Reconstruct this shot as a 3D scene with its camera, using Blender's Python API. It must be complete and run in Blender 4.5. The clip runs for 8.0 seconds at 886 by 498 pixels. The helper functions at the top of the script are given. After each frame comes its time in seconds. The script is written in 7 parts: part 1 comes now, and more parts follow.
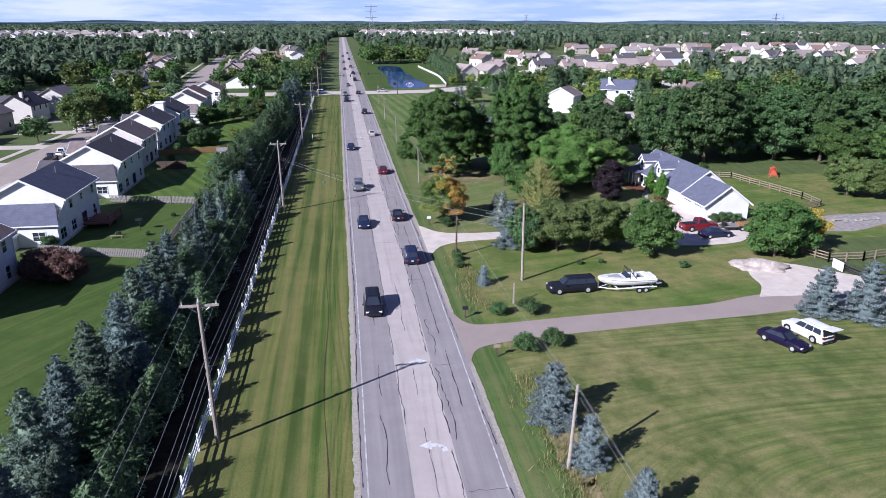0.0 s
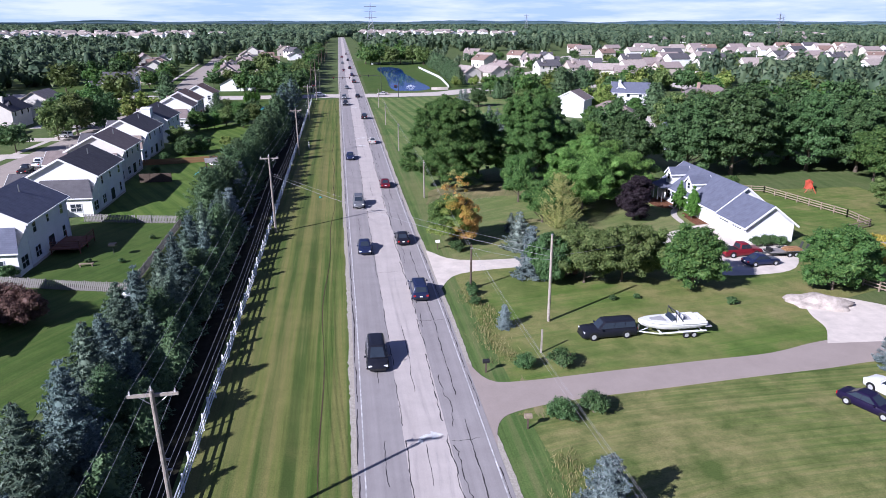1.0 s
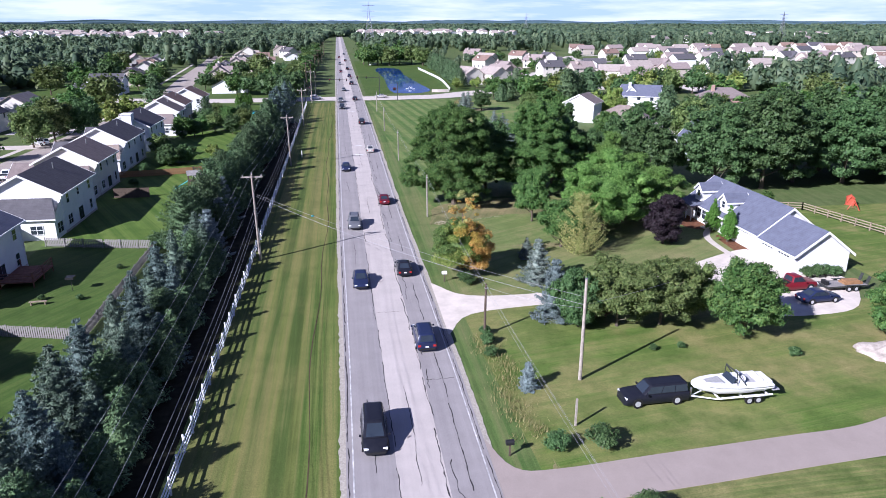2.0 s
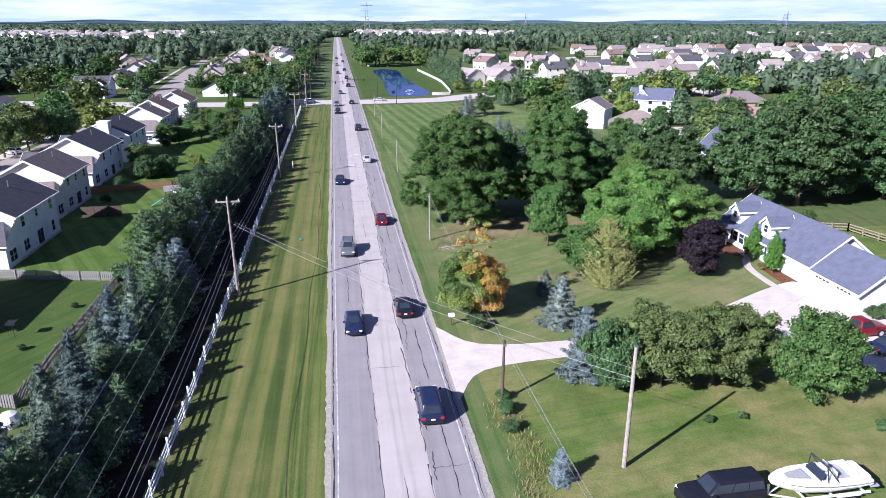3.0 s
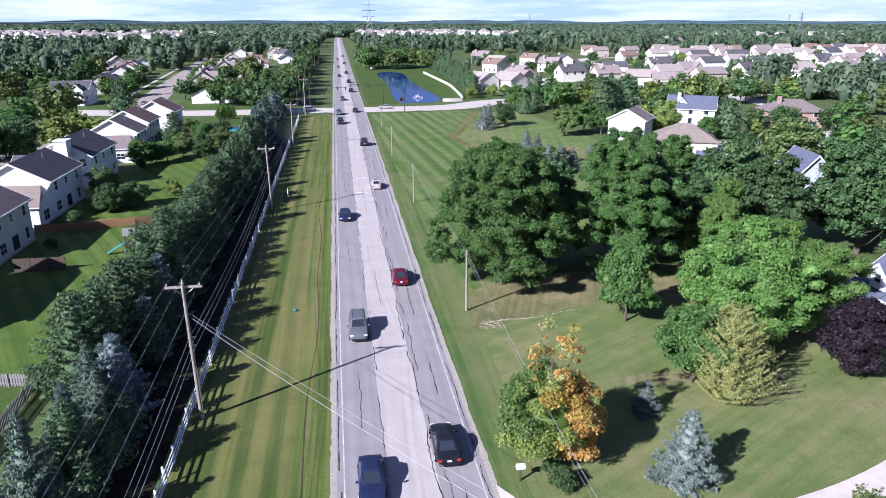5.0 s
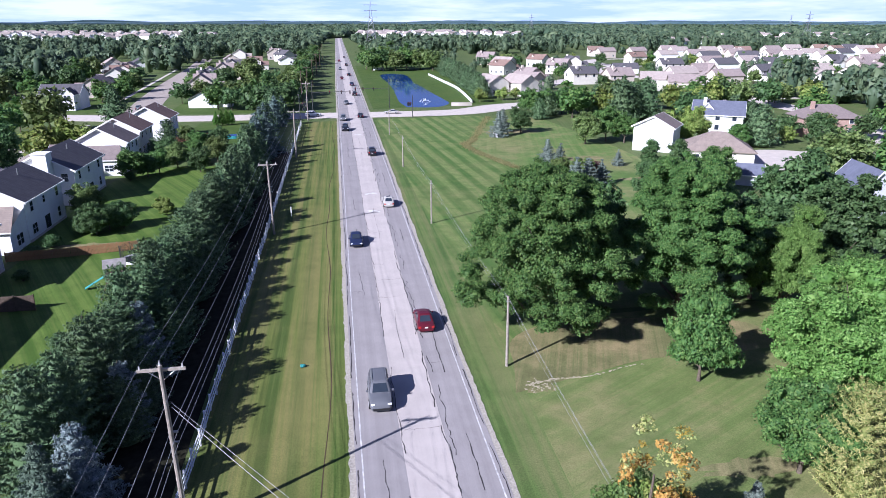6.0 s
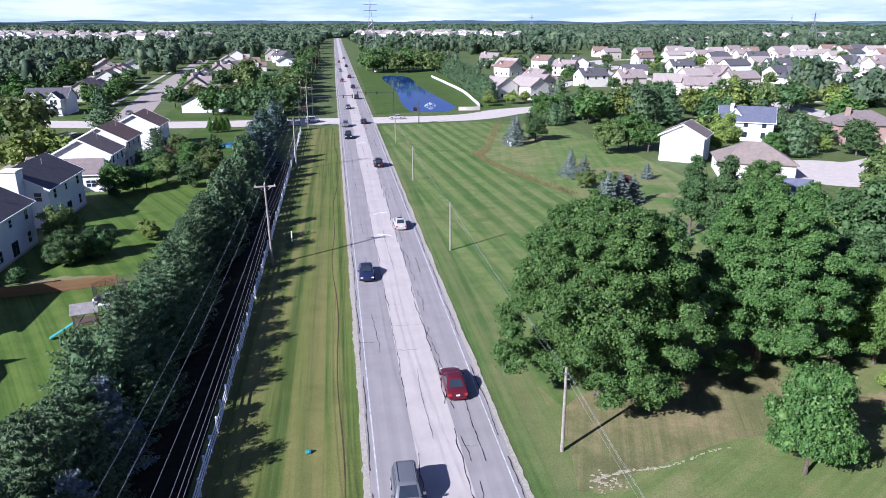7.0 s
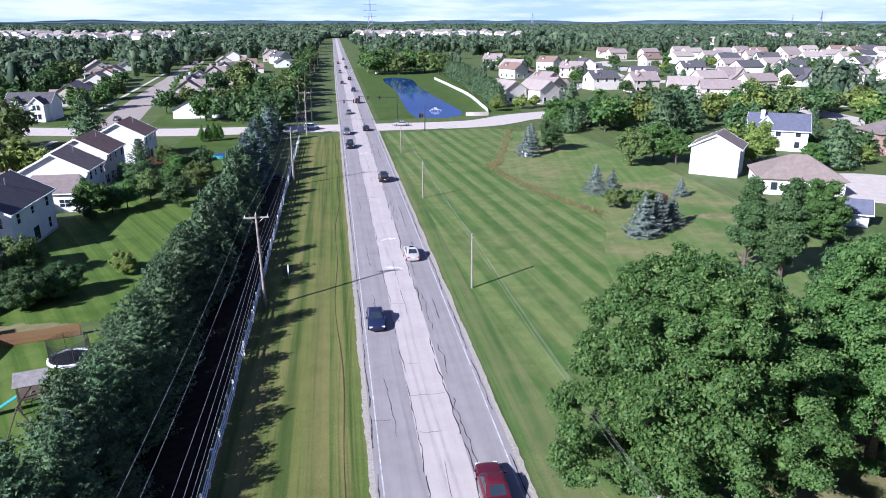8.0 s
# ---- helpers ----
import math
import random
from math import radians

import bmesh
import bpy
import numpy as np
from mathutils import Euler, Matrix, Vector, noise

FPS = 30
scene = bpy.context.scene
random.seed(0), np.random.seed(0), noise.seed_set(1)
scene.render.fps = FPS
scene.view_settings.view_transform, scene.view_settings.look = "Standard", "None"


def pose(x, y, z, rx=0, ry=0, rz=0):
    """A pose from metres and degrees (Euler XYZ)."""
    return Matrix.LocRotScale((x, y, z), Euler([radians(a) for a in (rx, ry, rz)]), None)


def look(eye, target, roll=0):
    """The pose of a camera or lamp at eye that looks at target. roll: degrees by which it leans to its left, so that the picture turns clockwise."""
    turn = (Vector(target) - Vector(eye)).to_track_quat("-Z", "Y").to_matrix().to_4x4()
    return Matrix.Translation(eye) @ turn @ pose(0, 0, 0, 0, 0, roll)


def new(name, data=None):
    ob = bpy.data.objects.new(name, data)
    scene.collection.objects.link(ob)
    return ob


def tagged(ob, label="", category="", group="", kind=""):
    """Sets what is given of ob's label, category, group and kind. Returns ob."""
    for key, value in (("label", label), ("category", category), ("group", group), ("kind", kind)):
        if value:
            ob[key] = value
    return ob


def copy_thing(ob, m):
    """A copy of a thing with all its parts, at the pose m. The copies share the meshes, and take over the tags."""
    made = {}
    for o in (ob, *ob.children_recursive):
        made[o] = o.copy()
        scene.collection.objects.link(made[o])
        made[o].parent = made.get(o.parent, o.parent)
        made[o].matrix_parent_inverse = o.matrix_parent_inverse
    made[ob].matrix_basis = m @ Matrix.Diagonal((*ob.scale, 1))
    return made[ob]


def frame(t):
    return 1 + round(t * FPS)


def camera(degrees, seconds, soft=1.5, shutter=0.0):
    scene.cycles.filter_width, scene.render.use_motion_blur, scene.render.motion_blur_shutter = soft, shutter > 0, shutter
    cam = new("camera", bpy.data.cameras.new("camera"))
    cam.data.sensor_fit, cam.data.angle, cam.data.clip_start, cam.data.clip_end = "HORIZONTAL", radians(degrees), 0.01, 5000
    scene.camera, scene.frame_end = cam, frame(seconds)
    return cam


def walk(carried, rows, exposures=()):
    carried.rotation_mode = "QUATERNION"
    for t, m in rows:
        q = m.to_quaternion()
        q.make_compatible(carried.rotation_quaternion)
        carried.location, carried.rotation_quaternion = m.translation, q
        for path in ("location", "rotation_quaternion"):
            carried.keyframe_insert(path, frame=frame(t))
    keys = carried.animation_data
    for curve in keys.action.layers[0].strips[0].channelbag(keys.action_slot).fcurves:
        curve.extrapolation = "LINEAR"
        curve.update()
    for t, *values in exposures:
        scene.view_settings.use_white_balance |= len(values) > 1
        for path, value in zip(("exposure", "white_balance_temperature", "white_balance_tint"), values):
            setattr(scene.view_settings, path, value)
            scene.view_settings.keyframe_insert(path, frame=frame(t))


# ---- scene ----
# World: x to the right of the road, y along it, z up, metres.
cam = camera(65.5, 8.0, soft=0.85)
PATH = [
    (0.0, (-0.007, -0.375, 29.81), (0.258, 1.504, 29.178)),
    (0.5, (-0.055, 5.467, 29.829), (0.212, 7.346, 29.198)),
    (1.0, (0.082, 11.513, 29.85), (0.35, 13.392, 29.218)),
    (1.5, (0.361, 17.795, 29.837), (0.631, 19.673, 29.204)),
    (3.0, (1.759, 36.44, 29.775), (2.035, 38.317, 29.142)),
    (3.5, (2.008, 42.867, 29.715), (2.285, 44.744, 29.082)),
    (4.0, (1.977, 49.385, 29.612), (2.254, 51.262, 28.979)),
    (4.5, (1.715, 55.843, 29.551), (1.99, 57.72, 28.918)),
    (6.0, (-0.217, 74.946, 29.545), (0.059, 76.824, 28.913)),
    (6.5, (-0.864, 81.388, 29.584), (-0.586, 83.265, 28.952)),
    (7.0, (-1.333, 87.98, 29.658), (-1.052, 89.856, 29.026)),
    (7.5, (-1.654, 94.713, 29.733), (-1.371, 96.589, 29.101)),
    (8.0, (-1.845, 101.615, 29.84), (-1.56, 103.491, 29.207)),
]
walk(cam, [(t, look(*p)) for t, *p in PATH], exposures=[(0.0, 0.64, 5680, 21), (1.5, 0.88, 5680, 21), (3.0, 1.0, 5670, 21), (8.0, 0.98, 5560, 19)])

# ---- sky and sun ----
SUN_TO = Vector((0.84, 0.565, -0.602)).normalized()
world = bpy.data.worlds.new("sky")
scene.world = world
world.use_nodes = True
wn = world.node_tree
sky = wn.nodes.new("ShaderNodeTexSky")
sky.sky_type, sky.sun_disc = "NISHITA", False
sky.sun_elevation = math.asin(-SUN_TO.z)
sky.sun_rotation = math.atan2(-SUN_TO.x, -SUN_TO.y)
sky.air_density, sky.dust_density, sky.ozone_density = 1.0, 0.1, 2.5
# thin white clouds all over the sky
wco = wn.nodes.new("ShaderNodeTexCoord")
wmap = wn.nodes.new("ShaderNodeMapping")
wmap.inputs["Scale"].default_value = (1.0, 1.0, 5.0)
cloud = wn.nodes.new("ShaderNodeTexNoise")
cloud.inputs["Scale"].default_value, cloud.inputs["Detail"].default_value = 2.2, 6.0
cramp = wn.nodes.new("ShaderNodeValToRGB")
cramp.color_ramp.elements[0].position, cramp.color_ramp.elements[1].position = 0.25, 0.6
wmix = wn.nodes.new("ShaderNodeMix")
wmix.data_type = "RGBA"
wn.links.new(wco.outputs["Generated"], wmap.inputs["Vector"])
wn.links.new(wmap.outputs[0], cloud.inputs["Vector"])
wn.links.new(cloud.outputs["Fac"], cramp.inputs[0])
wn.links.new(cramp.outputs[0], wmix.inputs[0])
wn.links.new(sky.outputs[0], wmix.inputs[6])
wmix.inputs[7].default_value = (1.1, 1.35, 3.2, 1)
wn.links.new(wmix.outputs[2], wn.nodes["Background"].inputs[0])
wn.nodes["Background"].inputs[1].default_value = 0.05
sun = new("sun", bpy.data.lights.new("sun", "SUN"))
sun.data.energy, sun.data.angle, sun.data.color = 5.0, radians(0.55), (1.0, 0.965, 0.92)
sun.matrix_world = look((0, 0, 80), Vector((0, 0, 80)) + SUN_TO)


# ---- materials ----
class Mat:
    """A node material with short helpers."""

    def __init__(self, name, rough=0.7, metal=0.0, spec=0.3):
        self.m = bpy.data.materials.new(name)
        self.m.use_nodes = True
        self.t = self.m.node_tree
        self.b = self.t.nodes["Principled BSDF"]
        self.b.inputs["Roughness"].default_value = rough
        self.b.inputs["Metallic"].default_value = metal
        self.b.inputs["Specular IOR Level"].default_value = spec
        self.co = self.t.nodes.new("ShaderNodeTexCoord").outputs["Object"]

    def node(self, kind, **links):
        n = self.t.nodes.new(kind)
        for k, v in links.items():
            self.put(n.inputs[k], v)
        return n

    def put(self, socket, v):
        if isinstance(v, bpy.types.NodeSocket):
            self.t.links.new(v, socket)
        else:
            socket.default_value = (*v, 1) if isinstance(v, tuple) and len(v) == 3 and socket.type == "RGBA" else v

    def scaled(self, sx, sy, sz, rot=0.0):
        r = self.t.nodes.new("ShaderNodeMapping")
        n = self.t.nodes.new("ShaderNodeMapping")
        self.t.links.new(self.co, r.inputs["Vector"])
        self.t.links.new(r.outputs[0], n.inputs["Vector"])
        r.inputs["Rotation"].default_value = (0, 0, radians(rot))
        n.inputs["Scale"].default_value = (sx, sy, sz)
        return n.outputs[0]

    def noise(self, scale, detail=4.0, rough=0.55, vec=None):
        n = self.node("ShaderNodeTexNoise", Scale=scale, Detail=detail, Roughness=rough)
        self.t.links.new(vec or self.co, n.inputs["Vector"])
        return n.outputs["Fac"]

    def ramp(self, fac, *stops):
        n = self.node("ShaderNodeValToRGB", Fac=fac)
        e = n.color_ramp.elements
        while len(e) < len(stops):
            e.new(0.5)
        for el, (p, c) in zip(e, stops):
            el.position = p
            el.color = (*c, 1) if isinstance(c, tuple) else (c, c, c, 1)
        return n.outputs[0]

    def mix(self, fac, a, b, mode="MIX"):
        n = self.t.nodes.new("ShaderNodeMix")
        n.data_type, n.blend_type = "RGBA", mode
        self.put(n.inputs[0], fac)
        self.put(n.inputs[6], a)
        self.put(n.inputs[7], b)
        return n.outputs[2]

    def math(self, op, a, b=0.0):
        n = self.t.nodes.new("ShaderNodeMath")
        n.operation = op
        self.put(n.inputs[0], a)
        self.put(n.inputs[1], b)
        return n.outputs[0]

    def axis(self, k, vec=None):
        n = self.t.nodes.new("ShaderNodeSeparateXYZ")
        self.t.links.new(vec or self.co, n.inputs[0])
        return n.outputs[k]

    def random(self, island=True):
        if island:
            return self.t.nodes.new("ShaderNodeNewGeometry").outputs["Random Per Island"]
        return self.t.nodes.new("ShaderNodeObjectInfo").outputs["Random"]

    def bump(self, height, strength=0.3, distance=0.05):
        n = self.node("ShaderNodeBump", Strength=strength, Distance=distance, Height=height)
        self.t.links.new(n.outputs[0], self.b.inputs["Normal"])

    def color(self, c):
        self.put(self.b.inputs["Base Color"], c)
        return self


def grass(name, a, b, dry, angle=0.0, period=2.4, stripes=0.0, dryness=0.5, wobble=0.6, streaks=0.35, fine_x=2.2, rings=None, patchy=1.0):
    """Mown lawn: two greens in mower stripes, dry patches, fine blades. rings (x, y, half width, half depth): the stripes run round that oblong."""
    k = Mat(name, 0.85, spec=0.15)
    big = k.noise(0.06, 5)
    mid = k.noise(0.5, 5, 0.65)
    fine = k.noise(9.0, 3, 0.7)
    if rings:
        cx, cy, hx, hy = rings
        power = [k.math("POWER", k.math("ABSOLUTE", k.math("DIVIDE", k.math("SUBTRACT", k.axis(n), c0), h0)), 3.2) for n, c0, h0 in ((0, cx, hx), (1, cy, hy))]
        across = k.math("MULTIPLY", k.math("POWER", k.math("ADD", *power), 1 / 3.2), hy)
        vec = k.node("ShaderNodeCombineXYZ", X=k.math("MULTIPLY", across, fine_x)).outputs[0]
    else:
        across = k.axis(0, k.scaled(1, 1, 1, angle))
        vec = k.scaled(fine_x, 0.012, 1, angle)
    bent = k.math("ADD", k.math("MULTIPLY", across, 2 * math.pi / period), k.math("MULTIPLY", k.noise(0.09, 2), wobble * 6))
    wave = k.math("ADD", k.math("MULTIPLY", k.math("SINE", bent), 1.1), 0.5)
    clamp = k.node("ShaderNodeClamp", Value=wave).outputs[0]
    streak = k.noise(1.0, 4, 0.7, vec)
    c = k.mix(k.math("MULTIPLY", clamp, stripes), a, b)
    c = k.mix(k.ramp(streak, (0.46, 0.0), (0.6, streaks)), c, dry)
    c = k.mix(k.ramp(streak, (0.38, streaks), (0.47, 0.0)), c, tuple(v * 0.6 for v in a))
    patch = k.noise(0.17, 4, 0.6)
    c = k.mix(k.ramp(big, (0.45, 0.0), (0.7, dryness)), c, dry)
    c = k.mix(k.ramp(patch, (0.5, 0.0), (0.66, dryness * 0.75)), c, dry)
    c = k.mix(k.ramp(patch, (0.34, 0.5 * patchy), (0.46, 0.0)), c, tuple(v * 0.72 for v in a))
    c = k.mix(k.ramp(mid, (0.3, 0.4 * patchy), (0.6, 0.0)), c, tuple(v * 0.62 for v in a))
    c = k.mix(0.42, c, k.ramp(fine, (0.3, 0.25), (0.7, 0.85)), "OVERLAY")
    k.color(c)
    k.bump(fine, 0.4, 0.05)
    return k.m


def paint(name, c, rough=0.5, spec=0.4, vary=0.12, scale=1.5, metal=0.0, bump=0.0):
    k = Mat(name, rough, metal, spec)
    dark = tuple(v * (1 - vary * 2) for v in c)
    n = k.noise(scale, 5, 0.6)
    k.color(k.mix(k.ramp(n, (0.3, 0.0), (0.7, 1.0)), dark, c))
    if bump:
        k.bump(k.noise(scale * 9, 3), bump, 0.02)
    return k.m


def leaf(name, a, b, c, thin=0.3, rough=0.55):
    """Foliage: colour by leaf and by tree, some light through the leaf."""
    k = Mat(name, rough, spec=0.25)
    col = k.ramp(k.random(), (0.0, a), (0.55, b), (1.0, c))
    tree = k.random(False)
    hue = k.node("ShaderNodeHueSaturation", Color=col)
    k.put(hue.inputs["Hue"], k.math("ADD", k.math("MULTIPLY", tree, 0.018), 0.491))
    k.put(hue.inputs["Value"], k.math("ADD", k.math("MULTIPLY", tree, 0.4), 0.95))
    k.color(hue.outputs[0])
    tr = k.node("ShaderNodeBsdfTranslucent", Color=hue.outputs[0])
    mx = k.node("ShaderNodeMixShader", Fac=thin)
    out = k.t.nodes["Material Output"]
    k.t.links.new(k.b.outputs[0], mx.inputs[1])
    k.t.links.new(tr.outputs[0], mx.inputs[2])
    k.t.links.new(mx.outputs[0], out.inputs[0])
    return k.m


def asphalt(name, base, light, streaks):
    k = Mat(name, 0.85, spec=0.2)
    long = k.noise(1.0, 4, 0.6, k.scaled(1.6, 0.03, 1))
    blot = k.noise(0.35, 6, 0.65)
    grit = k.noise(30, 2, 0.8)
    c = k.mix(k.ramp(long, (0.35, 0.0), (0.7, streaks)), base, light)
    c = k.mix(k.ramp(blot, (0.35, 0.35), (0.62, 0.0)), c, tuple(v * 0.72 for v in base))
    c = k.mix(0.25, c, k.ramp(grit, (0.3, 0.3), (0.7, 0.8)), "OVERLAY")
    k.color(c)
    k.bump(grit, 0.25, 0.01)
    return k.m


def shingles(name, c):
    k = Mat(name, 0.85, spec=0.2)
    rows = k.math("FRACT", k.math("MULTIPLY", k.axis(2), 6.0))
    n = k.noise(1.2, 5)
    g = k.noise(14, 2, 0.7, k.scaled(1, 1, 3))
    col = k.mix(k.ramp(n, (0.3, 0.0), (0.7, 1.0)), tuple(v * 0.75 for v in c), c)
    col = k.mix(k.ramp(rows, (0.0, 0.5), (0.18, 0.0)), col, tuple(v * 0.5 for v in c))
    col = k.mix(0.35, col, k.ramp(g, (0.25, 0.25), (0.75, 0.8)), "OVERLAY")
    k.color(col)
    k.bump(g, 0.3, 0.02)
    return k.m


def siding(name, c):
    k = Mat(name, 0.55, spec=0.3)
    lap = k.math("FRACT", k.math("MULTIPLY", k.axis(2), 6.5))
    n = k.noise(0.8, 5)
    col = k.mix(k.ramp(n, (0.3, 0.0), (0.7, 1.0)), tuple(v * 0.9 for v in c), c)
    col = k.mix(k.ramp(lap, (0.0, 0.35), (0.12, 0.0)), col, tuple(v * 0.6 for v in c))
    k.color(col)
    k.bump(lap, 0.35, 0.02)
    return k.m


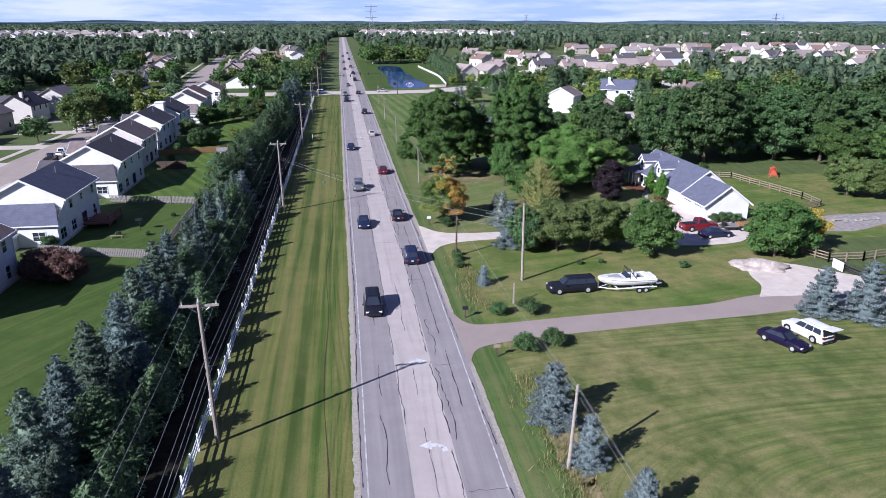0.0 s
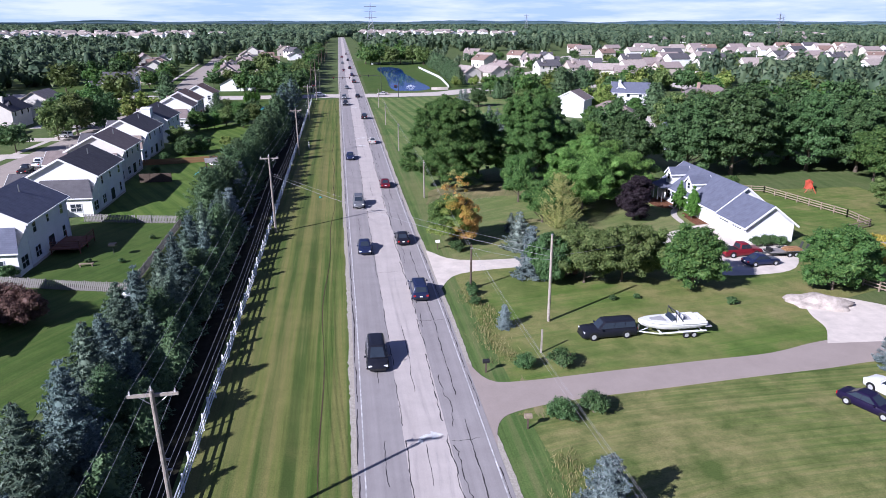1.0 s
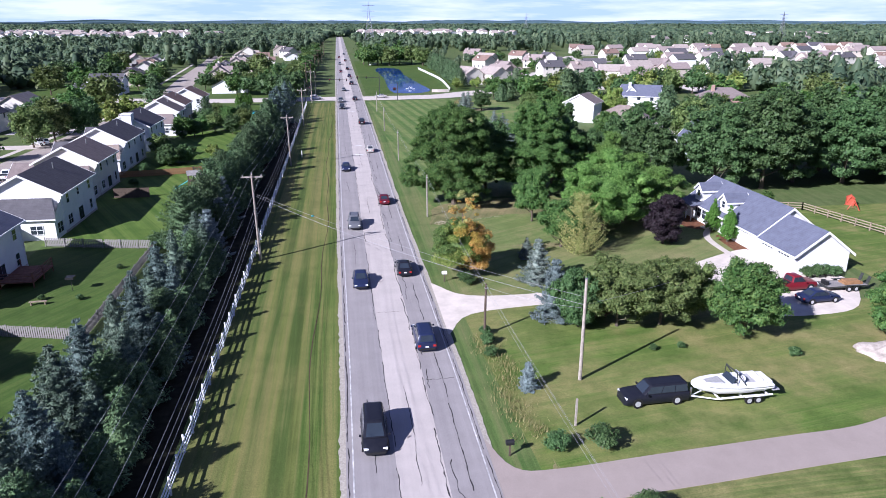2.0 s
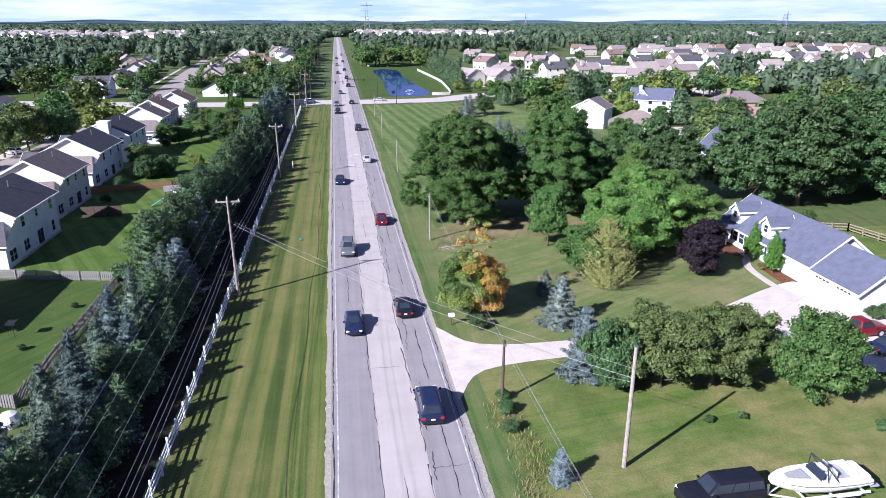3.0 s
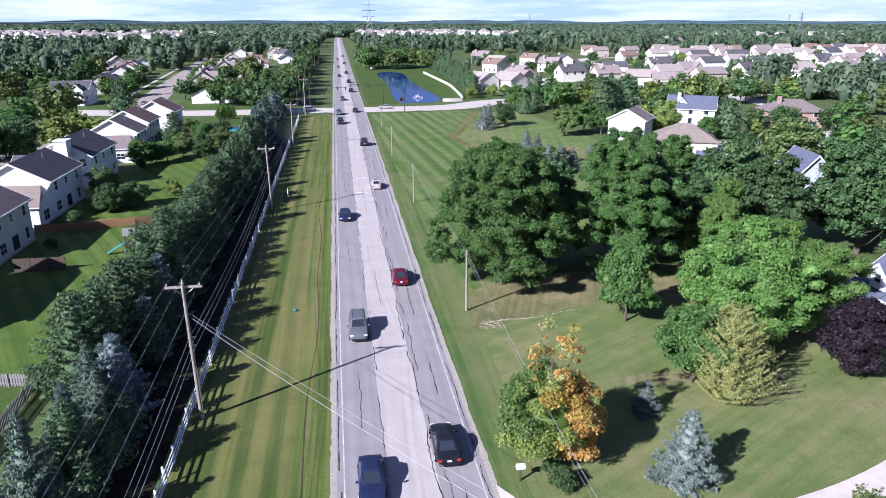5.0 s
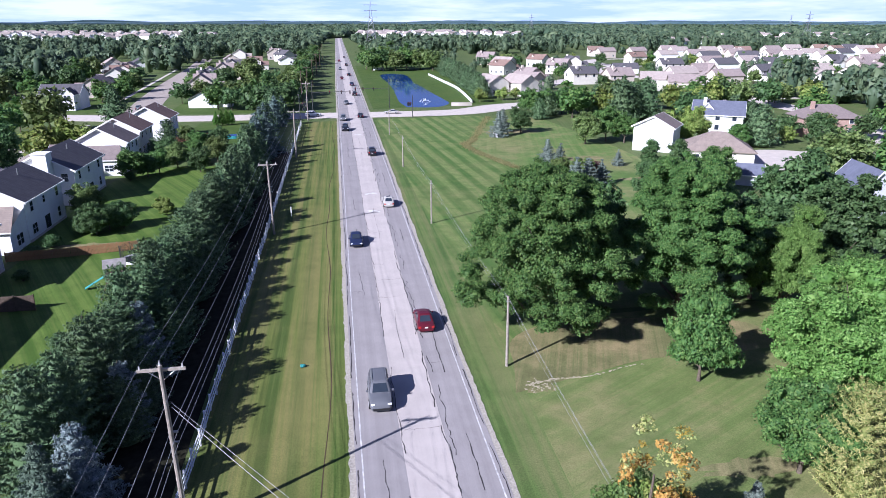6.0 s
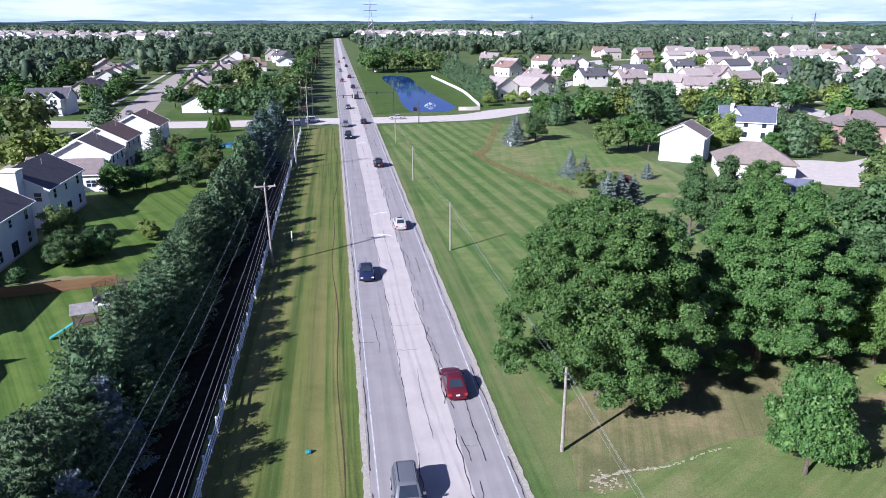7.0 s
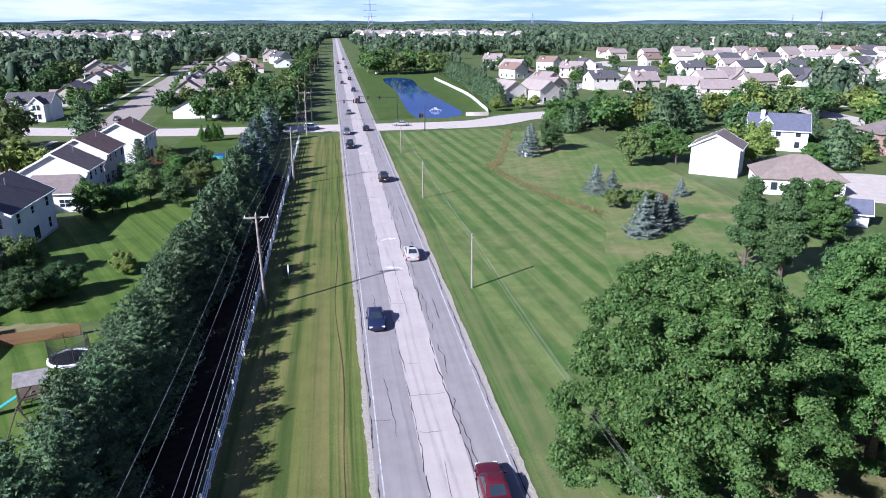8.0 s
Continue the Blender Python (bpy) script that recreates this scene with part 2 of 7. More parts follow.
M = {
    "ground": grass("grass_rough", (0.075, 0.115, 0.035), (0.09, 0.14, 0.042), (0.15, 0.15, 0.07), 10, 2.2, 0.35, 0.35),
    "verge": grass("grass_verge", (0.066, 0.1, 0.023), (0.128, 0.148, 0.038), (0.2, 0.175, 0.066), 0, 2.1, 0.85, 0.2, 0.07, 0.62, 0.55, patchy=0.5),
    "verge_green": grass("grass_verge_green", (0.066, 0.112, 0.022), (0.112, 0.15, 0.036), (0.205, 0.182, 0.066), 0, 1.5, 0.8, 0.2, 0.06, 0.65, 0.9, patchy=0.5),
    "bank": grass("grass_bank", (0.07, 0.125, 0.032), (0.105, 0.16, 0.045), (0.2, 0.185, 0.085), 0, 2.6, 0.7, 0.3, 0.12, 0.5, 0.7, patchy=0.6),
    "yard": grass("grass_yard", (0.05, 0.095, 0.018), (0.07, 0.12, 0.024), (0.115, 0.13, 0.04), 30, 2.1, 0.4, 0.25),
    "yard_striped": grass("grass_yard_striped", (0.06, 0.115, 0.018), (0.105, 0.165, 0.032), (0.15, 0.175, 0.05), -28, 2.6, 0.8, 0.1, 0.1),
    "lawn_dry": grass("grass_dry", (0.098, 0.142, 0.035), (0.155, 0.186, 0.052), (0.26, 0.22, 0.1), 88, 1.05, 0.7, 0.7, 0.15, 0.55, 1.5, (44, 25, 26.5, 16.5), 1.9),
    "lawn": grass("grass_lawn", (0.092, 0.15, 0.03), (0.138, 0.188, 0.042), (0.26, 0.215, 0.095), 80, 1.8, 0.3, 0.75, 0.8, 0.3, 1.2, patchy=1.4),
    "field": grass("grass_field", (0.07, 0.135, 0.031), (0.145, 0.2, 0.06), (0.205, 0.19, 0.085), -5, 3.6, 0.95, 0.35, 0.12, 0.3, 0.7),
    "dry_earth": grass("grass_thin_on_earth", (0.15, 0.155, 0.065), (0.2, 0.18, 0.085), (0.3, 0.225, 0.125), 20, 2.0, 0.1, 0.7, 0.9, patchy=1.4),
    "edging_stone": paint("edging_stone", (0.43, 0.385, 0.27), 0.95, 0.1, 0.25, 5, bump=0.4),
    "gravel_pink": paint("gravel_loose", (0.52, 0.455, 0.4), 0.95, 0.1, 0.25, 1.6, bump=0.7),
    "lawn_brown": grass("grass_brownish", (0.12, 0.165, 0.05), (0.152, 0.195, 0.064), (0.27, 0.22, 0.115), 60, 2.2, 0.25, 0.55, 0.9, 0.25, 1.0),
    "lawn_green": grass("grass_green_striped", (0.096, 0.166, 0.042), (0.138, 0.202, 0.058), (0.26, 0.215, 0.11), 12, 2.6, 0.5, 0.6, 0.3, 0.25, 0.9),
    "bare": grass("grass_worn", (0.17, 0.17, 0.075), (0.215, 0.195, 0.095), (0.31, 0.24, 0.135), 20, 2.0, 0.2, 0.9, 0.8),
    "straw": leaf("dry_grass_blades", (0.1, 0.12, 0.04), (0.19, 0.17, 0.075), (0.32, 0.26, 0.13), 0.3),
    "lane": asphalt("asphalt_lane", (0.262, 0.242, 0.24), (0.335, 0.31, 0.305), 0.8),
    "lane_mid": asphalt("asphalt_turn_lane", (0.44, 0.395, 0.37), (0.51, 0.46, 0.43), 0.7),
    "street": asphalt("asphalt_street", (0.33, 0.285, 0.25), (0.4, 0.35, 0.31), 0.4),
    "drive": asphalt("asphalt_drive", (0.32, 0.268, 0.24), (0.38, 0.325, 0.295), 0.12),
    "concrete": paint("concrete", (0.57, 0.51, 0.46), 0.85, 0.2, 0.1, 0.7, bump=0.2),
    "gravel": paint("gravel", (0.66, 0.59, 0.52), 0.95, 0.1, 0.12, 0.6, bump=0.25),
    "shoulder": paint("gravel_shoulder", (0.46, 0.42, 0.36), 0.95, 0.1, 0.2, 6.0, bump=0.6),
    "soil": paint("bare_soil", (0.1, 0.075, 0.045), 0.95, 0.1, 0.25, 0.8, bump=0.4),
    # needle litter with the row's shade put into it, nearly black
    "litter": paint("shaded_needle_litter", (0.026, 0.026, 0.016), 0.95, 0.1, 0.3, 1.2, bump=0.5),
    "mulch": paint("mulch", (0.2, 0.09, 0.05), 0.95, 0.1, 0.3, 3, bump=0.5),
    "crack": paint("tar_crack", (0.06, 0.055, 0.055), 0.8, 0.2, 0.2, 3),
    "edge": paint("worn_edge_paint", (0.66, 0.65, 0.64), 0.8, 0.2, 0.3, 1.6),
    "marking": paint("road_paint", (0.72, 0.72, 0.7), 0.7, 0.2, 0.16, 3),
    "needle_blue": leaf("needles_blue", (0.043, 0.072, 0.066), (0.076, 0.115, 0.105), (0.138, 0.185, 0.172), 0.04, 0.6),
    "needle_sage": leaf("needles_sage", (0.043, 0.072, 0.051), (0.076, 0.115, 0.08), (0.132, 0.178, 0.13), 0.04, 0.6),
    "needle_pale": leaf("needles_pale_blue", (0.068, 0.094, 0.078), (0.116, 0.148, 0.124), (0.205, 0.238, 0.208), 0.04, 0.6),
    "needle_ice": leaf("needles_ice_blue", (0.078, 0.11, 0.108), (0.135, 0.178, 0.178), (0.24, 0.285, 0.288), 0.04, 0.6),
    "needle_dark": leaf("needles_green", (0.036, 0.068, 0.03), (0.06, 0.107, 0.046), (0.103, 0.158, 0.07), 0.04, 0.6),
    "leaf_dark": leaf("leaves_dark", (0.038, 0.08, 0.028), (0.064, 0.122, 0.042), (0.11, 0.178, 0.066)),
    "leaf_mid": leaf("leaves_green", (0.04, 0.096, 0.025), (0.072, 0.146, 0.037), (0.136, 0.212, 0.058)),
    "leaf_maple": leaf("leaves_maple", (0.068, 0.148, 0.03), (0.112, 0.215, 0.047), (0.192, 0.302, 0.082)),
    "leaf_arbor": leaf("leaves_arborvitae", (0.06, 0.14, 0.02), (0.085, 0.185, 0.03), (0.12, 0.23, 0.05)),
    "leaf_olive": leaf("leaves_olive", (0.066, 0.104, 0.031), (0.11, 0.158, 0.046), (0.18, 0.222, 0.078)),
    "leaf_yellow": leaf("leaves_yellow", (0.17, 0.23, 0.07), (0.33, 0.355, 0.115), (0.5, 0.46, 0.19)),
    "leaf_lime": leaf("leaves_lime", (0.09, 0.15, 0.03), (0.165, 0.225, 0.05), (0.28, 0.31, 0.09)),
    "leaf_orange": leaf("leaves_orange", (0.3, 0.16, 0.045), (0.41, 0.23, 0.06), (0.46, 0.33, 0.11)),
    "leaf_gold": leaf("leaves_gold", (0.24, 0.19, 0.03), (0.36, 0.27, 0.05), (0.46, 0.36, 0.09)),
    "leaf_autumn_green": leaf("leaves_autumn_green", (0.06, 0.12, 0.03), (0.1, 0.175, 0.045), (0.17, 0.24, 0.07)),
    "leaf_purple": leaf("leaves_purple", (0.01, 0.007, 0.01), (0.016, 0.011, 0.015), (0.032, 0.02, 0.026), 0.15),
    "leaf_red": leaf("leaves_red_brown", (0.06, 0.035, 0.03), (0.1, 0.055, 0.045), (0.14, 0.08, 0.06), 0.2),
    # distance haze put into these leaf colours, lighter and bluer than nearby trees
    "leaf_far_hazed": leaf("leaves_far_hazed", (0.056, 0.096, 0.058), (0.088, 0.136, 0.076), (0.14, 0.188, 0.1), 0.35),
    "bark": paint("bark", (0.16, 0.13, 0.1), 0.95, 0.1, 0.3, 6, bump=0.5),
    "pole": paint("weathered_pole_wood", (0.34, 0.3, 0.26), 0.85, 0.2, 0.2, 4, bump=0.3),
    "pole_pale": paint("pale_pole_wood", (0.42, 0.37, 0.32), 0.85, 0.2, 0.2, 3, bump=0.3),
    "pole_dark": paint("dark_pole_wood", (0.12, 0.09, 0.07), 0.9, 0.2, 0.2, 4, bump=0.3),
    "wood": paint("fence_wood", (0.34, 0.27, 0.2), 0.85, 0.2, 0.22, 3, bump=0.3),
    "wood_grey": paint("grey_fence_wood", (0.3, 0.28, 0.27), 0.85, 0.2, 0.22, 3, bump=0.3),
    "wood_brown": paint("brown_fence_wood", (0.36, 0.2, 0.1), 0.8, 0.2, 0.2, 3, bump=0.3),
    "deck": paint("red_deck_wood", (0.26, 0.12, 0.08), 0.8, 0.2, 0.2, 3, bump=0.3),
    "vinyl": paint("white_vinyl", (0.82, 0.82, 0.84), 0.4, 0.4, 0.04, 2),
    "metal": paint("grey_metal", (0.45, 0.46, 0.47), 0.4, 0.5, 0.1, 2, 0.8),
    "metal_dark": paint("dark_metal", (0.06, 0.065, 0.06), 0.5, 0.5, 0.15, 2, 0.3),
    "porcelain": paint("insulator", (0.7, 0.68, 0.66), 0.25, 0.5, 0.05, 8),
    "wire": paint("cable", (0.34, 0.34, 0.35), 0.5, 0.4, 0.1, 1),
    "white": siding("siding_white", (0.84, 0.84, 0.84)),
    "cream": siding("siding_cream", (0.72, 0.68, 0.62)),
    "tan": siding("siding_tan", (0.55, 0.48, 0.42)),
    "grey": siding("siding_grey", (0.5, 0.52, 0.58)),
    "trim": paint("white_trim", (0.8, 0.8, 0.8), 0.5, 0.4, 0.05, 2),
    "roof_blue": shingles("shingles_slate", (0.13, 0.14, 0.19)),
    "roof_grey": shingles("shingles_charcoal", (0.11, 0.105, 0.115)),
    "roof_brown": shingles("shingles_brown", (0.225, 0.185, 0.175)),
    "roof_tan": shingles("shingles_tan", (0.27, 0.22, 0.19)),
    "roof_pale": shingles("shingles_pale_tan", (0.38, 0.325, 0.295)),
    "roof_rose": shingles("shingles_rose_brown", (0.31, 0.255, 0.24)),
    "roof_red": shingles("shingles_red_brown", (0.25, 0.17, 0.14)),
    "brick": paint("brick", (0.46, 0.31, 0.26), 0.9, 0.2, 0.2, 4, bump=0.3),
    "glass": paint("window_glass", (0.03, 0.04, 0.055), 0.08, 0.6, 0.1, 1),
    "shutter": paint("dark_shutter", (0.05, 0.055, 0.08), 0.6, 0.3, 0.1, 2),
    "door": paint("door_paint", (0.2, 0.08, 0.06), 0.5, 0.4, 0.1, 2),
    "tyre": paint("tyre", (0.02, 0.02, 0.02), 0.8, 0.2, 0.2, 5),
    "rim": paint("alloy_rim", (0.55, 0.55, 0.57), 0.35, 0.5, 0.1, 5, 0.3),
    "lamp_white": paint("headlamp", (0.75, 0.77, 0.8), 0.1, 0.6, 0.05, 5),
    "lamp_red": paint("tail_lamp", (0.4, 0.02, 0.02), 0.2, 0.6, 0.05, 5),
    "gelcoat": paint("white_gelcoat", (0.82, 0.82, 0.8), 0.2, 0.5, 0.04, 2),
    "cockpit": paint("grey_marine_carpet", (0.4, 0.4, 0.4), 0.9, 0.2, 0.15, 6),
    "black": paint("black_plastic", (0.02, 0.02, 0.022), 0.5, 0.4, 0.2, 4),
    "pink": paint("red_plastic", (0.5, 0.09, 0.05), 0.5, 0.4, 0.1, 3),
    "teal": paint("teal_plastic", (0.05, 0.3, 0.3), 0.5, 0.4, 0.1, 3),
    "stone": paint("stone", (0.4, 0.37, 0.34), 0.9, 0.2, 0.25, 1.5, bump=0.5),
}


def carpaint(name, c):
    k = Mat(name, 0.3, 0.0, 0.2)
    k.b.inputs["Coat Weight"].default_value = 0.12
    k.b.inputs["Coat Roughness"].default_value = 0.06
    n = k.noise(2.5, 4)
    k.color(k.mix(k.ramp(n, (0.35, 0.0), (0.7, 0.25)), c, tuple(min(1, v * 0.7 + 0.02) for v in c)))
    return k.m


CAR = {n: carpaint("car_paint_" + n, c) for n, c in {
    "black": (0.012, 0.013, 0.02), "navy": (0.015, 0.022, 0.06), "purple": (0.011, 0.007, 0.03), "red": (0.16, 0.012, 0.02),
    "maroon": (0.09, 0.01, 0.02), "white": (0.8, 0.8, 0.8), "silver": (0.42, 0.4, 0.38), "grey": (0.12, 0.125, 0.14)}.items()}
# pond: blue of the reflected sky put into the water's base colour
k = Mat("pond_water", 0.06, spec=0.5)
k.color(k.mix(k.ramp(k.noise(0.02, 3), (0.4, 0.0), (0.6, 1.0)), (0.014, 0.05, 0.17), (0.035, 0.1, 0.3)))
k.bump(k.noise(0.35, 3), 0.02, 0.05)
M["water"] = k.m
# air haze painted as blue in the base colour of the horizon woods
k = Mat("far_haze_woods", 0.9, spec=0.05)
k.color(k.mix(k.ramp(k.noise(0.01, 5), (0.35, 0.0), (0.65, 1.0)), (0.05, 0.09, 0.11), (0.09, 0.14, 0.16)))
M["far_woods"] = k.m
k = Mat("hazy_sky", 1.0, spec=0.0)
band = k.ramp(k.noise(0.0012, 5, 0.6, k.scaled(1, 1, 9)), (0.4, (0.3, 0.4, 0.6)), (0.62, (0.5, 0.55, 0.64)))
k.t.links.new(k.node("ShaderNodeEmission", Color=band, Strength=1.0).outputs[0], k.t.nodes["Material Output"].inputs[0])
M["sky_band"] = k.m


# ---- building helpers ----
class Geo:
    """Gathers faces of one mesh."""

    def __init__(self):
        self.v, self.f = [], []

    def add(self, verts, faces):
        o = len(self.v)
        self.v += [tuple(p) for p in verts]
        self.f += [tuple(i + o for i in f) for f in faces]
        return self

    def box(self, x0, y0, z0, x1, y1, z1):
        return self.add([(x0, y0, z0), (x1, y0, z0), (x1, y1, z0), (x0, y1, z0), (x0, y0, z1), (x1, y0, z1), (x1, y1, z1), (x0, y1, z1)],
                        [(0, 3, 2, 1), (4, 5, 6, 7), (0, 1, 5, 4), (1, 2, 6, 5), (2, 3, 7, 6), (3, 0, 4, 7)])

    def slab(self, pts, z0, z1):
        n = len(pts)
        return self.add([(x, y, z0) for x, y in pts] + [(x, y, z1) for x, y in pts],
                        [tuple(range(n - 1, -1, -1)), tuple(range(n, 2 * n))] + [(i, (i + 1) % n, n + (i + 1) % n, n + i) for i in range(n)])

    def tube(self, a, b, r0, r1=None, n=6):
        a, b, r1 = Vector(a), Vector(b), r0 if r1 is None else r1
        q = (b - a).to_track_quat("Z", "Y")
        ring = [Vector((math.cos(2 * math.pi * i / n), math.sin(2 * math.pi * i / n), 0)) for i in range(n)]
        return self.add([a + q @ (p * r0) for p in ring] + [b + q @ (p * r1) for p in ring],
                        [tuple(range(n - 1, -1, -1)), tuple(range(n, 2 * n))] + [(i, (i + 1) % n, n + (i + 1) % n, n + i) for i in range(n)])

    def loft(self, rings, caps=True):
        n = len(rings[0])
        faces = [(r * n + i, r * n + (i + 1) % n, (r + 1) * n + (i + 1) % n, (r + 1) * n + i) for r in range(len(rings) - 1) for i in range(n)]
        if caps:
            faces += [tuple(range(n - 1, -1, -1)), tuple(range((len(rings) - 1) * n, len(rings) * n))]
        return self.add([p for r in rings for p in r], faces)

    def plate(self, quad, thick):
        """A flat piece with thickness, from its four corners."""
        q = [Vector(p) for p in quad]
        d = (q[1] - q[0]).cross(q[2] - q[0]).normalized() * thick
        n = len(q)
        return self.add(q + [p - d for p in q], [tuple(range(n)), tuple(range(2 * n - 1, n - 1, -1))] + [(i, n + i, n + (i + 1) % n, (i + 1) % n) for i in range(n)])

    def mesh(self, name, material, smooth=False):
        me = bpy.data.meshes.new(name)
        me.from_pydata(self.v, [], self.f)
        me.materials.append(material)
        if smooth:
            me.polygons.foreach_set("use_smooth", [True] * len(me.polygons))
        me.update()
        return me


def part(name, geo, material, parent, label="", smooth=False):
    ob = new(name, geo if isinstance(geo, bpy.types.Mesh) else geo.mesh(name, material, smooth))
    ob.parent = parent
    if label:
        tagged(ob, label)
    return ob


def thing(name, label, category, group="", m=None, kind=""):
    ob = new(name)
    tagged(ob, label, category, group, kind)
    if m is not None:
        ob.matrix_basis = m
    return ob


def ground_slab(name, pts, top, material, label, bottom=-0.15):
    ob = new(name, Geo().slab(pts, bottom, top).mesh(name, material))
    return tagged(ob, label, name.replace("_", " "), kind="structure")


def smooth_line(pts, n=8):
    """A smooth curve through points."""
    p = [Vector((*a, 0)) for a in pts]
    p = [2 * p[0] - p[1], *p, 2 * p[-1] - p[-2]]
    out = []
    for i in range(1, len(p) - 2):
        for s in range(n):
            t = s / n
            out.append((0.5 * ((2 * p[i]) + (p[i + 1] - p[i - 1]) * t + (2 * p[i - 1] - 5 * p[i] + 4 * p[i + 1] - p[i + 2]) * t * t
                               + (3 * p[i] - p[i - 1] - 3 * p[i + 1] + p[i + 2]) * t ** 3)).to_2d())
    out.append(p[-2].to_2d())
    return out


def strip_mesh(pts, width, z0, z1):
    """A road-like strip along a line."""
    g = Geo()
    left, right = [], []
    for i, p in enumerate(pts):
        d = (pts[min(i + 1, len(pts) - 1)] - pts[max(i - 1, 0)]).normalized()
        side = Vector((-d.y, d.x))
        w = width if not isinstance(width, (list, tuple)) else width[i]
        left.append(p + side * w / 2)
        right.append(p - side * w / 2)
    n = len(pts)
    g.add([(*p, z1) for p in left] + [(*p, z1) for p in right] + [(*p, z0) for p in left] + [(*p, z0) for p in right],
          [(n + i, n + i + 1, i + 1, i) for i in range(n - 1)] + [(i, i + 1, 2 * n + i + 1, 2 * n + i) for i in range(n - 1)]
          + [(3 * n + i, 3 * n + i + 1, n + i + 1, n + i) for i in range(n - 1)])
    return g


def strip(name, pts, width, top, material, label):
    ob = new(name, strip_mesh(smooth_line(pts), width, -0.15, top).mesh(name, material))
    return tagged(ob, label, name.replace("_", " "), kind="structure")


# ---- ground, lawns, roads ----
ground = new("ground", Geo().slab([(-5000, -600), (5000, -600), (5000, 5000), (-5000, 5000)], -1.0, 0.0).mesh("ground", M["ground"]))
tagged(ground, "green grassy land reaching the horizon", "ground", kind="structure")

# tree shade painted as a near-black strip from the row to the fence
ground_slab("needle_bed", smooth_line([(-22.6, 20), (-22.2, 60), (-21.4, 90), (-22.6, 130), (-22.8, 180), (-21.5, 238), (-12.4, 238), (-12.1, 180), (-12.3, 130), (-12.2, 90), (-12.4, 60), (-12.3, 20)], 2), 0.026, M["litter"], "strip of needle litter with the evergreen row's shade darkened into its colour")
ground_slab("lawn_verge", [(-11.6, -40), (-3.6, -40), (-3.6, 290), (-11.6, 290)], 0.02, M["verge"], "mown roadside verge with dry tan stripes")
ground_slab("lawn_ditch", [(-3.6, -40), (0.3, -40), (0.3, 291), (-3.6, 291)], 0.03, M["verge_green"], "greener roadside strip by the shoulder")
ground_slab("lawn_bank", [(8.6, -40), (15.5, -40), (14.5, 291), (8.0, 291)], 0.02, M["bank"], "green roadside bank with dry tufts")
ground_slab("lawn_parking", smooth_line([(15.5, -40), (75, -40), (75, 30), (62, 62.5), (46, 65), (20, 60), (13, 58), (14, 48), (15.5, -40)], 4)[:-1], 0.024, M["lawn_dry"], "wide dry lawn with curved mower lines")
ground_slab("lawn_boat", [(13.5, 62), (20, 60.5), (45, 64.5), (49, 68), (51, 75), (66, 80), (66, 87), (46, 90), (30, 94), (23, 93.5), (12.5, 92)], 0.03, M["lawn"], "patchy green lawn between two driveways")
ground_slab("lawn_orchard", [(13.5, 93), (22, 93), (31, 94.5), (49, 102.5), (55, 106), (55.5, 126), (50, 140), (14.3, 138)], 0.026, M["lawn_brown"], "dry brownish lawn under garden trees")
ground_slab("lawn_paddock", [(64, 85), (95, 85), (95, 126), (64, 126)], 0.026, M["lawn"], "fenced green lawn behind the ranch house")
ground_slab("lawn_field", smooth_line([(10.9, 292), (46, 294), (34, 252), (30, 241), (34, 220), (39.5, 204), (31, 180), (29, 165), (26, 138), (14.4, 138), (10.9, 292)], 3)[:-1], 0.034, M["field"], "large field lawn with broad diagonal mower stripes")
ground_slab("lawn_beyond_field", [(26, 140), (62, 140), (66, 200), (66, 235), (62, 290), (40, 291), (28, 240)], 0.028, M["lawn_green"], "lawn with worn brown patches behind the field")
ground_slab("lawn_backyard_south", [(-95, -30), (-22.4, -30), (-22.4, 60), (-25.2, 62), (-25.2, 90.5), (-41, 93), (-62, 93), (-62, 60), (-95, 58)], 0.022, M["yard"], "dark green backyard lawn")
ground_slab("lawn_backyard_middle", [(-41, 94), (-25.4, 91), (-25.4, 118), (-41, 121)], 0.022, M["yard"], "sunny backyard lawn inside a fence")
ground_slab("lawn_backyard_striped", [(-41.5, 122), (-24, 119), (-24, 169), (-42, 169)], 0.022, M["yard_striped"], "backyard lawn with strong mower stripes")
ground_slab("lawn_backyard_north", [(-44, 172), (-24, 172), (-24, 225), (-44, 225)], 0.022, M["yard_striped"], "bright green backyard lawn")
ground_slab("lawn_corner", [(-42, 235), (-22, 235), (-22, 292), (-42, 292)], 0.022, M["yard"], "corner backyard lawn beside the street")
ground_slab("lawn_pond_bank", [(11, 318), (60, 330), (85, 480), (60, 560), (11, 560)], 0.012, M["yard"], "grassy bank round the pond")
ground_slab("lawn_street_west", [(-130, 326), (-78, 320), (-84, 420), (-130, 420)], 0.012, M["yard"], "front lawns along the side street")
ground_slab("lawn_street_east", [(-57, 314), (-16, 314), (-16, 500), (-64, 500)], 0.012, M["yard"], "front lawns east of the side street")

# the road: three lanes side by side
ROAD_S, ROAD_N = -40, 1500
road = thing("road", "three-lane asphalt road with a pale centre turn lane", "road", kind="structure")


ROAD_Y = (-40, 80, 130, 270, 420, 740, 1500)
ROAD_L = (0.35, 0.45, 0.05, -0.5, -1.2, -1.8, -3.0)
ROAD_R = (9.8, 9.65, 9.1, 8.7, 8.2, 7.2, 6.0)


def road_x(x, y):
    """The road swings and narrows slightly along its length."""
    l, r = np.interp(y, ROAD_Y, ROAD_L), np.interp(y, ROAD_Y, ROAD_R)
    return float(l + (r - l) * (x - 0.48) / 9.08)


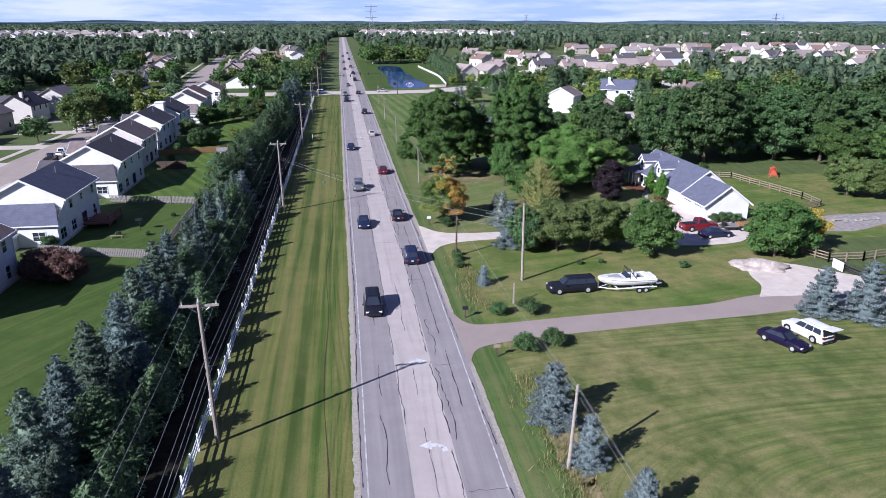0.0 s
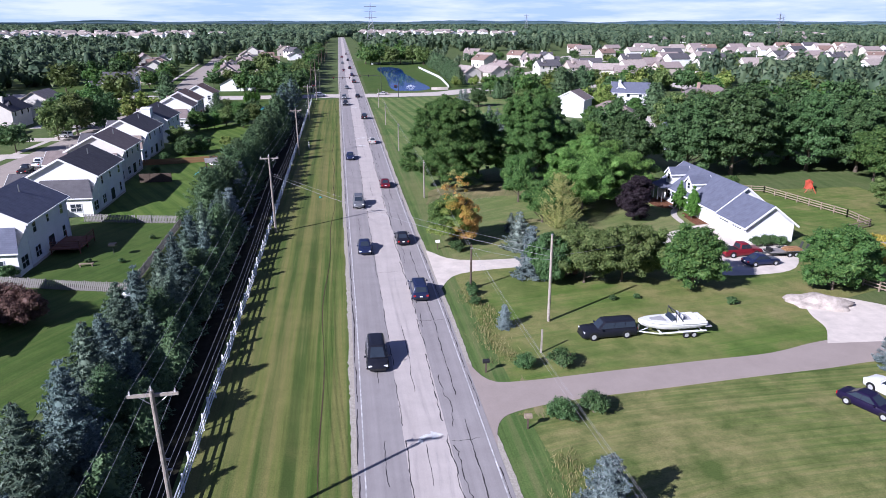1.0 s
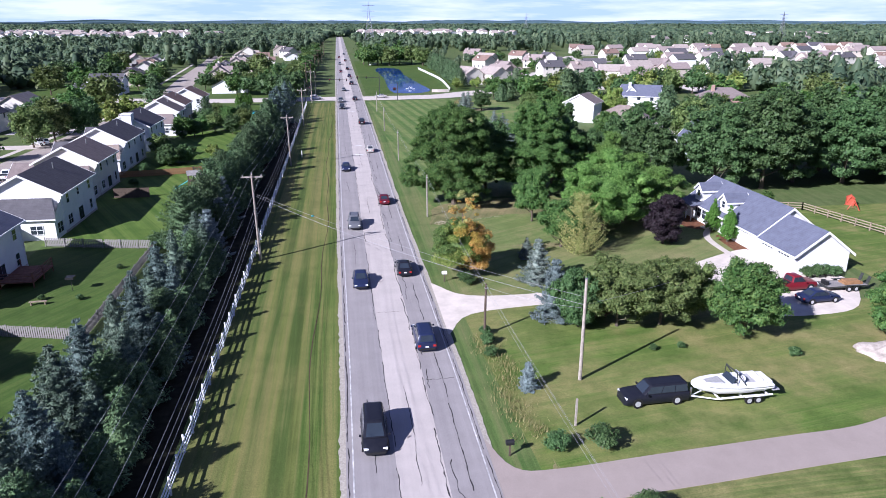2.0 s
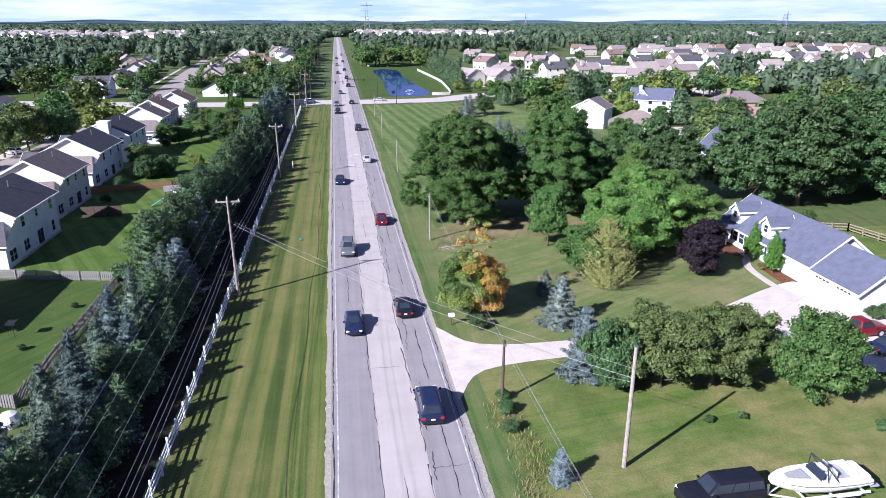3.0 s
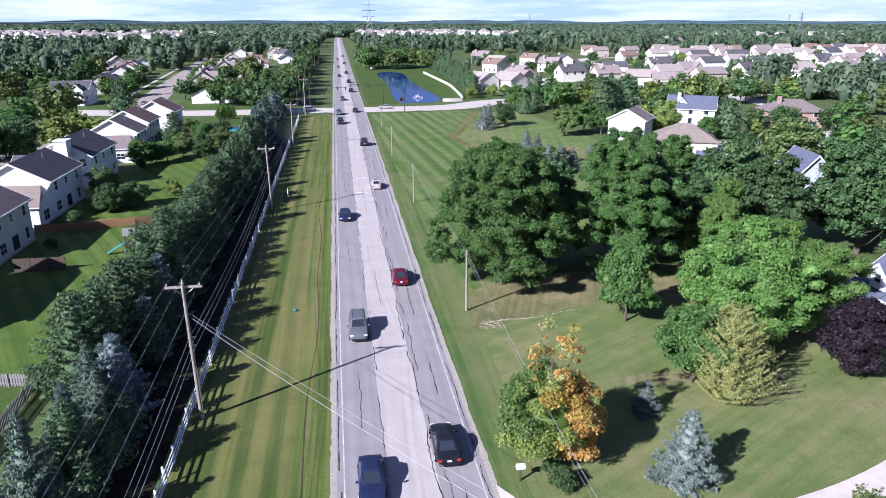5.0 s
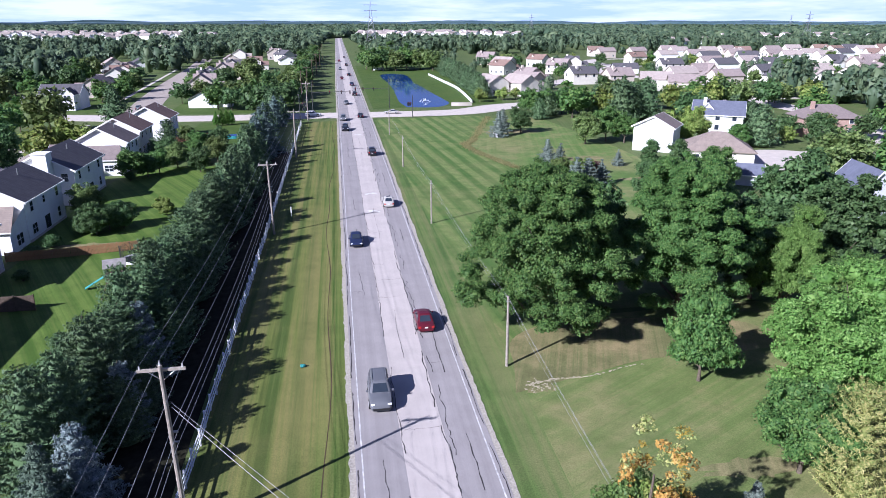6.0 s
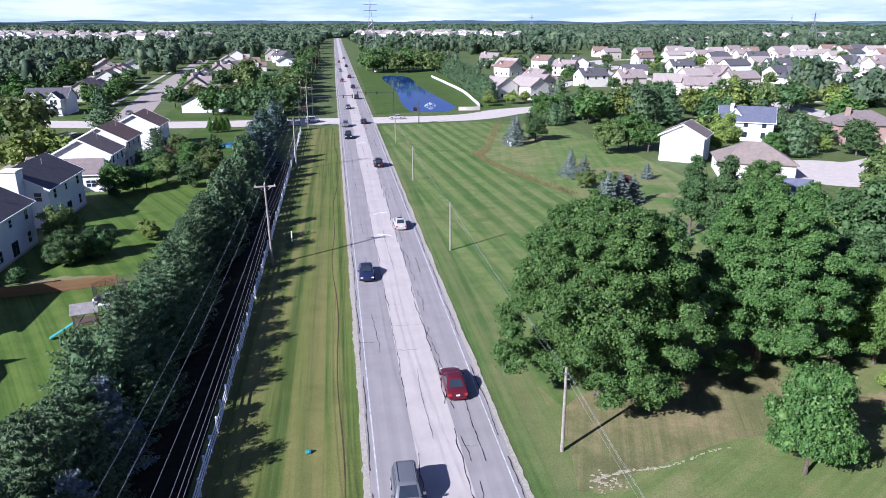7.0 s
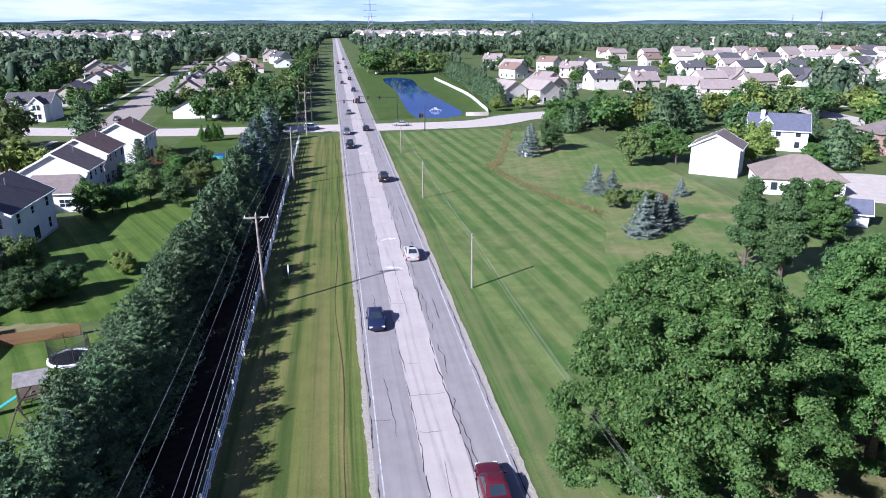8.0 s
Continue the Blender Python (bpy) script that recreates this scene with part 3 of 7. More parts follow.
def road_band(name, x0, x1, top, material, label, y0=ROAD_S, y1=ROAD_N, ragged=(0.0, 0.0)):
    ys = [y0] + [v for v in (range(-20, 1500, 20) if not any(ragged) else np.arange(-20, 420, 0.4)) if y0 < v < y1] + [y1]
    n = len(ys)
    g = Geo()
    rag = lambda y, k: ragged[k] * (noise.noise(Vector((y * 1.3, k * 9.0, 0))) + noise.noise(Vector((y * 0.17, k * 5.0, 3))))
    g.add([(road_x(x0 + rag(y, 0), y), y, top) for y in ys] + [(road_x(x1 + rag(y, 1), y), y, top) for y in ys] + [(road_x(x0, y), y, -0.2) for y in ys] + [(road_x(x1, y), y, -0.2) for y in ys],
          [(i, n + i, n + i + 1, i + 1) for i in range(n - 1)] + [(2 * n + i, i, i + 1, 2 * n + i + 1) for i in range(n - 1)]
          + [(n + i, 3 * n + i, 3 * n + i + 1, n + i + 1) for i in range(n - 1)])
    return part(name, g, material, road, label)


road_band("lane", 0.0, 3.45, 0.06, M["lane"], "grey asphalt lane")
road_band("turn_lane", 3.45, 6.75, 0.064, M["lane_mid"], "pale worn centre turn lane")
road_band("lane", 6.75, 10.05, 0.06, M["lane"], "grey asphalt lane")
road_band("shoulder", -0.42, 0.0, 0.045, M["shoulder"], "ragged pale gravel shoulder", ragged=(0.16, 0.0))
road_band("shoulder", 10.05, 10.5, 0.045, M["shoulder"], "ragged pale gravel shoulder", ragged=(0.0, 0.12))
road_band("edge_line", 0.44, 0.54, 0.068, M["edge"], "worn white edge line", y1=289)
road_band("edge_line", 9.52, 9.62, 0.068, M["edge"], "worn white edge line", y1=289)
road_band("edge_line", 0.44, 0.54, 0.068, M["edge"], "worn white edge line", y0=320)
road_band("edge_line", 9.52, 9.62, 0.068, M["edge"], "worn white edge line", y0=320)


def arrow_shape(turn):
    """A curved turn arrow about 2.2 m wide."""
    g = Geo()
    stem = [(0.0, 0.0), (0.1, 0.55), (0.5, 0.85), (1.0, 0.9)]
    for (a, b), (c, d) in zip(stem, stem[1:]):
        n = Vector((d - b, -(c - a))).normalized() * 0.2
        g.slab([(turn * (a + n.x), b + n.y), (turn * (c + n.x), d + n.y), (turn * (c - n.x), d - n.y), (turn * (a - n.x), b - n.y)][::turn], 0, 0.006)
    g.slab([(turn * 0.95, 0.35), (turn * 1.9, 0.9), (turn * 0.95, 1.45)][::turn], 0.001, 0.007)
    return g


for x, y, turn, s in [(4.6, 55.2, 1, 1.0), (6.2, 42.0, -1, 1.0), (3.6, 194.6, 1, 1.1), (5.2, 182.6, -1, 1.1), (3.2, 262, 1, 1.1)]:
    a = part("turn_arrow", arrow_shape(turn), M["marking"], road, "worn white turn arrow")
    a.matrix_basis = pose(x, y, 0.069) @ Matrix.Scale(s, 4)

rnd = random.Random(5)


def crack_line(g, x, y0, y1, gap, wob, width):
    y = y0
    while y < y1:
        n = rnd.randint(8, 30)
        cx = x + rnd.uniform(-0.1, 0.1)
        pts = []
        for _ in range(n):
            cx += rnd.uniform(-wob, wob) + (x - cx) * 0.12
            pts.append(Vector((road_x(cx, y), y)))
            y += rnd.uniform(0.25, 0.7)
        w = [width * rnd.uniform(0.3, 1.5) for _ in pts]
        g2 = strip_mesh(pts, w, 0.0665, 0.0695)
        g.add(g2.v, g2.f)
        y += rnd.expovariate(1 / gap)


g = Geo()
crack_line(g, 3.5, -10, 420, 2.5, 0.07, 0.06)
crack_line(g, 6.7, -10, 420, 1.5, 0.09, 0.075)
crack_line(g, 7.15, -10, 420, 5.0, 0.16, 0.06)
crack_line(g, 0.15, -10, 420, 1.0, 0.04, 0.08)
crack_line(g, 9.85, -10, 420, 3.0, 0.06, 0.07)
crack_line(g, 8.3, -10, 420, 16, 0.05, 0.07)
crack_line(g, 5.0, -10, 420, 18, 0.05, 0.04)
crack_line(g, 1.9, -10, 420, 25, 0.1, 0.05)
for _ in range(34):
    y, x = rnd.uniform(20, 400), rnd.choice([0.3, 3.6, 3.6, 6.9])
    pts, length = [], rnd.uniform(1.2, 3.2)
    for i in range(8):
        pts.append(Vector((road_x(x + length * i / 7, y), y + rnd.uniform(-0.12, 0.12))))
    g2 = strip_mesh(pts, rnd.uniform(0.02, 0.045), 0.0665, 0.0695)
    g.add(g2.v, g2.f)
tagged(part("crack", g, M["crack"], road, "dark tar-filled cracks"), kind="stuff")

# the winding drainage rut in the left verge
rut = [Vector((-2.6 + 0.35 * math.sin(y * 0.06) + 0.2 * math.sin(y * 0.21), y)) for y in np.arange(20, 285, 2.0)]
tagged(new("drainage_rut", strip_mesh(rut, [0.05 + 0.06 * abs(math.sin(p.y * 0.13)) for p in rut], 0.02, 0.042).mesh("drainage_rut", M["soil"])),
       "narrow dark soil rut in the mown verge", "rut", kind="structure")

# cross street, side streets, drives
strip("cross_street", [(-160, 328), (-95, 312), (-50, 303), (-10, 304), (12, 304), (40, 307), (60, 321), (95, 330), (180, 335)], 13.5, 0.05, M["concrete"], "pale concrete cross street")
strip("side_street", [(-70, 60), (-69, 140), (-68, 180), (-67, 240), (-65, 300), (-73, 366), (-80, 430), (-92, 560), (-104, 660)], 10.5, 0.042, M["street"], "pale tan residential street")
strip("cul_de_sac_street", [(95, 214), (120, 222), (150, 250), (160, 335), (165, 420), (150, 470)], 11, 0.04, M["concrete"], "pale concrete residential street")
ground_slab("turning_circle", [(98 + 13 * math.cos(a), 213 + 13 * math.sin(a)) for a in np.linspace(0, 2 * math.pi, 28, endpoint=False)], 0.046, M["concrete"], "pale round concrete turning circle")
strip("subdivision_street", [(75, 350), (110, 420), (150, 440), (220, 438), (330, 444), (560, 456)], 9, 0.038, M["concrete"], "pale subdivision street")
strip("subdivision_street", [(150, 470), (180, 522), (330, 530), (560, 542)], 9, 0.036, M["concrete"], "pale subdivision street")
strip("subdivision_street", [(180, 522), (200, 608), (330, 615), (560, 627)], 9, 0.034, M["concrete"], "pale subdivision street")
ground_slab("driveway_paved", smooth_line([(10.2, 54.0), (11, 57), (12.8, 58.5), (18, 59.6), (25, 60.2), (34, 61), (42.5, 61.6), (49, 62.2), (62, 61), (66, 61), (66, 65.5), (53, 67), (45.7, 66.8), (39, 65.1), (32.5, 64.6), (22, 63.8), (14.5, 63.2), (11.6, 63.8), (10.2, 67.5)], 4), 0.05, M["drive"], "worn brownish asphalt driveway")
ground_slab("driveway_gravel", smooth_line([(10.3, 85.5), (13.5, 90.3), (22.8, 91.8), (31, 92.3), (40, 92), (43.5, 86), (50, 84.8), (56, 86.5), (60.5, 94), (57, 98), (55.2, 99), (55, 106), (50, 104.8), (40, 99.5), (31.6, 96.4), (22.7, 95), (14, 95.5), (10.3, 100)], 4), 0.046, M["gravel"], "bright gravel driveway widening at the garage")
ground_slab("gravel_yard", smooth_line([(45.6, 66.2), (47.8, 69.5), (48.5, 73), (50.5, 76.5), (55, 76.5), (60, 72), (64, 68), (64, 64), (55, 65.5), (45.6, 66.2)], 4)[:-1], 0.055, M["gravel"], "pale gravel parking yard")
ground_slab("dirt_lane", smooth_line([(68, 90), (74, 96), (86, 97), (110, 100), (110, 94), (86, 92), (74, 88), (68, 90)], 3)[:-1], 0.03, M["stone"], "bare pinkish dirt lane")
for pts in ([(52.9, 99.8), (54.85, 99.8), (54.85, 112), (53.4, 112.2), (52.7, 106)], [(52.6, 116.2), (54.85, 116), (54.85, 123), (51.8, 122), (51.4, 118)]):
    ground_slab("mulch_bed", smooth_line(pts + pts[:1], 3)[:-1], 0.04, M["mulch"], "reddish mulch bed by the house")
strip("footpath", [(51.6, 101.6), (51.3, 106), (51.7, 111), (53.0, 114.2), (54.9, 116.4)], 0.95, 0.05, M["concrete"], "narrow concrete footpath")
for i, (x, y, sx, sy) in enumerate([(15.2, 124.9, 1.7, 1.1), (43, 131.2, 5, 2.2), (-34.5, 171.2, 5, 1.3), (52, 222, 7, 3), (57, 200, 5, 1.6), (46, 262, 9, 3), (27, 112, 4, 1.2), (15.2, 42, 1.2, 7), (14.6, 60.5, 0.7, 3.5)]):
    r2 = random.Random(i)
    ground_slab("bare_patch", [(x + sx * math.cos(a) * r2.uniform(0.6, 1.15), y + sy * math.sin(a) * r2.uniform(0.6, 1.15)) for a in np.linspace(0, 2 * math.pi, 44, endpoint=False)], 0.036, M["bare"], "worn dry patch in the lawn")

ground_slab("bare_patch", smooth_line([(13.2, 124.2), (14.2, 129), (15.2, 134), (20, 137), (32, 137), (40, 134.5), (40, 129.5), (33, 128.3), (27, 128.4), (22, 127.0), (17, 125.4), (13.2, 124.2)], 4)[:-1], 0.042, M["dry_earth"], "thin brown grass on bare earth under the trees")

# pond
pond = [(23.2, 322.5), (33.5, 321.5), (39.6, 331), (40.0, 345), (38.8, 366), (37.4, 401), (36.2, 424), (37.2, 448), (36.4, 472), (30, 482), (23.4, 476), (22.4, 452), (23.2, 431), (23.6, 400), (22.8, 368), (22.0, 340)]
tagged(new("pond", Geo().slab(smooth_line(pond + pond[:1], 5)[:-1], -0.3, 0.02).mesh("pond", M["water"])), "deep blue pond behind the street corner", "pond", kind="structure")
# the fountain's spray: small clumps of white drops above the water
fountain = thing("fountain", "low white fountain spraying on the pond", "fountain", m=pose(31.5, 338, 0.02) @ Matrix.Scale(0.6, 4))
fg, fq = Geo(), random.Random(6)
for i in range(170):
    a, q = fq.uniform(0, 6.28), fq.random()
    r0 = 0.3 + 3.4 * q
    z0 = 1.9 * (1 - q * q) * fq.uniform(0.25, 1.0) + 0.05
    fg.tube((r0 * math.cos(a), r0 * math.sin(a), z0), (r0 * math.cos(a) + 0.05, r0 * math.sin(a), z0 + 0.22), 0.06, 0.02, 4)
tagged(part("spray", fg, M["vinyl"], fountain, "white water drops"), kind="stuff")
part("float", Geo().tube((0, 0, 0), (0, 0, 0.25), 0.5, 0.35, 10), M["black"], fountain)

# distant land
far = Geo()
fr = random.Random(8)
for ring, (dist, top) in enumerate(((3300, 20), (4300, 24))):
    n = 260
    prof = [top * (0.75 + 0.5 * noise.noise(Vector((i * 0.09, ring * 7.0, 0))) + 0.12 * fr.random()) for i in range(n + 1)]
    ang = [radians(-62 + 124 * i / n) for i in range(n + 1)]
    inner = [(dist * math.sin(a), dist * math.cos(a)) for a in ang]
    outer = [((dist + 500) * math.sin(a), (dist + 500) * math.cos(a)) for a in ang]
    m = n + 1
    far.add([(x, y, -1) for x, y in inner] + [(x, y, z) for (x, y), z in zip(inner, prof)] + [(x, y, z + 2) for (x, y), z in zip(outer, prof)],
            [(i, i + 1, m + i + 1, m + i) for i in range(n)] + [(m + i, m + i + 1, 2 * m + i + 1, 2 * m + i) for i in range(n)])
tagged(new("backdrop", far.mesh("backdrop", M["far_woods"])), "wooded ridge on the horizon with painted blue-green haze", "backdrop", kind="structure")
n = 120
ang = [radians(-66 + 132 * i / n) for i in range(n + 1)]
sb = Geo().add([(4750 * math.sin(a), 4750 * math.cos(a), -20) for a in ang] + [(4750 * math.sin(a), 4750 * math.cos(a), 330) for a in ang], [(i, i + 1, n + 2 + i, n + 1 + i) for i in range(n)])
tagged(new("sky_backdrop", sb.mesh("sky_backdrop", M["sky_band"])), "pale blue sky with thin white cloud", "sky", kind="structure")
strip("sidewalk", [(-77.5, 120), (-76.5, 180), (-75, 240), (-74, 292)], 1.5, 0.04, M["concrete"], "narrow pale concrete sidewalk")
strip("sidewalk", [(-80.5, 330), (-84, 366), (-90, 430), (-102, 560)], 1.5, 0.04, M["concrete"], "narrow pale concrete sidewalk")
for y in (110, 137, 160, 182, 203, 224, 243):
    ground_slab("house_drive", [(-64.5, y - 2.8), (-55, y - 2.8), (-55, y + 2.8), (-64.5, y + 2.8)], 0.046, M["concrete"], "short pale concrete driveway to a garage")
for y in (160, 183, 207, 231, 256):
    ground_slab("house_drive", [(-90, y - 5), (-73, y - 5), (-73, y + 0.5), (-90, y + 0.5)], 0.046, M["concrete"], "short pale concrete driveway to a garage")


# ---- trees ----
def leaf_faces(rng, centers, out, size, aspect=0.7, lift=0.35, jitter=0.6):
    """Small leaf faces round the centres, turned outwards by chance."""
    n = len(centers)
    nor = out + rng.normal(0, jitter, (n, 3)) + np.array((0, 0, lift))
    nor /= np.linalg.norm(nor, axis=1, keepdims=True)
    u = np.cross(nor, rng.normal(0, 1, (n, 3)))
    u /= np.linalg.norm(u, axis=1, keepdims=True)
    v = np.cross(nor, u)
    s = size * rng.uniform(0.65, 1.35, (n, 1))
    return np.stack([centers + u * s * 1.3, centers - u * s * 0.65 + v * s * aspect * 1.15, centers - u * s * 0.65 - v * s * aspect * 1.15], 1).reshape(-1, 3)


def leaves_mesh(name, verts, material, extra=None):
    """A mesh of loose three-cornered leaves, with some other faces if given."""
    n = len(verts) // 3
    ev, ef = extra if extra else ([], [])
    me = bpy.data.meshes.new(name)
    allv = np.vstack([verts, np.array(ev).reshape(-1, 3)]) if len(ev) else verts
    k = len(ef)
    me.vertices.add(len(allv))
    me.vertices.foreach_set("co", allv.astype(np.float32).ravel())
    sizes = [3] * n + [len(f) for f in ef]
    idx = np.concatenate([np.arange(3 * n), np.array([i + 3 * n for f in ef for i in f], int)]) if k else np.arange(3 * n)
    me.loops.add(len(idx))
    me.loops.foreach_set("vertex_index", idx.astype(np.int32))
    me.polygons.add(n + k)
    me.polygons.foreach_set("loop_start", np.concatenate([[0], np.cumsum(sizes)[:-1]]).astype(np.int32))
    me.update(calc_edges=True)
    me.materials.append(material)
    return me


def lump(center, radii, rng, rough=0.18, nu=10, nv=7):
    """A closed uneven inner mass that keeps a crown opaque."""
    v, f = [], []
    off = Vector(rng.uniform(-50, 50, 3))
    for j in range(nv + 1):
        th = math.pi * j / nv
        for i in range(nu):
            ph = 2 * math.pi * i / nu
            d = Vector((math.sin(th) * math.cos(ph), math.sin(th) * math.sin(ph), math.cos(th)))
            s = 1 + rough * 2 * noise.noise(d * 1.7 + off)
            v.append((center[0] + d.x * radii[0] * s, center[1] + d.y * radii[1] * s, center[2] + d.z * radii[2] * s))
    for j in range(nv):
        for i in range(nu):
            f.append((j * nu + i, j * nu + (i + 1) % nu, (j + 1) * nu + (i + 1) % nu, (j + 1) * nu + i))
    return v, f


def sphere_dirs(rng, n, low=-0.55):
    z = rng.uniform(low, 1, n)
    a = rng.uniform(0, 2 * math.pi, n)
    r = np.sqrt(1 - z * z)
    return np.stack([r * np.cos(a), r * np.sin(a), z], 1)


def crown_mesh(name, H, r, z0, material, seed, count, size, blobs=22, shape=0.0, core=0.72, bough=(0.26, 0.44), low=-0.35):
    """A crown of overlapping leafy boughs. shape > 0 narrows it to the top; bough: their size beside the crown's."""
    rng = np.random.default_rng(seed)
    c = np.array((0, 0, (z0 + H) / 2))
    rad = np.array((r, r, (H - z0) / 2))
    d = sphere_dirs(rng, blobs, -0.85)
    off = Vector(rng.uniform(-90, 90, 3))
    bc, br, bd = [], [], []
    mean = (bough[0] + bough[1]) / 2
    for n, q in enumerate(d):
        reach = (1.0 - mean * 0.7) * (1 + 0.3 * noise.noise(Vector(q) * 1.8 + off))
        p = c + q * rad * reach * (rng.uniform(0.86, 1.04) if n % 3 else rng.uniform(0.62, 0.8))
        f = max(0.0, (p[2] - z0) / (H - z0))
        p[:2] *= (1 - shape * f ** 1.5) * (1 + 0.4 * shape * (1 - f))
        bc.append(p)
        bd.append(q)
        br.append(r * rng.uniform(*bough) * (1 - shape * 0.5 * f))
    bc, br, bd = np.array(bc), np.array(br), np.array(bd)
    w = br ** 2
    # twigs of nine leaves on the outer and upper side of each bough
    twigs = count // 9
    which = rng.choice(blobs, twigs, p=w / w.sum())
    dirs = sphere_dirs(rng, twigs, low) + bd[which] * 0.55 + np.array((0, 0, 0.15))
    dirs /= np.linalg.norm(dirs, axis=1, keepdims=True)
    cc = bc[which] + dirs * br[which, None] * rng.uniform(0.78, 1.1, (twigs, 1)) * np.array((1, 1, 0.8))
    rep = np.repeat(np.arange(twigs), 9)
    centers = cc[rep] + rng.normal(0, size * 1.35, (len(rep), 3)) * np.array((1, 1, 0.75))
    quads = leaf_faces(rng, centers, dirs[rep] * 0.9, size)
    fill = count // 4
    which = rng.choice(blobs, fill, p=w / w.sum())
    dirs = sphere_dirs(rng, fill, -0.9)
    inner = bc[which] + dirs * br[which, None] * rng.uniform(0.6, 0.82, (fill, 1)) * np.array((1, 1, 0.8))
    quads = np.vstack([quads, leaf_faces(rng, inner, dirs * 1.2, size * 1.2)])
    body = count // 4
    dirs = sphere_dirs(rng, body, -0.8)
    hollow = rad * np.array((1 - shape * 0.5, 1 - shape * 0.5, 0.92))
    quads = np.vstack([quads, leaf_faces(rng, c + dirs * hollow * rng.uniform(0.5, 0.74, (body, 1)), dirs * 1.1, size * 1.3)])
    # a solid heart in the crown and in each bough, so that no light shines through
    ev, ef = lump(c - np.array((0, 0, rad[2] * 0.08)), rad * core * 0.66 * np.array((1 - shape * 0.5, 1 - shape * 0.5, 0.9)), rng)
    if count > 5000:
        for p, b in zip(bc, br):
            v, f = lump(p, (b * 0.68, b * 0.68, b * 0.52), rng, 0.2, 6, 4)
            o = len(ev)
            ev += v
            ef += [tuple(k + o for k in t) for t in f]
    return leaves_mesh(name, quads, material, (ev, ef))


def trunk_geo(H, r, z0, seed, limbs=7):
    rr = random.Random(seed)
    g = Geo()
    base = max(0.12, H * 0.018)
    p, rad = Vector((0, 0, -0.1)), base * 1.5
    for i in range(5):
        q = Vector((rr.uniform(-0.1, 0.1) * i * 0.3, rr.uniform(-0.1, 0.1) * i * 0.3, H * 0.75 * (i + 1) / 5))
        g.tube(p, q, rad, base * (1 - i * 0.18), 7)
        p, rad = q, base * (1 - i * 0.18)
    for i in range(limbs):
        a, z = rr.uniform(0, 6.28), z0 + (H - z0) * rr.uniform(0.0, 0.5)
        e = Vector((math.cos(a) * r * 0.65, math.sin(a) * r * 0.65, min(H * 0.85, z + r * 0.5)))
        m = Vector((e.x * 0.45, e.y * 0.45, z + (e.z - z) * 0.3))
        g.tube((0, 0, z), m, base * 0.5, base * 0.35, 5)
        g.tube(m, e, base * 0.35, base * 0.12, 5)
    return g


def broadleaf(name, label, H, r, z0, material, seed, count, size, group="", **kw):
    t = thing(name, label, "tree" if z0 > 0.6 else "shrub", group)
    part("trunk", trunk_geo(H, r, max(z0, 0.3), seed), M["bark"], t)
    part("crown", crown_mesh("crown", H, r, z0, M[material], seed, count, size, **kw), None, t)
    return t


def spruce(label, H, R, material, seed, sprays, size, group="", droop=0.25, name="spruce_tree", bulge=0.85, inner=0.42, low=0.25):
    """Whorls of branches with needle sprays, narrowing to a leader."""
    rng = np.random.default_rng(seed)
    t = thing(name, label, "tree", group)
    part("trunk", Geo().tube((0, 0, -0.1), (0, 0, H * 0.97), H * 0.022, 0.02, 7), M["bark"], t)
    levels = int(H * 2.3)
    cs, ns = [], []
    total = 0.0
    plan = []
    for i in range(levels):
        s = (i + rng.uniform(-0.3, 0.3)) / levels
        s = min(max(s, 0.0), 0.985)
        L = R * (1 - s) ** bulge * rng.uniform(0.85, 1.1) + 0.08
        plan.append((low + s * (H - low - 0.05), L))
        total += L
    for z, L in plan:
        nb = max(5, int(7 + L * 3.2))
        a0 = rng.uniform(0, 6.28)
        for b in range(nb):
            a = a0 + 2 * math.pi * b / nb + rng.uniform(-0.25, 0.25)
            ll = L * rng.uniform(0.62, 1.2)
            k = max(3, int(sprays * L / total / nb))
            q = np.sqrt(rng.uniform(0.08, 1, k))
            rr = q * ll
            wid = (1.15 - q) * 0.32 * ll + 0.06
            off = rng.normal(0, 1, k) * wid * 0.6
            x = math.cos(a) * rr - math.sin(a) * off
            y = math.sin(a) * rr + math.cos(a) * off
            zz = z - droop * rr + 0.24 * q ** 3 * ll + rng.normal(0, 0.05, k)
            cs.append(np.stack([x, y, zz], 1))
            ns.append(np.tile((math.cos(a) * 0.45, math.sin(a) * 0.45, 0.6), (k, 1)))
    c, n_ = np.vstack(cs), np.vstack(ns)
    c[:, 2] = np.clip(c[:, 2], 0.08, H)
    quads = leaf_faces(rng, c, n_, size * 1.15, 0.27, 0.1, 0.5)
    rings, nr = [], 9
    for j in range(7):
        s = j / 6
        rad = R * inner * (1 - s) ** bulge + 0.03
        rings.append([(rad * math.cos(6.283 * i / nr) * rng.uniform(0.85, 1.1), rad * math.sin(6.283 * i / nr) * rng.uniform(0.85, 1.1), low * 0.8 + s * (H * 0.93 - low * 0.8)) for i in range(nr)])
    g = Geo().loft(rings)
    part("crown", leaves_mesh("crown", quads, M[material], (g.v, g.f)), None, t)
    return t


class Kind:
    """A thing built once and copied to its places."""

    def __init__(self, make):
        self.make, self.first = make, None

    def at(self, x, y, s=1.0, turn=None, sz=None, z=0.0, label=""):
        turn = rnd.uniform(0, 360) if turn is None else turn
        m = pose(x, y, z, 0, 0, turn) @ Matrix.Diagonal((s, s, sz or s, 1))
        if self.first is None:
            self.first = self.make()
            self.first.matrix_basis = m
            ob = self.first
        else:
            base = self.first
            keep = base.matrix_basis.copy()
            base.matrix_basis = Matrix()
            ob = copy_thing(base, m)
            base.matrix_basis = keep
        if label:
            tagged(ob, label)
        return ob


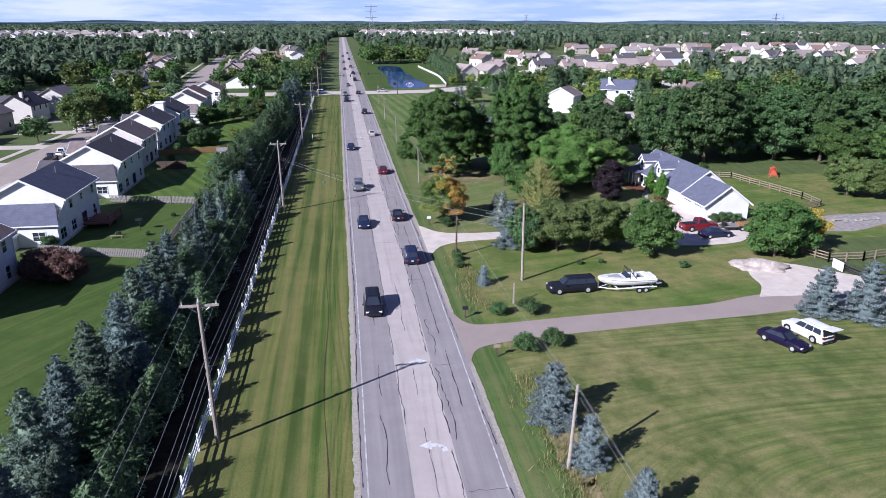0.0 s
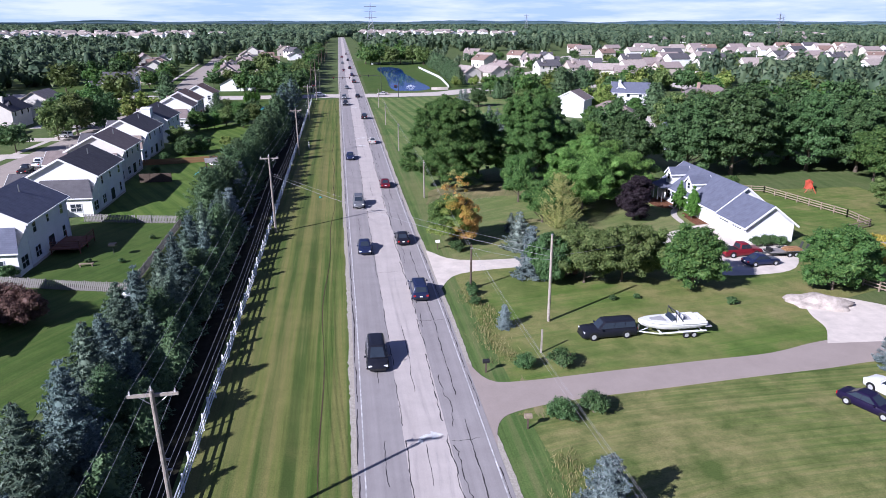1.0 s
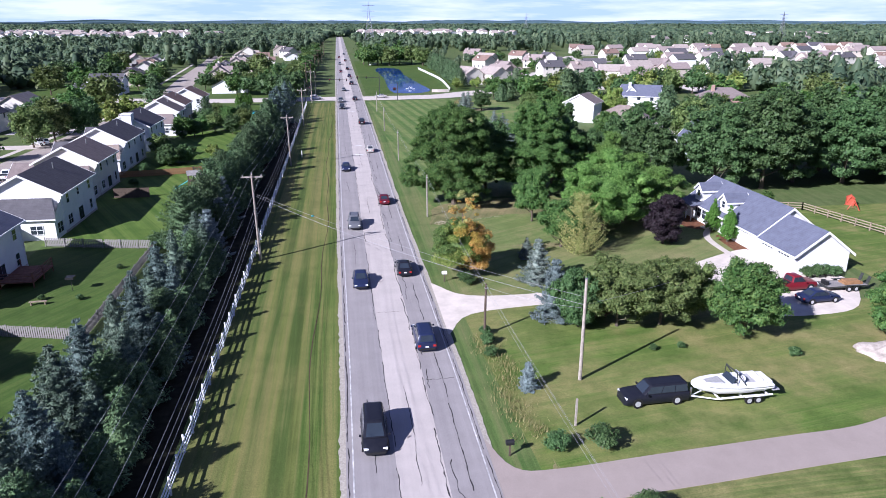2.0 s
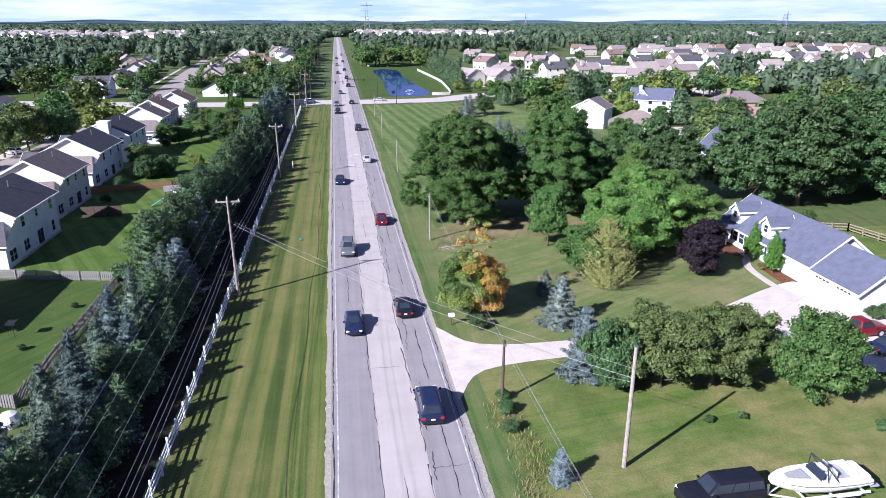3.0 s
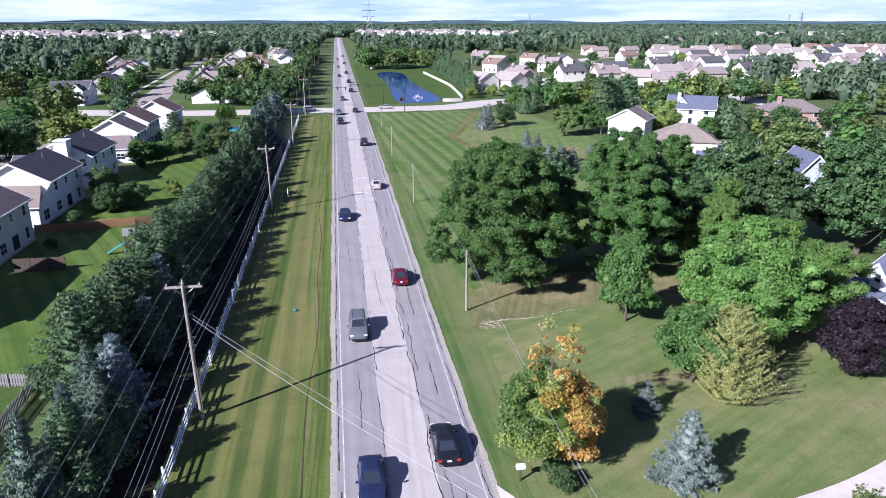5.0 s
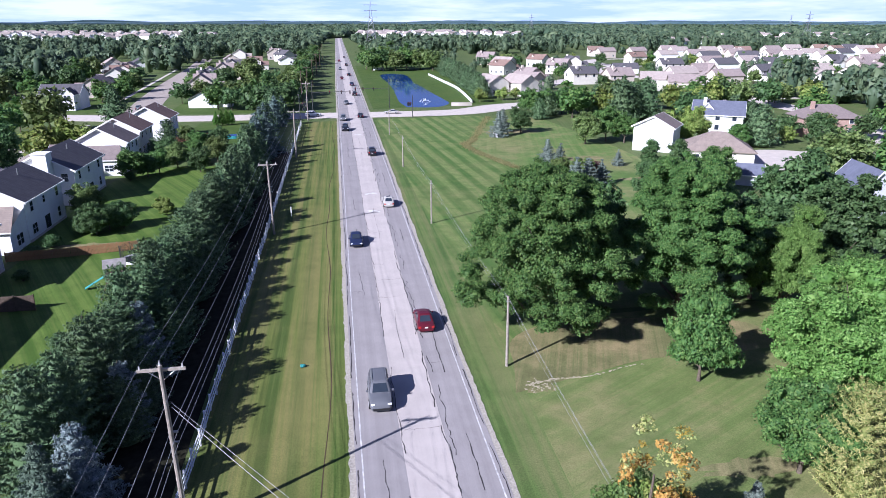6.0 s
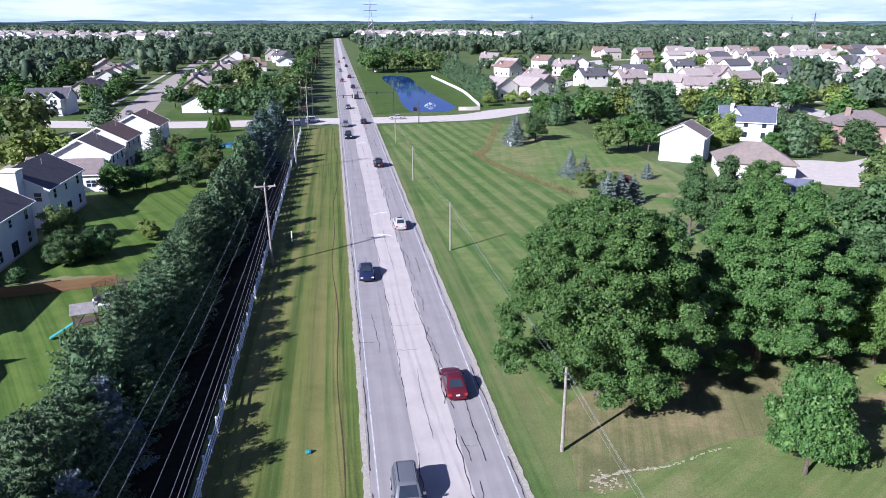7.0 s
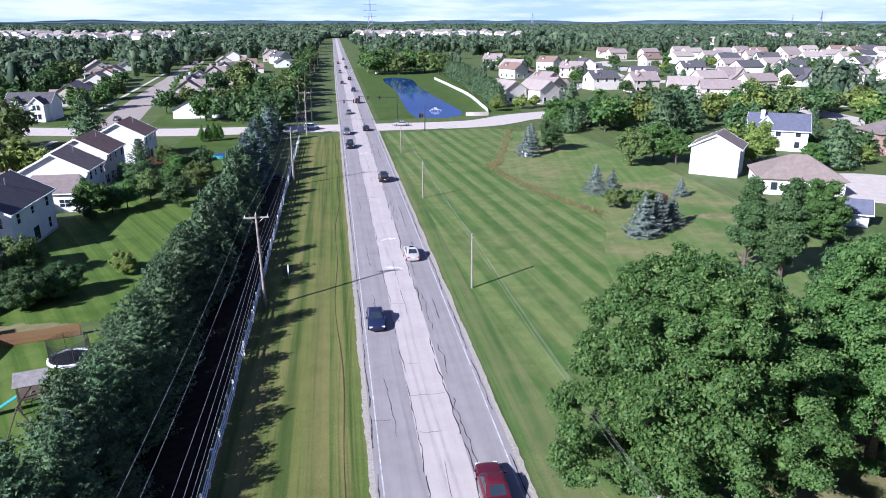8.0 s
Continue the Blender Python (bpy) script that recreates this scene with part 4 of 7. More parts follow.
ROW = "evergreen screen along the fence"
BLUE = [Kind(lambda i=i: spruce(("dense blue-grey spruce with layered boughs", "dense grey-green spruce with layered boughs")[i % 2], 8.0, 3.4, ("needle_blue", "needle_sage")[i % 2], 20 + i, 12500, 0.135, ROW, 0.3, bulge=0.92, inner=0.42)) for i in range(4)]
BLUE_FAR = [Kind(lambda i=i: spruce("blue-grey spruce with layered boughs", 8.0, 3.4, "needle_blue", 26 + i, 5000, 0.22, ROW, 0.3, bulge=0.8, inner=0.55)) for i in range(2)]
PINE = [Kind(lambda i=i: spruce("full dark green pine with soft boughs", 8.5, 3.7, "needle_dark", 40 + i, 11500, 0.145, ROW, -0.1, "pine_tree", 0.6, 0.45)) for i in range(3)]
ICE = [Kind(lambda i=i: spruce("dense pale blue young spruce on the lawn", 5.2, 2.1, "needle_ice", 64 + i, 15000, 0.085, bulge=0.7)) for i in range(2)]
PINE_FAR = [Kind(lambda i=i: spruce("full dark green conifer with soft boughs", 8.5, 3.6, "needle_dark", 50 + i, 1900, 0.38, "", 0.0, "pine_tree", 0.5, 0.6)) for i in range(2)]
SMALL_BLUE = [Kind(lambda i=i: spruce("young blue spruce on the lawn", 5.2, 2.1, "needle_pale", 60 + i, 15000, 0.085)) for i in range(2)]

# evergreen screen on the left: blue spruces first, then full pines
y = 25.0
i = 0
while y < 112:
    near = y < 80
    BLUE[i % 4].at((-20.0 if near else -18.7) + rnd.uniform(-0.8, 0.6), y, rnd.uniform(0.98, 1.16) if near else rnd.uniform(0.72, 0.9), sz=rnd.uniform(0.9, 1.14) if near else rnd.uniform(0.84, 1.04))
    (BLUE[(i + 1) % 4] if i % 3 else PINE[i % 3]).at((-17.7 if near else -16.9) + rnd.uniform(-0.5, 0.4), y + 2.6, rnd.uniform(0.6, 0.8), sz=rnd.uniform(0.6, 0.86))
    y += rnd.uniform(4.6, 5.6)
    i += 1
while y < 240:
    kinds = PINE if y < 176 else PINE_FAR
    kinds[rnd.randint(0, 1)].at((-19.4 if y < 142 else -18.8) + rnd.uniform(-1.4, 0.9), y, rnd.uniform(0.9, 1.16) if y < 180 else rnd.uniform(0.72, 0.92), sz=rnd.uniform(0.84, 1.14))
    if rnd.random() < 0.4:
        kinds[rnd.randint(0, 1)].at(-16.6 + rnd.uniform(-0.5, 0.4), y + 1.6, rnd.uniform(0.5, 0.64))
    if 116 < y < 190 and rnd.random() < 0.6:
        kinds[rnd.randint(0, 1)].at((-23.2 if y < 142 else -21.2) + rnd.uniform(-0.9, 0.6), y + 1.0, rnd.uniform(0.55, 0.8))
    y += rnd.uniform(3.5, 4.4)
while y < 300:
    (PINE_FAR if rnd.random() < 0.45 else BLUE_FAR)[rnd.randint(0, 1)].at(-19.0 + rnd.uniform(-2, 1.5), y, rnd.uniform(0.9, 1.25))
    y += rnd.uniform(4.5, 6.5)
for x, y, s, k in [(-17.2, 113.7, 1.3, 0), (-17.3, 123.2, 1.15, 1), (-18.2, 132.3, 1.36, 0), (-20.9, 127.6, 1.0, 1)]:
    tagged(ICE[k].at(x, y, s, sz=s * 1.02), "pale blue spruce standing among dark pines", "tree", ROW)
BLUE[3].at(-19.0, 141.0, 0.95)
# extra low conifers, added to close sunlit gaps beside the row
low = random.Random(17)
for i in range(24):
    PINE_FAR[i % 2].at(-16.0 + low.uniform(-0.5, 0.4), 24.5 + i * 3.7 + low.uniform(-0.8, 0.8), low.uniform(0.42, 0.54), turn=low.uniform(0, 360), sz=low.uniform(0.42, 0.58), label="low dark conifer added to thicken the row's shade")
for x, y, s, k in [(-19.2, 233, 1.3, 0), (-17.6, 240, 1.2, 1)]:
    BLUE_FAR[k].at(x, y, s)

for x, y, s, sz in [(15.1, 45.1, 1.2, 1.0), (15.9, 39.0, 0.82, 0.84), (17.3, 33.0, 0.8, 0.8), (17.2, 27, 0.8, 0.8), (49.3, 61.0, 1.2, 1.1), (53.2, 59.2, 1.36, 1.3), (58.5, 58, 1.2, 1.2), (15.35, 74.2, 0.52, 0.52)]:
    ICE[rnd.randint(0, 1)].at(x, y, s, sz=sz)
for x, y, s in [(23.0, 98.6, 1.12), (23.9, 107, 0.6)]:
    SMALL_BLUE[rnd.randint(0, 1)].at(x, y, s)
for x, y, s in [(43.5, 217.5, 1.1), (45.2, 214, 1.0), (41, 191.5, 1.3), (44, 193.5, 1.2), (47.5, 196, 1.0), (57.7, 213, 0.7), (41, 254, 1.4), (44, 262, 1.3)]:
    SMALL_BLUE[rnd.randint(0, 1)].at(x, y, s)

MID_FAR = [Kind(lambda i=i: broadleaf("broadleaf_tree", "rounded green neighbourhood tree", 10.0, 4.6, 1.0, ("leaf_mid", "leaf_dark", "leaf_olive")[i], 83 + i, 950, 0.56, blobs=26, bough=(0.2, 0.36))) for i in range(3)]
LIME_FAR = Kind(lambda: broadleaf("lime_tree", "yellow-green rounded street tree", 9.0, 4.3, 0.8, "leaf_lime", 99, 1100, 0.5, blobs=26, bough=(0.2, 0.36)))
NEAR = [Kind(lambda i=i: broadleaf("broadleaf_tree", "tall dense green tree with heavy leafy boughs", 16.5, 7.4, 0.2, "leaf_mid", 75 + i, 92000, 0.082, blobs=280, shape=0.3, core=0.66, bough=(0.08, 0.155), low=-0.35)) for i in range(2)]
BIG = [Kind(lambda i=i: broadleaf("broadleaf_tree", "tall dense green tree with heavy boughs", 16.5, 7.4, 0.9, "leaf_dark", 70 + i, 15000, 0.2, blobs=170, shape=0.22, core=0.66, bough=(0.09, 0.18), low=-0.3)) for i in range(3)]
BACK = Kind(lambda: broadleaf("broadleaf_tree", "tall dense green tree inside the wood", 16.5, 7.4, 0.9, "leaf_dark", 74, 9000, 0.3, blobs=90, shape=0.2, core=0.66, bough=(0.13, 0.24), low=-0.2))
MID = [Kind(lambda i=i: broadleaf("broadleaf_tree", "rounded green garden tree", 10.0, 4.6, 1.0, "leaf_mid", 80 + i, 11000, 0.13, blobs=56, shape=0.15, bough=(0.18, 0.32), low=-0.25)) for i in range(3)]
MID_HALF = [Kind(lambda i=i: broadleaf("broadleaf_tree", "rounded leafy green garden tree", 10.0, 4.6, 1.0, ("leaf_mid", "leaf_dark", "leaf_olive")[i], 86 + i, 4600, 0.22, blobs=44, shape=0.15, bough=(0.18, 0.32), low=-0.25)) for i in range(3)]
MAPLE = Kind(lambda: broadleaf("maple_tree", "bright green spreading maple", 11.5, 6.6, 0.9, "leaf_maple", 90, 50000, 0.09, blobs=100, bough=(0.12, 0.22), low=-0.2))
YELLOW = Kind(lambda: spruce("feathery pale yellow-green tree with ascending boughs", 8.2, 3.5, "leaf_yellow", 91, 15000, 0.1, "", -0.62, "yellowing_tree", 0.55, 0.16, -0.6))
PURPLE = Kind(lambda: broadleaf("purple_tree", "dark purple-leaved oval tree", 7.2, 2.6, 0.2, "leaf_purple", 92, 16000, 0.1, blobs=60, bough=(0.18, 0.3)))
OLIVE = [Kind(lambda i=i: broadleaf("flowering_shrub_tree", "olive-green bushy ornamental tree", 7.0, 4.0, 0.5, "leaf_olive", 94 + i, 15000, 0.092, blobs=80, bough=(0.13, 0.24))) for i in range(2)]
ROUND = Kind(lambda: broadleaf("round_tree", "dense round green lawn tree", 7.8, 3.9, 0.1, "leaf_mid", 97, 16000, 0.095, blobs=80, core=0.8, bough=(0.16, 0.28)))
GOLD = Kind(lambda: broadleaf("golden_tree", "small upright tree with golden-brown autumn leaves", 6.2, 2.0, 0.3, "leaf_gold", 95, 7000, 0.13, blobs=36, bough=(0.2, 0.34)))
SHRUB = Kind(lambda: broadleaf("shrub", "dense rounded dark green garden shrub", 7.2, 4.4, 0.05, "leaf_dark", 96, 10000, 0.125, blobs=46, core=0.85, bough=(0.16, 0.28)))
LIME = Kind(lambda: broadleaf("lime_tree", "yellow-green rounded garden tree in leaf", 8.0, 3.8, 0.5, "leaf_lime", 98, 10000, 0.13, blobs=40, bough=(0.16, 0.3)))
BUSH = [Kind(lambda i=i: broadleaf("bush", "low rounded green bush", 1.7, 1.25, 0.05, "leaf_dark", 100 + i, 1800, 0.08, blobs=16)) for i in range(2)]
RED = Kind(lambda: broadleaf("red_shrub", "dark reddish-brown backyard shrub", 3.4, 2.6, 0.2, "leaf_red", 103, 8000, 0.085, blobs=26))
CONE = Kind(lambda: broadleaf("arborvitae", "tall pointed bright green arborvitae", 4.9, 1.25, 0.05, "leaf_arbor", 105, 7500, 0.062, blobs=300, shape=0.85, core=1.05, bough=(0.13, 0.2), low=-0.6))
POPLAR = Kind(lambda: broadleaf("poplar_tree", "narrow upright dark green tree", 10.8, 1.75, 0.1, "leaf_dark", 107, 14000, 0.12, blobs=110, shape=0.45, core=0.8, bough=(0.2, 0.36), low=-0.5))

for x, y, s, sz in [(18.9, 136.0, 1.1, 1.07), (34.4, 138.4, 1.0, 1.08), (44.0, 140.5, 0.62, 0.7), (26, 144, 0.7, 0.85), (39, 146, 0.75, 0.85)]:
    (NEAR if y < 139 else BIG)[rnd.randint(0, 1)].at(x, y, s, sz=sz)
for x, y, s, sz in [(29.2, 123.9, 0.66, 0.86), (29.8, 111.0, 0.72, 0.72), (48, 130, 0.9, 0.9), (60, 150, 0.9, 0.9)]:
    MID[rnd.randint(0, 2)].at(x, y, s, sz=sz)
BIG[1].at(56.5, 143.5, 0.78)
MAPLE.at(38.5, 118.0, 1.0)
MAPLE.at(46.0, 121.5, 0.88)
MAPLE.at(45.5, 137.5, 0.66, sz=0.98)
LIME.at(43.4, 133, 0.3)
YELLOW.at(31.5, 108.2, 1.0)
PURPLE.at(44.4, 110.4, 1.0)
for x, y, s in [(-67, 219, 1.1), (-72, 212, 1.15), (-78, 222, 1.1), (-74, 204, 1.0)]:
    MID_HALF[rnd.randint(0, 2)].at(x, y, s)
for x, y, s in [(27.6, 85.2, 1.0), (32.2, 85.0, 1.02), (35.0, 86.2, 0.9)]:
    OLIVE[rnd.randint(0, 1)].at(x, y, s)
SHRUB.at(23.7, 85.7, 0.6, sz=0.84)
RED.at(26.2, 87.6, 0.75)
ICE[0].at(21.9, 88.3, 1.25, sz=1.32)
ROUND.at(39.4, 81.6, 1.0)
CONE.at(54.0, 114.6, 1.0)
CONE.at(53.8, 109.9, 1.05)
ROUND.at(55.5, 79.0, 1.0)
ROUND.at(58.6, 79.6, 0.85)
GOLD.at(61.4, 80.6, 1.0)
for x, y, s in [(15.3, 65.6, 0.8), (18.6, 65.3, 1.0), (15.9, 56.9, 1.0), (18.9, 57.6, 0.98)]:
    BUSH[rnd.randint(0, 1)].at(x, y, s, sz=s * 0.95)
for x, y, s in [(29, 79.6, 0.34), (31.8, 79.6, 0.34), (41.5, 76.5, 0.5), (13.7, 83, 0.62), (13.5, 80.6, 0.55), (13.9, 85.2, 0.5), (14.6, 98.9, 0.8), (14.3, 100.6, 0.6), (60.5, 98.2, 0.8), (62.5, 99, 0.8), (55.9, 95.3, 0.75), (57.1, 95.2, 0.85), (58.4, 95.3, 0.8), (59.7, 95.2, 0.7), (66.5, 183, 0.9)]:
    BUSH[rnd.randint(0, 1)].at(x, y, s)

# the autumn tree: green and yellow on one side, orange on the other, thin and half bare at the top
aut = thing("autumn_tree", "autumn tree turning yellow and orange with a half-bare top", "tree")
part("trunk", trunk_geo(10.5, 3.2, 1.6, 120, 18), M["bark"], aut)
ar = np.random.default_rng(121)
sprays = {}
for n in range(150):
    d = sphere_dirs(ar, 1, -0.75)[0]
    top = n % 4 == 0
    if top:
        p = np.array((0.1 + 1.6 * d[0], 1.6 * d[1], 6.6 + 3.6 * ar.random()))
        b, hue = ar.uniform(0.25, 0.5), ar.choice(["leaf_orange", "leaf_yellow", "leaf_gold"])
    else:
        p = np.array((3.5 * d[0], 3.3 * d[1], 3.4 * d[2])) * ar.uniform(0.72, 1.0) + np.array((0, 0, 3.6))
        b = ar.uniform(0.5, 0.95)
        side = d[0] * 0.8 - d[1] * 0.4 + ar.normal(0, 0.33)
        hue = "leaf_orange" if side > 0.62 else "leaf_gold" if side > 0.42 or d[2] < -0.55 else "leaf_lime" if side > -0.2 or d[2] < -0.1 else "leaf_autumn_green"
    k = int(150 * (b / 0.7) ** 2) if top else int(330 * (b / 0.7) ** 2)
    dirs = sphere_dirs(ar, k, -0.5)
    c = p + dirs * b * ar.uniform(0.55, 1.1, (k, 1)) * np.array((1, 1, 0.75))
    sprays.setdefault(hue, []).append(leaf_faces(ar, c, dirs, 0.085))
for hue, tint in (("leaf_orange", "orange leaves"), ("leaf_gold", "golden leaves"), ("leaf_yellow", "pale yellow leaves"), ("leaf_lime", "yellow-green leaves"), ("leaf_autumn_green", "green leaves")):
    heart = lump((-0.2, 0.2, 3.5), (2.2, 2.1, 2.2), ar, 0.25) if hue == "leaf_lime" else None
    part("crown", leaves_mesh("crown", np.vstack(sprays[hue]), M[hue], heart), None, aut, tint)
aut.matrix_basis = pose(14.6, 102.4, 0)

# wood behind the ranch house and to its right
WOOD = "wood behind the ranch house"
for x, y, s in [(56, 151, 0.85), (68, 140, 1.0), (77, 139, 1.02), (86, 143, 1.0), (95, 141, 0.95), (104, 138, 0.95), (113, 140, 1.0), (122, 136, 1.0), (84, 153, 1.0), (98, 152, 1.0), (110, 152, 1.0), (132, 140, 1.0), (124, 150, 1.0), (140, 150, 1.0)]:
    tagged((BIG[rnd.randint(0, 2)] if y < 148 else BACK).at(x, y, s * rnd.uniform(0.9, 1.08)), group=WOOD)
for x, y, s in [(100, 128, 1.1), (108, 122, 1.05), (116, 116, 1.0)]:
    MID[rnd.randint(0, 2)].at(x, y, s)
OLIVE[1].at(88, 108, 1.05)
OLIVE[0].at(92, 106, 0.9)
ROUND.at(70.5, 127, 0.35)
for x, y, s in [(47.8, 176.6, 1.2), (50.4, 173.0, 1.26)]:
    POPLAR.at(x, y, s)
ROUND.at(65.2, 187, 1.08)
MID_HALF[0].at(70.3, 240.2, 0.75)
ROUND.at(94.3, 229, 0.75)
MID_HALF[1].at(115.6, 229, 0.85)
PINE_FAR[0].at(101.4, 231, 1.25)
MID_HALF[2].at(84.7, 181, 1.2)
PINE_FAR[0].at(84.3, 277, 1.5)
PINE_FAR[1].at(94.7, 283, 1.5)
PINE_FAR[0].at(88, 280, 1.4)
OLIVE[0].at(46.5, 204, 0.55)
OLIVE[1].at(43, 207, 0.5)
RED.at(50, 206, 0.7)
for x, y, s in [(48.5, 260, 0.75), (60, 240, 0.8), (66.5, 243, 0.9), (60, 294, 0.9), (66, 296, 0.85), (72, 297, 0.9)]:
    MID_HALF[rnd.randint(0, 2)].at(x, y, s)
for x, y, s in [(80, 237, 1.0), (76, 300, 0.8), (52, 335, 0.6), (62, 340, 0.6), (68, 343, 0.55), (84, 303, 0.9), (120, 300, 1.0), (-66.2, 238, 0.95), (-61, 242.5, 1.0), (-63.6, 246, 0.9), (-28.3, 186, 0.36), (-29.5, 188, 0.34), (85.7, 235.6, 1.25), (111.1, 234.3, 0.55), (68, 166.8, 0.75)]:
    (LIME if y < 236 and s < 0.6 or x == 85.7 else LIME_FAR).at(x, y, s * (1.0 if y < 236 else 0.9))
for x, y, s in [(81, 290, 1.2), (88, 292, 1.3), (95, 292, 1.2), (112, 262, 1.1), (118, 262, 0.9)]:
    PINE_FAR[rnd.randint(0, 1)].at(x, y, s)
for x, y, s in [(106, 262, 0.7), (116, 242, 0.55), (124, 240, 0.6), (134, 236, 0.6), (96, 196, 0.9), (104, 190, 0.9), (112, 196, 0.9), (94, 176, 0.9), (118, 186, 1.0), (130, 196, 1.0), (142, 205, 1.0), (126, 170, 1.0), (140, 178, 1.0), (155, 190, 1.0), (104, 270, 0.9), (138, 262, 0.9), (146, 242, 0.8), (150, 225, 0.9), (168, 240, 1.0), (175, 262, 1.0), (180, 220, 1.0)]:
    MID_FAR[rnd.randint(0, 2)].at(x, y, s * 1.1)

# belt of mixed trees between the field and the houses, and trees among the houses
for i in range(24):
    x = 62 + i * 5.4
    k = rnd.choice([MID_FAR[0], MID_FAR[1], MID_FAR[2], LIME_FAR, LIME_FAR, PINE_FAR[0]])
    k.at(x + rnd.uniform(-2, 2), 290 + (x - 60) * 0.2 + rnd.uniform(-7, 7), rnd.uniform(0.7, 1.1))
for i in range(70):
    x, y = rnd.uniform(92, 360), rnd.uniform(345, 560)
    rnd.choice([MID_FAR[0], MID_FAR[1], MID_FAR[2], LIME_FAR, PINE_FAR[1]]).at(x, y, rnd.uniform(0.5, 0.85))
for x, y, s in [(-52, 352, 0.8), (-46, 350, 0.75), (-62, 392, 0.8), (-50, 396, 0.9), (-52, 418, 0.9), (-49, 444, 0.9), (-70, 445, 0.7), (-88, 352, 0.8), (-92, 366, 0.7), (-110, 352, 1.1), (-118, 335, 1.2), (-90, 390, 0.8), (-112, 392, 1.1), (-95, 415, 0.8), (-98, 442, 0.8), (-118, 420, 1.2), (-122, 450, 1.2), (-70, 472, 0.8), (-48, 476, 1.0), (-126, 372, 1.2)]:
    MID_FAR[rnd.randint(0, 2)].at(x, y, s)

# left gardens
for x, y, s in [(-36, 83, 1.1), (-33.5, 82, 1.0), (-38, 84.5, 0.9)]:
    RED.at(x, y, s)
for x, y, s in [(-36.0, 176.6, 0.62), (-33.0, 179.6, 0.56), (-34.8, 178.8, 0.5), (-37.6, 178, 0.45)]:
    SHRUB.at(x, y, s)
for x, y, s, k in [(-40, 186, 0.56, 2), (-41, 214, 0.62, 0), (-38.5, 216, 0.5, 1), (-37, 219, 0.5, 0), (-34.5, 224, 0.55, 2), (-32, 230, 0.5, 0), (-38, 230, 0.6, 1), (-29, 219, 0.55, 1), (-27, 228, 0.6, 2), (-33, 240, 0.55, 0), (-29, 243, 0.6, 1), (-38, 252, 0.5, 2)]:
    MID_HALF[k].at(x, y, s)
for x, y, s in [(-41, 167, 0.8), (-40, 171, 0.9), (-38.5, 158, 0.7), (-30, 240, 1.2), (-41, 96, 0.9), (-24.8, 118, 1.1), (-41, 213, 0.8)]:
    BUSH[rnd.randint(0, 1)].at(x, y, s * 1.1)
for x, y, s in [(-36.3, 285, 0.85), (-34.8, 286, 0.9), (-33.5, 286.5, 0.95), (-32.2, 287, 0.9)]:
    CONE.at(x, y, s)
PINE[0].at(-39.4, 239.6, 0.95, sz=1.0)
PINE[2].at(-41.5, 234.5, 0.6)
PINE_FAR[1].at(-68.2, 299, 1.3)
MID_FAR[1].at(-26.5, 301, 1.1)
MID_FAR[0].at(-42, 325, 0.9)
MID_FAR[1].at(-37, 322, 0.8)
for x, y, s in [(-88, 281, 0.85), (-77, 186, 0.7), (-84, 262, 0.9), (-79, 278, 1.2), (-110, 210, 1.2), (-108, 240, 1.3), (-112, 180, 1.2), (-88, 395, 0.8), (-83, 362, 0.8), (-58, 345, 0.8), (-40, 345, 0.8), (-33, 352, 0.9), (-26, 345, 0.9), (-48, 385, 1.0), (-38, 400, 1.1), (-28, 380, 1.0), (-64, 410, 0.8), (-30, 330, 0.9), (-25, 322, 0.8)]:
    MID_FAR[rnd.randint(0, 2)].at(x, y, s)
# hedge row of dark conifers behind the pond
for i in range(58):
    s = i / 25
    PINE_FAR[i % 2].at(56.0 + 4 * s + rnd.uniform(-1, 1), 346 + 115 * s, rnd.uniform(0.9, 1.2))
# trees along the far left side of the road
for i in range(40):
    (PINE_FAR + MID_FAR)[rnd.randint(0, 4)].at(-19 + rnd.uniform(-4, 2.5), 318 + i * 9.5 + rnd.uniform(-3, 3), rnd.uniform(0.7, 1.05))
for x, y, s in [(20, 505, 1.2), (26, 510, 1.3), (34, 505, 1.2), (42, 520, 1.4), (50, 515, 1.3), (56, 500, 1.2), (17, 520, 1.3), (30, 530, 1.5)]:
    MID_FAR[rnd.randint(0, 2)].at(x, y, s)


def tufts(label, spots, seed, per, height):
    """Dry grass blades in clumps, in one mesh."""
    rng = np.random.default_rng(seed)
    c = np.repeat(np.array([(x, y, 0.0) for x, y in spots]), per, axis=0)
    c = c + rng.normal(0, 0.5, c.shape) * np.array((1, 1, 0))
    n = len(c)
    tip = c + np.stack([rng.normal(0, 0.16, n), rng.normal(0, 0.16, n), height * rng.uniform(0.5, 1.2, n)], 1)
    a = rng.uniform(0, 6.28, n)
    side = np.stack([np.cos(a), np.sin(a), np.zeros(n)], 1) * 0.034
    ob = new("tall_grass", leaves_mesh("tall_grass", np.stack([tip, c + side, c - side], 1).reshape(-1, 3), M["straw"]))
    return tagged(ob, label, "grass", kind="stuff")


gr = random.Random(12)
edge = smooth_line([(46, 292), (34, 252), (30, 241), (34, 220), (39.5, 204)], 14)
tufts("line of tall dry grass at the field's edge", [(p.x + gr.gauss(0, 0.25), p.y + gr.gauss(0, 0.5)) for p in edge for _ in range(7)], 4, 22, 0.6)
tufts("dry tufts along the roadside bank", [(gr.gauss(14.4, 0.7), y + gr.uniform(-1, 1)) for y in np.arange(28, 52, 0.35)] + [(gr.gauss(13.8, 0.6), y) for y in np.arange(67, 85, 0.4)], 5, 34, 0.42)


